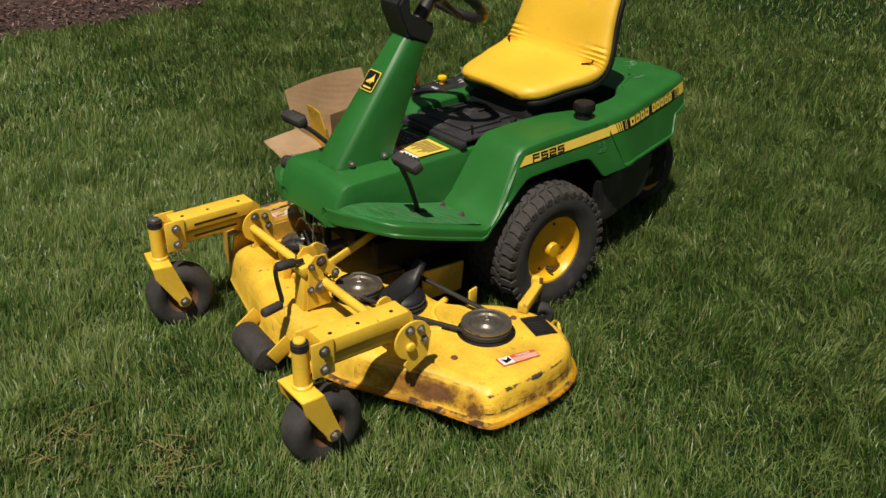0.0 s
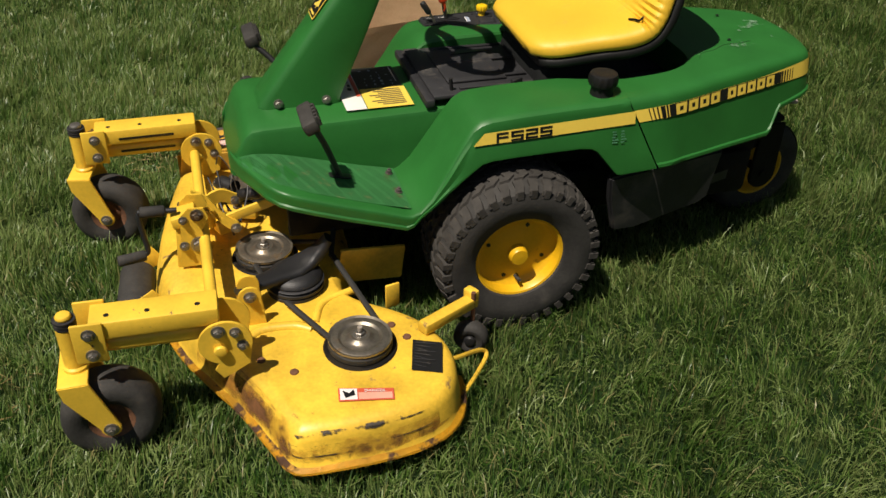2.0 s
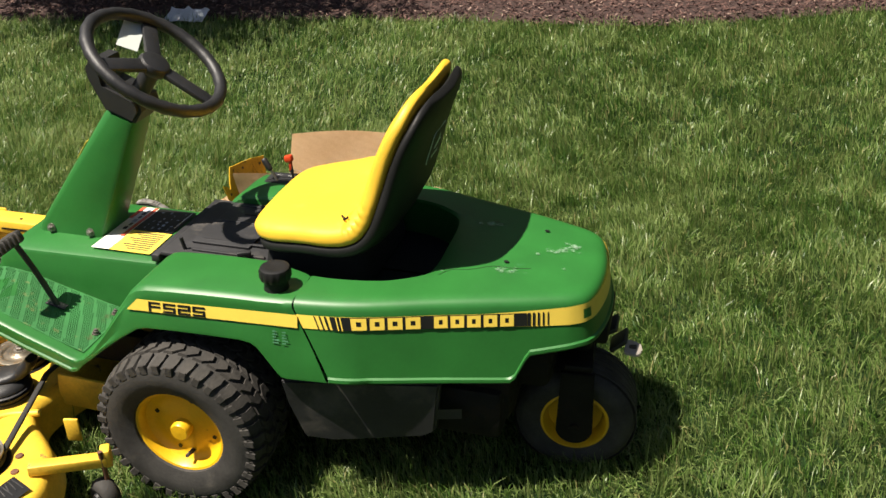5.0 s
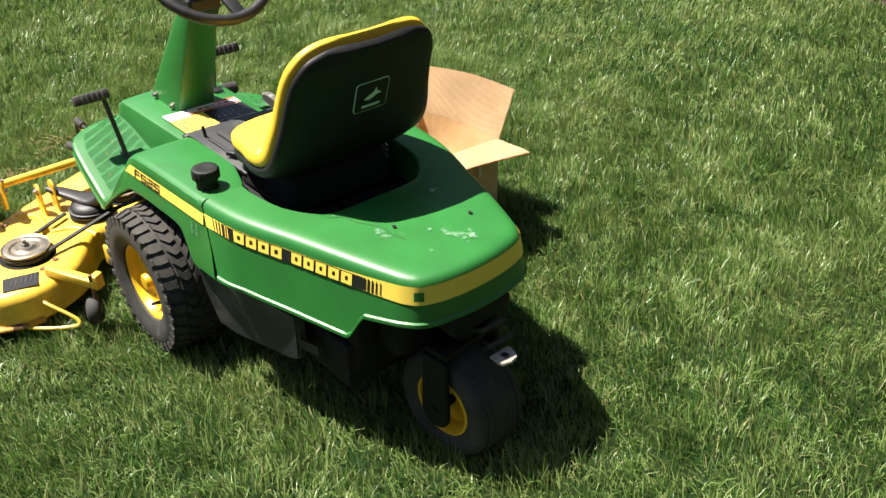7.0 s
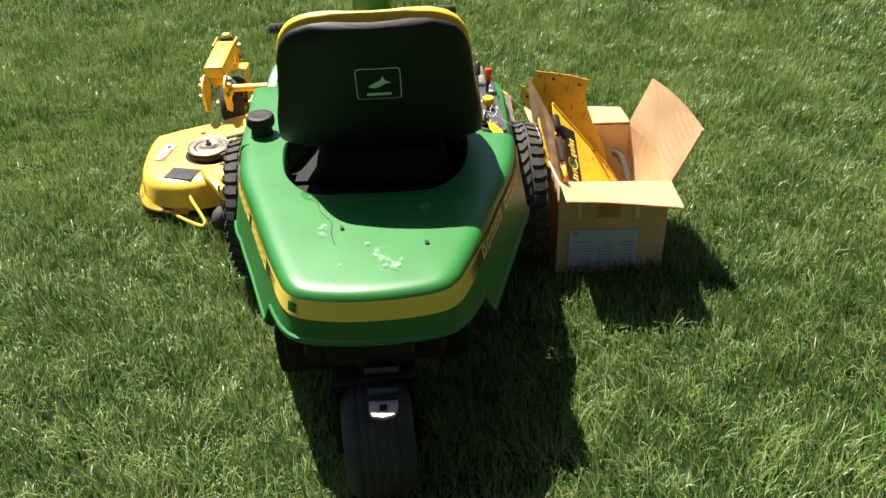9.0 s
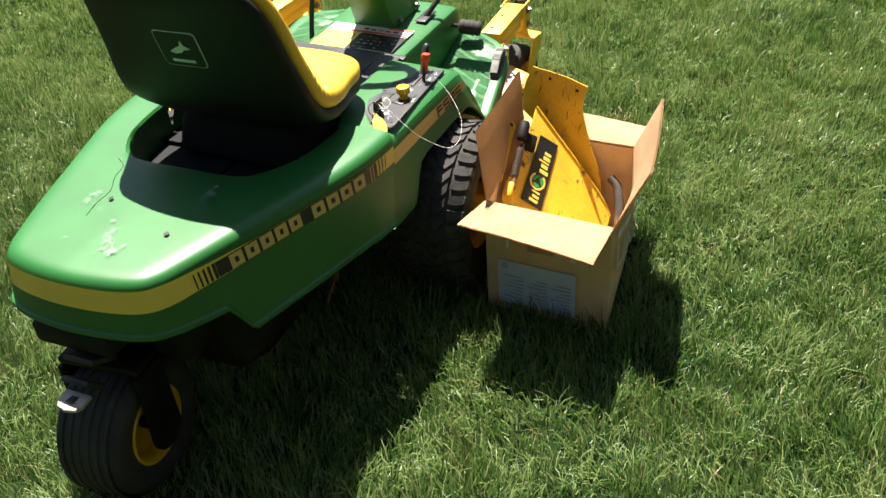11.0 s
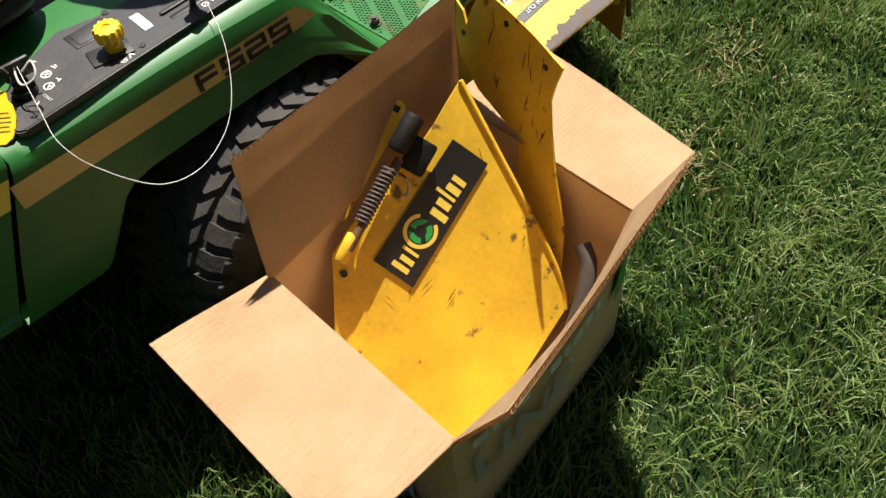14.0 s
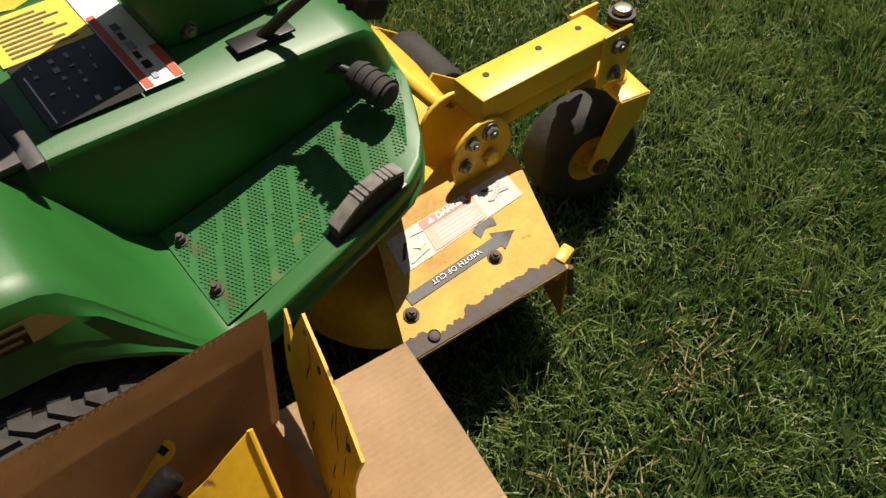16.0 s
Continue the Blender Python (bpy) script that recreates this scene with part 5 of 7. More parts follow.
for x, y in ((0.284, -0.198), (0.281, -0.290), (0.284, 0.198), (0.281, 0.290)):
    bolt(front_body, (x, y, plate_z(x) + (left_rise(x) if y > 0 else 0) + 0.001), (-0.15, 0, 1), 0.007, BARE)

LEAN[0] = False

# ---- wheels ----


def tyre_mesh(bm, c, axis, R, W, rim, seg=44):
    """A tyre carcass turned round its axis, with rounded shoulders."""
    h = W / 2
    prof = [(rim, -h * 0.72), (rim + 0.006, -h * 0.86), (rim + (R - rim) * 0.35, -h * 0.98), (rim + (R - rim) * 0.62, -h), (R - 0.016, -h * 0.93), (R - 0.006, -h * 0.78), (R - 0.001, -h * 0.5), (R, 0),
            (R - 0.001, h * 0.5), (R - 0.006, h * 0.78), (R - 0.016, h * 0.93), (rim + (R - rim) * 0.62, h), (rim + (R - rim) * 0.35, h * 0.98), (rim + 0.006, h * 0.86), (rim, h * 0.72), (rim - 0.004, 0), (rim, -h * 0.72)]
    revolve(bm, prof, c, axis, seg)
    return bm


def drive_wheel(side):
    c = Vector((0, 0.335 if side > 0 else -0.376, 0.212))
    axis = Vector((0, side, 0))
    R, W, rim = 0.212, 0.214, 0.112
    w = part("drive_wheel", tyre_mesh(bm_new(), c, axis, R, W, rim), RUBBER, mower, "worn black turf tyre on a yellow rim", 30)
    # chevron lugs: bent bars in staggered rows and square shoulder blocks
    bm = bm_new()
    n = 36
    for k in range(n):
        for u0, u1, bend, skew, off in ((-0.99, -0.60, 0.10, 0.10, 0.0), (-0.55, -0.20, 0.34, -0.22, 0.5), (-0.15, 0.15, -0.34, 0.22, 0.05), (0.20, 0.55, 0.34, -0.22, 0.5), (0.60, 0.99, 0.10, -0.10, 0.0)):
            da = 6.283185 / n
            a0 = da * (k + off)
            ring_ = []
            for u_, w_, e_ in ((u0, 0, 0), (u0, 0, 1), ((u0 + u1) / 2, 1, 1), (u1, 2, 1), (u1, 2, 0), ((u0 + u1) / 2, 1, 0)):
                ang = a0 + da * (0.12 + 0.66 * e_ + bend * (w_ == 1) + skew * (w_ - 1))
                ring_.append((u_ * W / 2, ang, R - 0.002 - 0.013 * max(0, abs(u_) - 0.55) ** 1.4 / 0.45 * 1.6))
            lo, hi = [], []
            for d, ang, rr in ring_:
                dirv = Vector((math.cos(ang), 0, math.sin(ang)))
                lo.append(bm.verts.new(c + axis * d + dirv * (rr - 0.003)))
                hi.append(bm.verts.new(c + axis * d * 0.985 + dirv * (rr + 0.0075)))
            ctr = sum((v.co for v in hi), Vector()) / 6
            for v in hi:
                v.co = v.co.lerp(ctr, 0.08)
            bm.faces.new((hi[0], hi[1], hi[2], hi[5])), bm.faces.new((hi[5], hi[2], hi[3], hi[4]))
            for i in range(6):
                bm.faces.new((lo[i], lo[(i + 1) % 6], hi[(i + 1) % 6], hi[i]))
    for k in range(n):
        ang = 6.283185 * (k + 0.45) / n
        for s in (1, -1):
            dirv = Vector((math.cos(ang), 0, math.sin(ang)))
            m = Matrix((axis * s, dirv, (axis * s).cross(dirv))).transposed()
            block(bm, c + axis * s * (W / 2 * 0.965) + dirv * (R - 0.017), (0.005, 0.026, 0.019), m, 0.002, 1)
    bmesh.ops.recalc_face_normals(bm, faces=bm.faces[:])
    part("tread", bm, TREAD, w, "worn chevron tread lugs", 25, "stuff")
    bm = bm_new()
    f = W / 2
    revolve(bm, [(rim + 0.008, f * 0.70), (rim + 0.010, f * 0.77), (rim + 0.006, f * 0.81), (rim - 0.002, f * 0.79), (rim - 0.006, f * 0.72), (rim - 0.010, f * 0.58), (rim - 0.018, f * 0.51), (rim - 0.028, f * 0.48),
                 (0.070, f * 0.49), (0.058, f * 0.53), (0.040, f * 0.55), (0.032, f * 0.57), (0.0, f * 0.57)], c, axis, 48)
    r = part("rim", bm, RIM_PAINT, w, "dirty yellow steel rim", 30)
    bm = bm_new()
    revolve(bm, [(0.0245, 0.050), (0.0245, 0.083), (0.021, 0.088), (0.0, 0.089)], c, axis, 24)
    part("hub_cap", bm, RIM_PAINT, r, "yellow hub cap")
    for a in (20, 110, 200, 290):
        dirv = Vector((math.cos(radians(a)), 0, math.sin(radians(a))))
        rod(bm_ := bm_new(), c + dirv * 0.078 + axis * 0.049, c + dirv * 0.078 + axis * 0.0545, 0.0055, 10)
        part("rim_hole", bm_, INK, r, "dark lug hole")
    dirv = Vector((math.cos(radians(-95)), 0, math.sin(radians(-95))))
    bm = rod(bm_new(), c + dirv * 0.082 + axis * 0.048, c + dirv * 0.076 + axis * 0.082, 0.006, 10, 0.0045)
    part("valve", bm, RUBBER, r, "rubber valve stem")


drive_wheel(1), drive_wheel(-1)

# rear steering wheel
rc, ra = Vector((-0.900, 0.006, 0.152)), Vector((-0.08, 0.997, 0)).normalized()
rw = part("steer_wheel", tyre_mesh(bm_new(), rc, ra, 0.153, 0.155, 0.078), RUBBER, mower, "smooth ribbed black rear tyre on a yellow rim", 30)
bm = bm_new()
for d in (-0.05, -0.03, -0.01, 0.01, 0.03, 0.05):
    revolve(bm, [(0.1525, d - 0.007), (0.1548, d - 0.005), (0.1548, d + 0.005), (0.1525, d + 0.007)], rc, ra, 44)
part("tread", bm, RUBBER, rw, "shallow tread ribs", 25, "stuff")
for s in (1, -1):
    bm = bm_new()
    revolve(bm, [(0.084, 0.062), (0.086, 0.068), (0.080, 0.070), (0.074, 0.062), (0.068, 0.030), (0.04, 0.026), (0.02, 0.03), (0, 0.03)], rc, ra * s, 36)
    part("rim", bm, RIM_PAINT, rw, "yellow steel rim", 30)
for s in (1, -1):
    bm = bm_new()
    fc = rc + ra * s * 0.088
    fx = Vector((ra.y, -ra.x, 0))
    pts = [fc + fx * 0.040 + Vector((0, 0, 0.165)), fc - fx * 0.040 + Vector((0, 0, 0.165))] + [fc + fx * (0.046 * math.cos(radians(q))) + Vector((0, 0, 0.046 * math.sin(radians(q)) - 0.004)) for q in range(170, 380, 20)]
    plate(bm, pts, ra, 0.012, 0.002)
    part("fork_leg", bm, GREASE, mower, "black steel leg of the rear fork")
    part("axle_end", rod(bm_new(), rc + ra * s * 0.02, rc + ra * s * 0.100, 0.013, 12), GREASE, mower)
part("fork_crown", block(bm_new(), rc + Vector((0, 0, 0.178)), (0.07, 0.182, 0.018), rot(0, 0, 5), 0.006), GREASE, mower, "black steel crown of the rear fork")
part("fork_post", rod(bm_new(), rc + Vector((0, 0, 0.19)), rc + Vector((0, 0, 0.31)), 0.03, 14), GREASE, mower)
part("rear_frame", block(bm_new(), (-0.85, 0, 0.43), (0.24, 0.18, 0.05), None, 0.01), GREASE, mower)
bm = bm_new()
block(bm, (-0.955, -0.02, 0.385), (0.07, 0.07, 0.012), rot(0, 30, 0), 0.003)
block(bm, (-0.992, -0.02, 0.352), (0.05, 0.062, 0.012), rot(0, 45, 0), 0.003)
hitch = part("hitch", bm, BLACK, mower, "black hitch bracket with a worn bright end")
bm = bm_new()
hn = Vector((0.15, 0, 1)).normalized()
plate(bm, [Vector((-1.008, -0.049, 0.336)), Vector((-1.034, -0.048, 0.332)), Vector((-1.046, -0.040, 0.331)), Vector((-1.051, -0.019, 0.3305)), Vector((-1.046, 0.002, 0.331)), Vector((-1.034, 0.010, 0.332)), Vector((-1.008, 0.011, 0.336))], hn, 0.008, 0.001)
hplate = part("hitch_plate", bm, BRIGHT, hitch, "bare steel slotted plate")
part("slot", block(bm_new(), (-1.024, -0.019, 0.3385), (0.024, 0.016, 0.0016), rot(0, 8, 0), 0.0), INK, hplate, "dark slot")

# ---- chassis ----
for s in (1,):
    bm = bm_new()
    pts = [(-0.252, 0.372), (-0.262, 0.30), (-0.292, 0.195), (-0.36, 0.185), (-0.57, 0.208), (-0.60, 0.225), (-0.615, 0.373)]
    rows = []
    for off in (0.0, -0.03):
        rows.append([Vector((x, s * (0.352 + 0.012 * (z - 0.19) / 0.18 + off - 0.20 * max(0, -0.25 - x)), z)) for x, z in pts])
    vs = grid_mesh(bm, rows, True)
    bm.faces.new(vs[0]), bm.faces.new(vs[1])
    bmesh.ops.recalc_face_normals(bm, faces=bm.faces[:])
    bmesh.ops.bevel(bm, geom=[e for e in bm.edges if e.is_manifold and e.calc_face_angle(0) > 0.9], offset=0.006, segments=2, affect="EDGES")
    sh = part("side_shield", bm, BLACK_DUSTY, mower, "black plastic skirt below the hood", 40)
    flat_decal("label", [(-0.585, s * 0.285, 0.262), (-0.660, s * 0.263, 0.262), (-0.660, s * 0.265, 0.292), (-0.585, s * 0.287, 0.292)], BLACK_DUSTY, "small grey label on the skirt", sh)
engine = part("engine", block(bm_new(), (-0.52, 0, 0.325), (0.50, 0.44, 0.20), None, 0.03, 2), GREASE, mower, "dark oily engine under the hood")
part("crankcase", block(bm_new(), (-0.48, 0, 0.25), (0.40, 0.40, 0.16), None, 0.03, 2), GREASE, engine)
part("muffler", block(bm_new(), (-0.70, 0, 0.355), (0.30, 0.32, 0.12), None, 0.03, 2), GREASE, engine)
part("cylinder", block(bm_new(), (-0.64, 0.12, 0.26), (0.22, 0.24, 0.14), None, 0.02, 2), GREASE, engine)
for k in range(6):
    part("cooling_fin", block(bm_new(), (-0.62, 0.0, 0.215 + 0.020 * k), (0.20, 0.40 - 0.012 * k, 0.006), None, 0.002, 1), GREASE, engine)
bm = bm_new()
block(bm, (-0.12, 0, 0.40), (0.40, 0.40, 0.14), None, 0.02)
for s in (1, -1):
    block(bm, (0.02, s * 0.20, 0.27), (1.05, 0.035, 0.09), None, 0.004)
block(bm, (0.0, 0, 0.24), (0.16, 0.50, 0.12), None, 0.03, 2)
rod(bm, (0, -0.30, 0.212), (0, 0.30, 0.212), 0.03, 16)
block(bm, (0.42, 0, 0.30), (0.30, 0.26, 0.05), None, 0.008)
block(bm, (0.33, 0.10, 0.23), (0.05, 0.06, 0.16), rot(0, 15, 0), 0.008)
block(bm, (0.33, -0.10, 0.23), (0.05, 0.06, 0.16), rot(0, 15, 0), 0.008)
rod(bm, (0.60, 0.02, 0.36), (0.60, 0.02, 0.26), 0.012, 10)
part("chassis", bm, GREASE, mower, "black greasy frame and transaxle")

part("drain_lever", block(block(bm_new(), (-0.475, -0.262, 0.236), (0.060, 0.006, 0.010), rot(0, -22, 8), 0.003), (-0.437, -0.258, 0.252), (0.018, 0.012, 0.020), rot(0, -22, 8), 0.003), RUST, mower, "small rusty lever below the engine")

# ---- cutting deck ----
DECK = [(0.240, 0.61), (0.238, 0.70), (0.275, 0.785), (0.36, 0.832), (0.48, 0.846), (0.60, 0.842), (0.634, 0.826), (0.652, 0.785), (0.695, 0.68), (0.735, 0.60),
        (0.790, 0.50), (0.848, 0.37), (0.888, 0.215), (0.873, 0.04), (0.836, -0.15), (0.806, -0.27), (0.770, -0.325), (0.66, -0.36), (0.53, -0.36), (0.45, -0.30),
        (0.40, -0.15), (0.38, 0.05), (0.40, 0.22), (0.43, 0.33), (0.42, 0.40), (0.35, 0.455), (0.285, 0.515)]


def closed_line(points, per):
    n = len(points)
    pts = [Vector((*p, 0)) for p in points]
    out = []
    for i in range(n):
        p0, p1, p2, p3 = (pts[(i + k) % n] for k in (-1, 0, 1, 2))
        for k in range(per):
            t = k / per
            out.append(0.5 * ((2 * p1) + (p2 - p0) * t + (2 * p0 - 5 * p1 + 4 * p2 - p3) * t * t + (3 * p1 - p0 - 3 * p2 + p3) * t**3))
    return out


def ring_offset(line, off, z):
    n = len(line)
    out = []
    for i in range(n):
        d = (line[(i + 1) % n] - line[i - 1]).normalized()
        out.append(line[i] + Vector((d.y, -d.x, 0)) * -off + Vector((0, 0, z)))
    return out


DLINE = closed_line(DECK, 4)
bm = bm_new()
wob = lambda ring: [p + Vector((0, 0, 0.003 * noise.noise(p * 9))) for p in ring]


def relaxed(ring, times):
    """Evens out a ring of places where an inward offset would cross itself."""
    for _ in range(times):
        ring = [(ring[i - 1] + ring[i] * 2 + ring[(i + 1) % len(ring)]) / 4 for i in range(len(ring))]
    return ring


rows = [wob(ring_offset(DLINE, -0.004, 0.072)), wob(ring_offset(DLINE, 0.004, 0.070)), wob(ring_offset(DLINE, 0.006, 0.076)), wob(ring_offset(DLINE, 0.003, 0.082)), ring_offset(DLINE, 0.000, 0.092), ring_offset(DLINE, -0.006, 0.138), relaxed(ring_offset(DLINE, -0.012, 0.153), 1),
        relaxed(ring_offset(DLINE, -0.022, 0.163), 3), relaxed(ring_offset(DLINE, -0.036, 0.168), 8), relaxed(ring_offset(DLINE, -0.050, 0.1695), 20)]
dent = Vector((0.640, 0.815, 0.165))
rows = [[p - Vector((0, 0, 0.007)) * max(0.0, 1 - (p - dent).length / 0.055) for p in r] for r in rows]
vs = grid_mesh(bm, rows, True)
top_face = bm.faces.new(vs[-1])
bmesh.ops.triangulate(bm, faces=[top_face], ngon_method="EAR_CLIP")
bmesh.ops.recalc_face_normals(bm, faces=bm.faces[:])
deck = part("cutting_deck", bm, YELLOW_WORN, mower, "yellow steel cutting deck with rusty scraped edges", 40)
bm = bm_new()
# a turned-out lip round the skirt, wavy and bent down at its rim
lip = [[p + Vector((0, 0, 0.004 * noise.noise(p * 14 + Vector((3, 1, 0))))) for p in ring_offset(DLINE, off, z)][2:46]
       for off, z in ((0.004, 0.0795), (0.010, 0.0755), (0.0165, 0.0725), (0.0185, 0.0675))]
grid_mesh(bm, lip)
bmesh.ops.solidify(bm, geom=bm.faces[:], thickness=0.002)
part("skirt_edge", bm, YELLOW_RUST, deck, "bare rusty lower edge")
# scraped corner: thin bent strip of worn metal along the flank
def wall_patch(i0, i1, z0, z1, mat, label):
    """A thin film on the deck's side wall between two columns of its outline."""
    bm = bm_new()
    off = lambda z: table([(0.082, 0.003), (0.092, 0.0), (0.138, -0.006), (0.153, -0.012), (0.163, -0.022), (0.168, -0.036)], z) + (0.0008 if mat is RUST_FILM else 0.0022 if mat is DARK_SCRAPE else 0.0015)
    zs = [lerp(z0, z1, k / 6) for k in range(7)]
    rings = [relaxed(ring_offset(DLINE, off(z), z), 1 if z < 0.158 else 3) for z in zs]
    grid_mesh(bm, [[r[i] for i in range(i0, i1)] for r in rings])
    part("rust_patch" if mat in (RUST_BLOOM, RUST_FILM) else "scrape", bm, mat, deck, label)


wall_patch(15, 27, 0.092, 0.160, SCRAPE, "paint scraped down to grey steel on the front corner")
wall_patch(8, 26, 0.080, 0.135, RUST_FILM, "thin orange rust staining on the flank")
wall_patch(25, 42, 0.081, 0.160, RUST_FILM, "thin orange rust staining on the front wall")
for i0, i1, z0, z1 in ((13, 25, 0.146, 0.158), (10, 20, 0.150, 0.154), (14, 26, 0.127, 0.131), (9, 21, 0.112, 0.115), (16, 25, 0.100, 0.104)):
    wall_patch(i0, i1, z0, z1, DARK_SCRAPE, "long dark scrape along the flank")
wall_patch(9, 25, 0.080, 0.120, RUST_BLOOM, "rust bleeding along the lower wall")
wall_patch(26, 38, 0.082, 0.158, RUST_BLOOM, "brown rust staining on the front wall")
wall_patch(22, 30, 0.080, 0.125, RUST_BLOOM, "brown rust staining at the corner")
for x, y, rx, ry, sd in ((0.60, 0.79, 0.06, 0.03, 31), (0.575, 0.66, 0.06, 0.05, 32), (0.38, 0.69, 0.08, 0.05, 33), (0.50, 0.52, 0.07, 0.06, 34), (0.70, 0.20, 0.10, 0.10, 35), (0.74, -0.05, 0.08, 0.10, 36), (0.62, 0.05, 0.10, 0.08, 37)):
    part("dried_mud", blob(x, y, rx, ry, sd, 0.1745), MUD, deck, "thin film of dried mud")

# raised front ridge under the tower
bm = bm_new()
rows = []
for k in range(25):
    y = lerp(-0.285, 0.375, k / 24)
    h = math.sin(math.pi * min(1.0, max(0.0, min((y + 0.285) / 0.10, (0.375 - y) / 0.22))) / 2) ** 1.3
    xe = table([(-0.285, 0.795), (-0.15, 0.829), (-0.045, 0.852), (0.08, 0.872), (0.215, 0.880), (0.29, 0.865), (0.375, 0.838)], y)
    rows.append([Vector((xe - dx_, y, 0.166 + (dz_ - 0.166) * h if dz_ > 0.166 else dz_)) for dx_, dz_ in ((0.200, 0.164), (0.160, 0.174), (0.115, 0.194), (0.075, 0.204), (0.045, 0.203), (0.022, 0.193), (0.009, 0.178), (0.001, 0.150))])
grid_mesh(bm, rows)
bmesh.ops.recalc_face_normals(bm, faces=bm.faces[:])
part("deck_hump", bm, YELLOW_WORN, deck, "", 60)
bm = bm_new()
tube(bm, [(0.71, 0.55, 0.163), (0.66, 0.50, 0.168), (0.58, 0.50, 0.168), (0.54, 0.52, 0.166)], 0.013, 10, 6)
tube(bm, [(0.42, 0.39, 0.163), (0.50, 0.43, 0.168), (0.53, 0.50, 0.168)], 0.010, 10, 6)
part("deck_rib", bm, YELLOW_WORN, deck)


def pulley(c, r=0.072, drop=True):
    c = Vector(c)
    bm = bm_new()
    revolve(bm, [(0.012, 0.008), (0.022, 0.008), (0.028, 0.002), (0.034, -0.001), (0.044, -0.001), (0.050, 0.003), (r - 0.010, 0.0035), (r - 0.006, 0.002), (r, 0.0045), (r, -0.001), (r - 0.016, -0.006), (0.03, -0.006)], c, (0, 0, 1), 40)
    p = part("pulley", bm, PULLEY, deck, "worn steel belt pulley", 30)
    bm = bm_new()
    revolve(bm, [(r - 0.014, -0.006), (r - 0.003, -0.004), (r + 0.001, -0.009), (r + 0.001, -0.020), (r - 0.004, -0.026), (0.03, -0.027)], c, (0, 0, 1), 36)
    part("belt_turn", bm, BELT, p, "belt wound round the pulley")
    bolt(p, c + Vector((0, 0, 0.007)), (0, 0, 1), 0.012)
    part("spindle_tip", rod(bm_new(), c + Vector((0, 0, 0.012)), c + Vector((0, 0, 0.030)), 0.006, 10), BRIGHT, p)
    if drop:
        bm = bm_new()
        revolve(bm, [(r + 0.012, 0.1705 - c.z), (r + 0.008, 0.1735 - c.z), (r - 0.006, 0.1715 - c.z), (0.03, 0.1715 - c.z), (0.03, -0.020)], c, (0, 0, 1), 32)
        part("spindle_well", bm, GREASE, p, "greasy hole below the pulley")


pulley((0.444, 0.605, 0.196)), pulley((0.611, 0.208, 0.196)), pulley((0.60, -0.14, 0.196))
bm = bm_new()
for dz in (0.0, 0.012, 0.024):
    revolve(bm, [(0.02, 0.004 + dz), (0.066, 0.004 + dz), (0.070, 0.002 + dz), (0.061, -0.004 + dz), (0.070, -0.007 + dz)], (0.553, 0.352, 0.172), (0, 0, 1), 32)
idler = part("idler_pulley", bm, BLACK_DUSTY, deck, "dark stacked idler pulley")
bm = bm_new()
for k, z in enumerate((0.190, 0.202)):
    revolve(bm, [(0.0635, z - 0.196 - 0.003), (0.0700, z - 0.196 - 0.0035), (0.0700, z - 0.196 + 0.0035), (0.0635, z - 0.196 + 0.003)], (0.553, 0.352, 0.180), (0, 0, 1), 32)
part("belt_turn", bm, BELT, idler)
ARM = smooth_line([Vector(p) for p in ((0.694, 0.430, 0.236), (0.650, 0.402, 0.230), (0.600, 0.373, 0.224), (0.553, 0.347, 0.222), (0.512, 0.330, 0.232), (0.484, 0.326, 0.254), (0.464, 0.326, 0.284))], 6)
rows = []
for k, p in enumerate(ARM):
    q = k / (len(ARM) - 1)
    d = (ARM[min(k + 1, len(ARM) - 1)] - ARM[max(k - 1, 0)]).normalized()
    w = table([(0, 0.014), (0.12, 0.021), (0.33, 0.028), (0.5, 0.040), (0.62, 0.034), (0.75, 0.027), (1, 0.018)], q)
    t = table([(0, 0.009), (0.5, 0.015), (0.8, 0.016), (1, 0.011)], q)
    s_ = d.cross(Vector((0, 0, 1))).normalized()
    n_ = s_.cross(d)
    rows.append([p + s_ * (w * math.copysign(abs(math.cos(a)) ** 0.6, math.cos(a))) + n_ * (t * math.copysign(abs(math.sin(a)) ** 0.7, math.sin(a))) for a in [6.283185 * m_ / 16 for m_ in range(16)]])
bm = bm_new()
vs = grid_mesh(bm, rows, True)
bm.faces.new(vs[0]), bm.faces.new(vs[-1])
bmesh.ops.recalc_face_normals(bm, faces=bm.faces[:])
guard = part("belt_guard", bm, BLACK, deck, "black cast idler arm over the belts", 60)
part("guard_hub", revolve(bm_new(), [(0.020, 0.014), (0.045, 0.011), (0.062, 0.003), (0.066, -0.006), (0.060, -0.012), (0.030, -0.012)], (0.553, 0.350, 0.210), (0, 0, 1), 32), BLACK, guard, "black cast hub of the idler arm", 50)


def belt(points, w=0.011, h=0.013):
    bm = bm_new()
    pts = [Vector(p) for p in points]
    rows = []
    for i, p in enumerate(pts):
        d = (pts[min(i + 1, len(pts) - 1)] - pts[max(0, i - 1)]).normalized()
        s = d.cross(Vector((0, 0, 1))).normalized()
        rows.append([p + s * h / 2 * a + Vector((0, 0, w / 2 * b)) for a, b in ((1, 0.6), (0.4, 1), (-0.4, 1), (-1, 0.6), (-1, -0.6), (-0.4, -1), (0.4, -1), (1, -0.6))])
    grid_mesh(bm, rows, True)
    part("belt", bm, BELT, deck, "black rubber drive belt", 30)


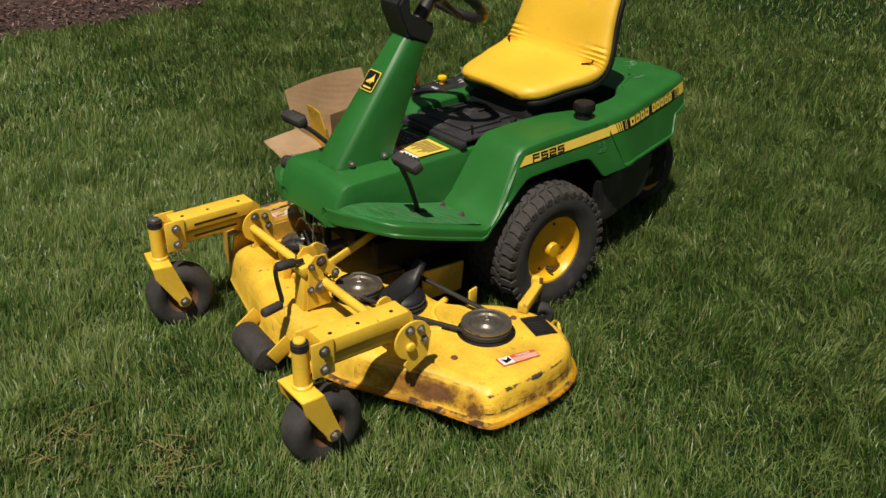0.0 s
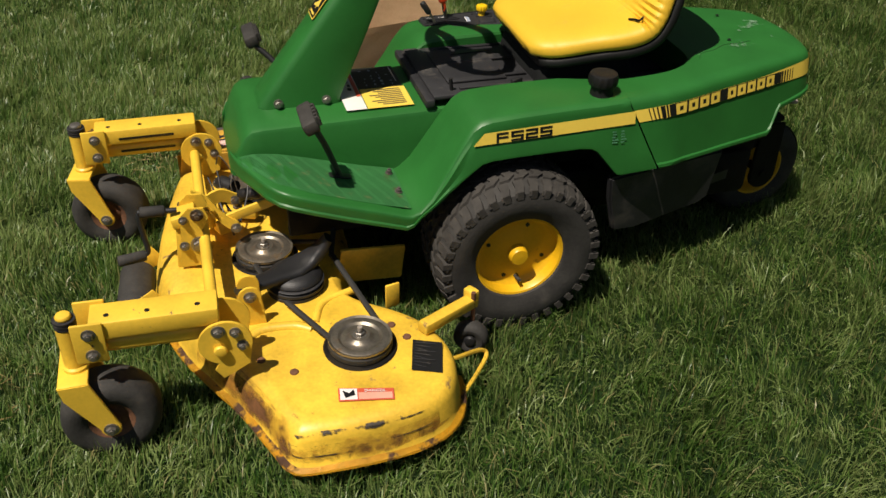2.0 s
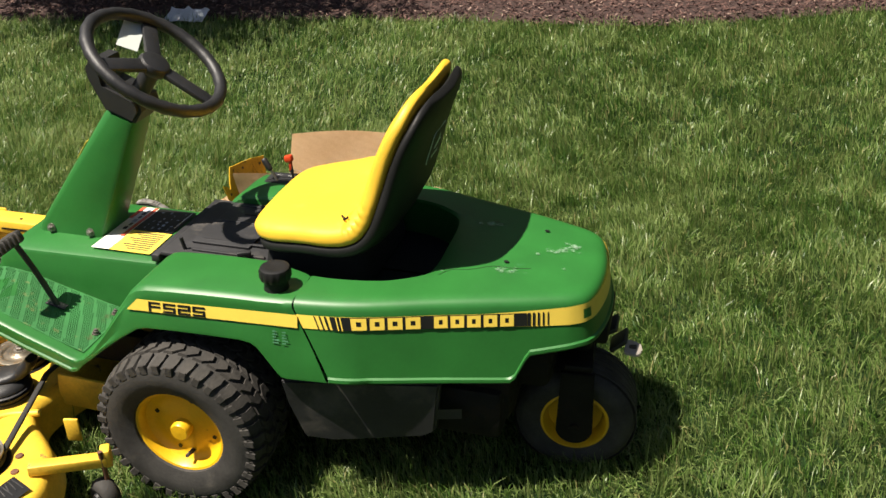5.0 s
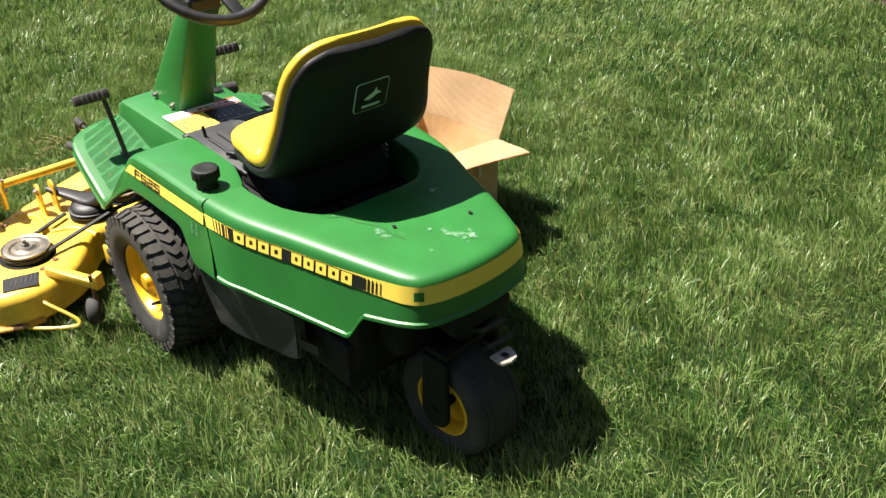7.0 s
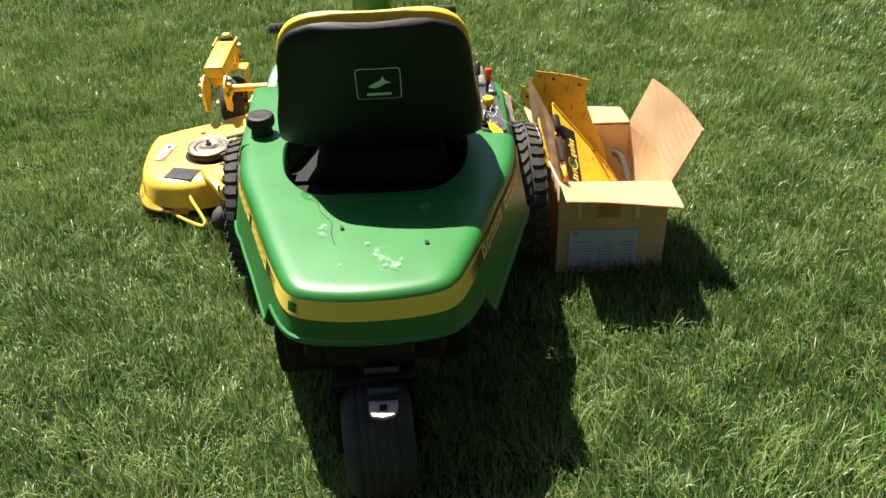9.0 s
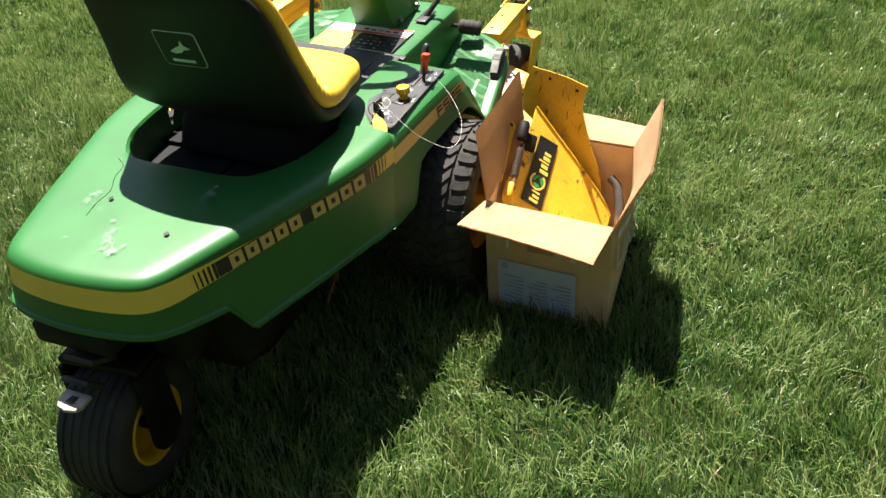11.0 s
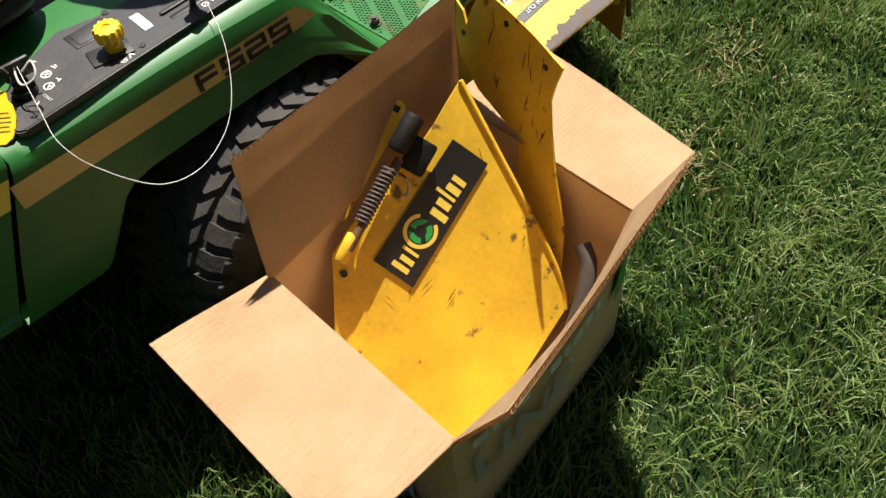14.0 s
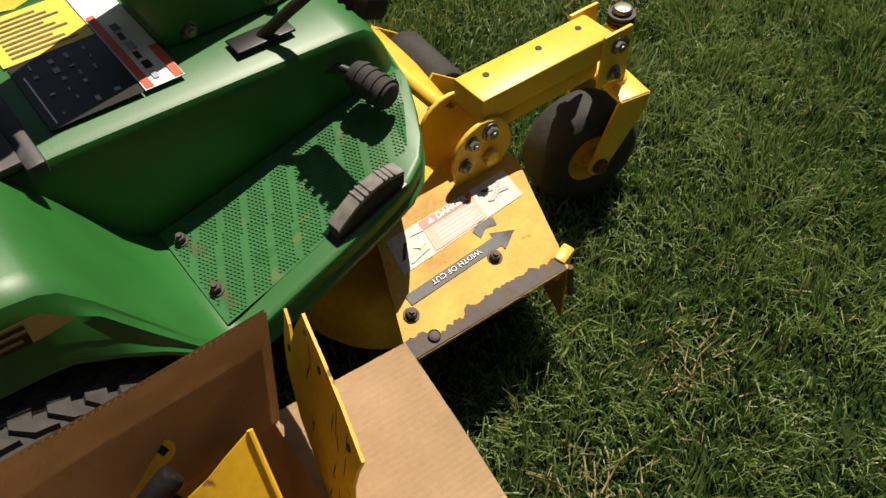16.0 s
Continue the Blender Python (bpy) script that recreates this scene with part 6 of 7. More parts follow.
arc = lambda c, r, a0, a1, z, n=14: [(c[0] + r * math.cos(radians(a0 + (a1 - a0) * k / n)), c[1] + r * math.sin(radians(a0 + (a1 - a0) * k / n)), z) for k in range(n + 1)]
belt([(0.585, 0.428, 0.186)] + arc((0.444, 0.605), 0.063, -15, 200, 0.186) + [(0.455, 0.30, 0.215), (0.43, 0.20, 0.235)])
belt([(0.625, 0.345, 0.198)] + arc((0.611, 0.206), 0.063, 60, -160, 0.190) + [(0.47, 0.24, 0.215)])
# decals on the deck
ZD = 0.1725
flat_decal("warning_decal", [(0.325, 0.615, ZD), (0.262, 0.640, ZD - 0.001), (0.288, 0.735, ZD - 0.002), (0.352, 0.712, ZD)], INK, "black instruction decal with rows of print", deck)
for k in range(9):
    a = Vector((0.320, 0.620, ZD + 0.0012)).lerp(Vector((0.345, 0.702, ZD + 0.0012)), (k + 0.6) / 9.5)
    flat_decal("print_line", [a, a + Vector((-0.044 + 0.010 * (k % 3), 0.0165, -0.0005)), a + Vector((-0.043 + 0.010 * (k % 3), 0.0190, -0.0005)), a + Vector((0.001, 0.0025, 0))], BLACK_DUSTY, "", deck)
dq = [Vector(p) for p in ((0.518, 0.730, ZD), (0.403, 0.757, ZD), (0.408, 0.790, ZD), (0.523, 0.769, ZD))]
dd = flat_decal("danger_decal", dq, RED, "red and white danger decal", deck)
inn = lambda u, v, z=0.0012: dq[0].lerp(dq[1], u).lerp(dq[3].lerp(dq[2], u), v) + Vector((0, 0, z))
flat_decal("decal_field", [inn(0.36, 0.38), inn(0.97, 0.38), inn(0.97, 0.93), inn(0.36, 0.93)], SALMON, "", dd)
flat_decal("decal_field", [inn(0.03, 0.07), inn(0.34, 0.07), inn(0.34, 0.93), inn(0.03, 0.93)], WHITE, "", dd)
flat_decal("decal_mark", [inn(0.08, 0.25, 0.002), inn(0.20, 0.45, 0.002), inn(0.28, 0.15, 0.002), inn(0.30, 0.6, 0.002), inn(0.12, 0.8, 0.002)], INK, "", dd)
part("decal_word", writing("DANGER", 0.0105, inn(0.47, 0.33, 0.0016), dq[1] - dq[0], dq[0] - dq[3], stretch=1.05), WHITE, dd)
for x, y in ((0.335, 0.60), (0.60, 0.655), (0.665, 0.60), (0.36, 0.55)):
    part("stud", rounded_rod(bm_new(), (x, y, 0.165), (x, y, 0.174), 0.010, 12), RUST, deck, "rusty stud head")

# ---- caster arms and wheels ----


def caster(side, post, arm_rear, yaw):
    """A front arm from its hinge to the post, with fork and wheel."""
    px, py = post
    a, b = Vector((arm_rear[0], arm_rear[1], 0.332)), Vector((px - 0.045, py - side * 0.004, 0.332))
    d = (b - a).normalized()
    s = Vector((0, 0, 1)).cross(d)
    m = Matrix((d, s, Vector((0, 0, 1)))).transposed()
    L = (b - a).length
    mid = (a + b) / 2
    bm = bm_new()
    block(bm, mid + Vector((0, 0, 0.010)), (L, 0.070, 0.044), m, 0.006, 2)
    arm = part("caster_arm", bm, YELLOW, mower, "yellow box-section caster arm with bolt holes")
    bm = bm_new()
    block(bm, mid + Vector((0.004, 0, -0.036)), (L - 0.03, 0.050, 0.040), m, 0.014, 3)
    part("lower_tube", bm, YELLOW, arm)
    for f in (-0.34, 0.05, 0.36):
        q = mid + d * f * L + Vector((0, 0, 0.0318)) + s * (0.010 if f else -0.012)
        part("bolt_hole", rod(bm_new(), q, q + Vector((0, 0, 0.0012)), 0.0055, 10), INK, arm)
    if side < 0:
        for e in (1,):
            for dz in (0.006, -0.036):
                out = [mid + s * e * (0.0358 if dz > 0 else 0.0256) + d * (L * 0.26 * math.copysign(1, math.cos(q)) + 0.003 * math.cos(q)) + Vector((0, 0, dz + 0.0035 * math.sin(q))) for q in [0.2 + 6.283185 * k / 16 for k in range(16)]]
                part("slot", plate(bm_new(), out, s, 0.0012), INK, arm, "long slot in the arm")
    # bracket cheeks at the post, with two bolts each
    for e in (1, -1):
        bm = bm_new()
        block(bm, b + d * 0.002 + s * e * 0.038 + Vector((0, 0, -0.012)), (0.062, 0.007, 0.098), m, 0.003, 2)
        part("cheek", bm, YELLOW, arm)
        for dz in (0.012, -0.040):
            bolt(arm, b + s * e * 0.0415 + Vector((0, 0, dz)), s * e, 0.0105)
        # hinge plates
        c = a + s * e * 0.040 + Vector((-0.005, 0, -0.055))
        out = disc_outline(c, d, Vector((0, 0, 1)), 0.056, -70, 200, 22) + [c + d * -0.045 + Vector((0, 0, -0.062)), c + d * 0.012 + Vector((0, 0, -0.095)), c + d * 0.028 + Vector((0, 0, -0.070))]
        part("hinge_plate", plate(bm_new(), out, s, 0.007, 0.001), YELLOW, arm, "yellow half-round hinge plate")
        q = c + s * e * 0.0035
        bolt(arm, q + d * 0.012 + Vector((0, 0, 0.034)), s * e, 0.011)
        bolt(arm, q + d * -0.022 + Vector((0, 0, 0.028)), s * e, 0.009)
        bolt(arm, q + d * -0.034 + Vector((0, 0, -0.008)), s * e, 0.009)
        part("pivot_pin", rounded_rod(bm_new(), q + d * 0.012 + Vector((0, 0, -0.014)), q + d * 0.012 + Vector((0, 0, -0.014)) + s * e * 0.012, 0.014, 16), YELLOW, arm)
    # post
    bm = bm_new()
    revolve(bm, [(0.0, 0.238), (0.026, 0.238), (0.026, 0.246), (0.0215, 0.250), (0.0215, 0.345), (0.0, 0.345)], (px, py, 0), (0, 0, 1), 24)
    p = part("caster_post", bm, YELLOW, mower, "yellow upright caster tube")
    bm = bm_new()
    for z in (0.347, 0.354, 0.361):
        revolve(bm, [(0.010, z), (0.0225, z + 0.0005), (0.0225, z + 0.005), (0.010, z + 0.0055)], (px, py, 0), (0, 0, 1), 20)
    part("washer_stack", bm, BLACK_DUSTY, p, "black washers on the post")
    part("post_cap", rounded_rod(bm_new(), (px, py, 0.364), (px, py, 0.377), 0.016, 16), YELLOW if side > 0 else STEEL, p)
    # fork and wheel, swung about the post
    T = Matrix.Translation((px, py, 0)) @ rot(0, 0, yaw).to_4x4()
    bm = bm_new()
    block(bm, (0.006, 0, 0.234), (0.060, 0.122, 0.010), None, 0.004, 2)
    for e in (1, -1):
        out = [(0.036, e * 0.058, 0.237), (-0.024, e * 0.058, 0.237)]
        out += [Vector((-0.047, e * 0.058, 0.106)) + Vector((0.021 * math.cos(radians(q)), 0, 0.021 * math.sin(radians(q)))) for q in range(170, 385, 24)]
        out += [(0.030, e * 0.058, 0.200)]
        plate(bm, [Vector(q) for q in out], (0, 1, 0), 0.008, 0.0015)
    bmesh.ops.transform(bm, matrix=T, verts=bm.verts)
    fork = part("caster_fork", bm, YELLOW, mower, "yellow bent-plate caster fork")
    for e in (1, -1):
        bolt(fork, T @ Vector((-0.047, e * 0.062, 0.106)), T.to_3x3() @ Vector((0, e, 0)), 0.0115, STEEL if e > 0 else RUST)
    c, ax = T @ Vector((-0.047, 0, 0.104)), T.to_3x3() @ Vector((0, 1, 0))
    w = part("caster_wheel", tyre_mesh(bm_new(), c, ax, 0.104, 0.090, 0.044, 40), RUBBER, mower, "smooth black rubber caster tyre", 35)
    for e in (1, -1):
        bm = bm_new()
        revolve(bm, [(0.050, 0.030), (0.048, 0.037), (0.040, 0.033), (0.032, 0.024), (0.018, 0.030), (0.014, 0.054), (0.0, 0.054)], c, ax * e, 24)
        part("rim", bm, RUST if e > 0 else YELLOW_RUST, w, "rusty wheel centre")


caster(1, (1.036, 0.604), (0.738, 0.608), 0)
caster(-1, (1.050, -0.229), (0.738, -0.226), -10)

# torsion tube, tower, crank handle and links
bm = bm_new()
rod(bm, (0.752, -0.185, 0.272), (0.752, 0.57, 0.272), 0.0135, 16)
part("torsion_tube", bm, YELLOW, mower, "yellow steel tube joining the arms")
bm = bm_new()
block(bm, (0.797, 0.216, 0.245), (0.048, 0.052, 0.16), rot(0, -4, 0), 0.004, 2, (0.9, 0.9))
block(bm, (0.792, 0.216, 0.325), (0.060, 0.060, 0.030), rot(0, 10, 0), 0.005)
tower = part("lift_tower", bm, YELLOW, mower, "yellow welded lift tower on the deck")
for e in (-0.032, 0.032):
    out = [Vector((0.815, 0.216 + e, 0.20)), Vector((0.80, 0.216 + e, 0.345)), Vector((0.78, 0.216 + e, 0.365)), Vector((0.745, 0.216 + e, 0.362)), Vector((0.735, 0.216 + e, 0.335)), Vector((0.755, 0.216 + e, 0.30)), Vector((0.745, 0.216 + e, 0.255)), Vector((0.735, 0.216 + e, 0.20))]
    part("tower_plate", plate(bm_new(), out, (0, 1, 0), 0.006, 0.001), YELLOW, tower)
    sg = 1 if e > 0 else -1
    for q, r in (((0.762, 0.345), 0.012), ((0.795, 0.335), 0.008), ((0.765, 0.262), 0.016), ((0.800, 0.262), 0.009)):
        bolt(tower, (q[0], 0.216 + e + sg * 0.003, q[1]), (0, sg, 0), r)
bm = bm_new()
for pts in ([(0.770, 0.150, 0.338), (0.735, 0.155, 0.318), (0.705, 0.165, 0.275), (0.668, 0.172, 0.246)], [(0.745, 0.13, 0.30), (0.70, 0.115, 0.31), (0.66, 0.105, 0.285)]):
    rows = []
    for p in smooth_line([Vector(q) for q in pts], 4):
        rows.append([p + Vector((0.0, e[0], e[1])) for e in ((-0.004, -0.018), (0.004, -0.018), (0.004, 0.018), (-0.004, 0.018))])
    vs = grid_mesh(bm, rows, True)
    bm.faces.new(vs[0]), bm.faces.new(vs[-1])
bmesh.ops.recalc_face_normals(bm, faces=bm.faces[:])
link = part("lift_link", bm, YELLOW, tower, "yellow bent lift link")
for q in ((0.673, 0.177, 0.247), (0.762, 0.155, 0.331), (0.668, 0.110, 0.288), (0.738, 0.135, 0.303)):
    bolt(link, q, (0, 1, 0), 0.010)
bm = bm_new()
block(bm, (0.56, 0.150, 0.302), (0.30, 0.010, 0.026), rot(0, 14, 6), 0.003)
part("lift_bar", bm, YELLOW, tower, "yellow flat bar running under the body")
bm = bm_new()
rod(bm, (0.806, 0.226, 0.350), (0.895, 0.226, 0.355), 0.007, 10)
tube(bm, [(0.884, 0.226, 0.355), (0.894, 0.227, 0.345), (0.891, 0.231, 0.30), (0.886, 0.236, 0.258), (0.892, 0.239, 0.246), (0.92, 0.246, 0.244)], 0.0065, 10, 6)
crank = part("crank_handle", bm, BLACK, mower, "black cranked height handle")
part("grip", rounded_rod(bm_new(), (0.832, 0.226, 0.352), (0.890, 0.226, 0.355), 0.0135, 14), RUBBER, crank, "black rubber grip")
part("grip", rounded_rod(bm_new(), (0.892, 0.240, 0.243), (0.957, 0.256, 0.245), 0.0135, 14), RUBBER, crank, "black rubber grip")
for e in (0, 1):
    bm = bm_new()
    block(bm, (0.908, 0.252 - 0.190 * e, 0.105), (0.075, 0.006, 0.052), rot(0, 35, -4), 0.004)
    part("roller_bracket", bm, YELLOW_WORN, deck, "yellow front roller bracket")
bm = bm_new()
rounded_rod(bm, (0.935, 0.070, 0.078), (0.945, 0.245, 0.078), 0.045, 28, 0.3)
part("front_roller", bm, RUBBER, deck, "worn grey rubber anti-scalp roller")
for i, pts in enumerate(([(0.70, 0.0, 0.335), (0.69, 0.02, 0.37), (0.665, 0.035, 0.33), (0.655, 0.045, 0.275)], [(0.64, 0.01, 0.375), (0.655, 0.03, 0.34), (0.67, 0.05, 0.30), (0.665, 0.06, 0.27)])):
    part("cable", tube(bm_new(), pts, 0.0016, 6, 8), STEEL, mower, "thin bare control cable")
bm = bm_new()
tube(bm, [(0.66, -0.05, 0.19), (0.64, 0.0, 0.235), (0.60, 0.03, 0.25), (0.55, 0.05, 0.26)], 0.016, 10, 6)
tube(bm, [(0.70, -0.10, 0.20), (0.69, -0.06, 0.24), (0.66, -0.02, 0.245)], 0.022, 10, 6)
part("hose", bm, BLACK, mower, "black rubber hose under the body")
for c, sz, r in (((0.695, 0.10, 0.215), (0.06, 0.05, 0.035), (10, 5, 20)), ((0.655, 0.03, 0.20), (0.09, 0.03, 0.03), (0, 0, -15)), ((0.73, 0.0, 0.20), (0.05, 0.10, 0.02), (0, 12, 0)), ((0.350, 0.285, 0.158), (0.17, 0.012, 0.10), (0, -6, 4)), ((0.323, 0.402, 0.138), (0.038, 0.008, 0.070), (0, 0, 12))):
    part("bracket", block(bm_new(), c, sz, rot(*r), 0.005), YELLOW_WORN, deck, "small yellow steel bracket")
for q in ((0.70, 0.10, 0.235), (0.66, 0.03, 0.217)):
    bolt(deck, q, (0, 0, 1), 0.009)
for pts in ([(0.70, 0.05, 0.345), (0.692, 0.10, 0.28), (0.66, 0.13, 0.235)], [(0.725, 0.02, 0.31), (0.70, 0.08, 0.25), (0.68, 0.16, 0.215)], [(0.62, -0.02, 0.335), (0.63, 0.05, 0.27), (0.66, 0.12, 0.225)]):
    part("cable", tube(bm_new(), pts, 0.0024, 6, 8), BLACK, mower, "thin black cable")
for c, sz, r in (((0.735, 0.085, 0.232), (0.035, 0.045, 0.05), (8, 12, -20)), ((0.705, -0.065, 0.222), (0.05, 0.03, 0.03), (0, 18, 30)), ((0.765, 0.02, 0.215), (0.03, 0.06, 0.045), (0, -10, 0))):
    q = part("bracket", block(bm_new(), c, sz, rot(*r), 0.004), YELLOW_WORN, deck, "small yellow steel bracket")
    bolt(q, Vector(c) + Vector((0, 0, sz[2] / 2)), (0, 0, 1), 0.008)
# lug and ends of the belt guard
out = disc_outline((0.669, 0.470, 0.250), (1, 0, 0), (0, 0, 1), 0.026, -20, 200, 14) + [Vector((0.636, 0.470, 0.165)), Vector((0.705, 0.470, 0.165))]
lug = part("lug", plate(bm_new(), out, (0, 1, 0), 0.007, 0.001), YELLOW, deck)
part("lug", plate(bm_new(), [p - Vector((0, 0.045, 0)) for p in out], (0, 1, 0), 0.007, 0.001), YELLOW, deck)
bolt(lug, (0.669, 0.4738, 0.251), (0, 1, 0), 0.011)
# rear roller, its bar and the wire guard
bm = bm_new()
block(bm, (0.222, 0.552, 0.178), (0.175, 0.030, 0.028), rot(0, -4, 30), 0.004)
bar = part("roller_arm", bm, YELLOW_WORN, deck, "yellow bar of the rear roller")
part("upright", block(bm_new(), (0.152, 0.505, 0.178), (0.024, 0.034, 0.050), rot(0, 0, 30), 0.005), YELLOW_WORN, bar)
part("threaded_rod", rod(bm_new(), (0.150, 0.522, 0.10), (0.152, 0.522, 0.205), 0.006, 10), RUST, bar)
rr_ = part("rear_roller", tyre_mesh(bm_new(), (0.156, 0.532, 0.080), (0.45, 0.89, 0), 0.043, 0.046, 0.014, 24), RUBBER, deck, "small grey rubber roller wheel")
part("hub", rounded_rod(bm_new(), (0.146, 0.512, 0.080), (0.168, 0.556, 0.080), 0.014, 12), BLACK, rr_)
bm = bm_new()
tube(bm, [(0.262, 0.650, 0.125), (0.225, 0.640, 0.118), (0.17, 0.605, 0.095), (0.142, 0.588, 0.078), (0.136, 0.595, 0.068), (0.155, 0.620, 0.062), (0.20, 0.672, 0.058), (0.235, 0.712, 0.064), (0.262, 0.725, 0.080)], 0.0055, 8, 6)
part("wire_guard", bm, YELLOW_WORN, deck, "yellow bent rod guard")

# discharge chute
bm = bm_new()
top = [(0.535, -0.255, 0.232), (0.790, -0.258, 0.232), (0.800, -0.275, 0.226), (0.728, -0.470, 0.196), (0.450, -0.462, 0.196), (0.52, -0.30, 0.226)]
plate(bm, [Vector(p) for p in top], (0, -0.17, 1), 0.006)
wall = [Vector(p) for p in ((0.800, -0.270, 0.226), (0.800, -0.270, 0.075), (0.735, -0.465, 0.075), (0.730, -0.468, 0.196))]
plate(bm, wall, (0.94, 0.31, 0), 0.006)
wall = [Vector(p) for p in ((0.535, -0.25, 0.230), (0.792, -0.25, 0.230), (0.81, -0.25, 0.10), (0.50, -0.25, 0.10))]
plate(bm, wall, (0, 1, 0), 0.006)
chute = part("discharge_chute", bm, CHUTE_PAINT, deck, "yellow discharge chute with chipped paint", 30)
on = lambda x, y, up=0.0046: (x, y, 0.232 + 0.168 * (y + 0.255) + up)
bm = bm_new()
edge = [on(0.450, -0.462, 0.0042), on(0.728, -0.470, 0.0042)]
n = 240
lowr, upr = [], []
for k in range(n + 1):
    x = lerp(0.452, 0.726, k / n)
    lowr.append(Vector(on(x, -0.4615 - 0.008 * k / n, 0.0042)))
    w = max(0.005, 0.021 + 0.012 * noise.noise((x * 26, 1.7, 0)) + 0.008 * noise.noise((x * 70, 5.1, 0)) + 0.004 * noise.noise((x * 190, 2.3, 0)) + 0.010 * max(0, 1 - k / 50))
    upr.append(Vector(on(x + 0.004, -0.4615 - 0.008 * k / n + w, 0.0042)))
grid_mesh(bm, [lowr, upr])
part("bare_edge", bm, BARE, chute, "bare grey steel where paint is gone")
for x, y in ((0.496, -0.406), (0.651, -0.398)):
    bolt(chute, on(x, y, 0.003), (0, -0.17, 1), 0.0085, BARE)
part("rivet", rounded_rod(bm_new(), on(0.502, -0.449, 0.002), on(0.502, -0.450, 0.008), 0.009, 14, 0.6), BARE, chute)
part("latch", block(bm_new(), (0.738, -0.446, 0.182), (0.035, 0.02, 0.05), rot(10, 0, 20), 0.004), YELLOW_WORN, chute)
part("latch_rod", rod(bm_new(), (0.738, -0.466, 0.190), (0.742, -0.470, 0.130), 0.005, 8), RUST, chute)
cq = [Vector(p) for p in (on(0.526, -0.350), on(0.759, -0.335), on(0.764, -0.283), on(0.537, -0.291))]
cw = flat_decal("danger_decal", cq, WHITE_FADED, "red and white danger decal with pictograms", chute)
ci = lambda u, v, z=0.0010: cq[0].lerp(cq[1], u).lerp(cq[3].lerp(cq[2], u), v) + Vector((0, 0, z))
flat_decal("decal_field", [ci(0.26, 0.04), ci(0.69, 0.04), ci(0.69, 0.70), ci(0.26, 0.70)], SALMON, "", cw)
flat_decal("decal_field", [ci(0.26, 0.72), ci(0.69, 0.72), ci(0.69, 0.97), ci(0.26, 0.97)], RED, "", cw)
for k in range(5):
    flat_decal("print_line", [ci(0.33, 0.12 + 0.11 * k, 0.0016), ci(0.66 - 0.04 * (k % 2), 0.12 + 0.11 * k, 0.0016), ci(0.66 - 0.04 * (k % 2), 0.15 + 0.11 * k, 0.0016), ci(0.33, 0.15 + 0.11 * k, 0.0016)], WHITE, "", cw)
part("decal_word", writing("DANGER", 0.0135, ci(0.385, 0.76, 0.0018), cq[1] - cq[0], cq[3] - cq[0], stretch=1.1, bold=0.0004), WHITE, cw)
flat_decal("warning_triangle", [ci(0.315, 0.77, 0.0018), ci(0.365, 0.77, 0.0018), ci(0.34, 0.93, 0.0018)], WHITE, "", cw)
for pts in ([(0.76, 0.40), (0.84, 0.55), (0.90, 0.80), (0.93, 0.78), (0.89, 0.55), (0.95, 0.45), (0.94, 0.38), (0.87, 0.44), (0.80, 0.32)], [(0.75, 0.75), (0.84, 0.60), (0.85, 0.66), (0.77, 0.80)], [(0.03, 0.30), (0.10, 0.70), (0.12, 0.66), (0.06, 0.30)], [(0.08, 0.10), (0.24, 0.20), (0.24, 0.25), (0.08, 0.15)], [(0.16, 0.75), (0.25, 0.92), (0.26, 0.70)]):
    flat_decal("pictogram", [ci(u, v, 0.0016) for u, v in pts], INK, "", cw)
flat_decal("pictogram", [ci(u, v, 0.0018) for u, v in ((0.14, 0.45), (0.20, 0.62), (0.25, 0.55), (0.25, 0.40), (0.18, 0.32))], YELLOW_KNOB, "", cw)
aw = flat_decal("arrow_decal", [on(0.506, -0.395), on(0.672, -0.388), on(0.673, -0.396), on(0.706, -0.377), on(0.671, -0.362), on(0.671, -0.370), on(0.506, -0.378)], BLACK_DUSTY, "dark grey arrow decal", chute)
part("decal_word", writing("WIDTH OF CUT", 0.0112, on(0.640, -0.3755, 0.0058), (-1, -0.046, 0), (0.046, -1, -0.168), stretch=1.12), WHITE, aw)
flat_decal("paint_chip", [on(0.655, -0.362), on(0.672, -0.352), on(0.690, -0.356), on(0.694, -0.342), on(0.670, -0.338), on(0.652, -0.346)], BLACK_DUSTY, "chipped patch", chute)

# ---- cardboard box and what is in it ----
A, B, C, D = Vector((-0.157, -0.839, 0.312)), Vector((-0.140, -0.520, 0.318)), Vector((0.250, -0.488, 0.313)), Vector((0.237, -0.806, 0.312))
carton = thing("cardboard_box", "open brown corrugated cardboard box full of mower parts", "box", (0.05, -0.66, 0))
bm = bm_new()
cx = (A + B + C + D) / 4


def bulge(v, rim):
    return math.sin(math.pi * 0.62 * v) if rim else math.sin(math.pi * (0.25 + 0.75 * v))


def wall_sheet(bm, p, q, bow, rim=False):
    """One wall of the box from its foot to its rim, with its thickness and a slight bow."""
    n = Vector((q.y - p.y, p.x - q.x, 0)).normalized()
    if n.dot((p + q) / 2 - cx) < 0:
        n = -n
    rows = []
    for j in range(6):
        v = j / 5
        line = [p.lerp(q, i / 8) + n * bow * math.sin(math.pi * i / 8) * bulge(v, rim) + Vector((0, 0, -(1 - v) * p.lerp(q, i / 8).z + 0.004 * (1 - v) - 0.006 * v)) for i in range(9)]
        rows.append(line + [r - n * 0.005 for r in reversed(line)])
    vs = grid_mesh(bm, rows, True)
    bm.faces.new(vs[0]), bm.faces.new(vs[-1])
    bmesh.ops.recalc_face_normals(bm, faces=bm.faces[:])


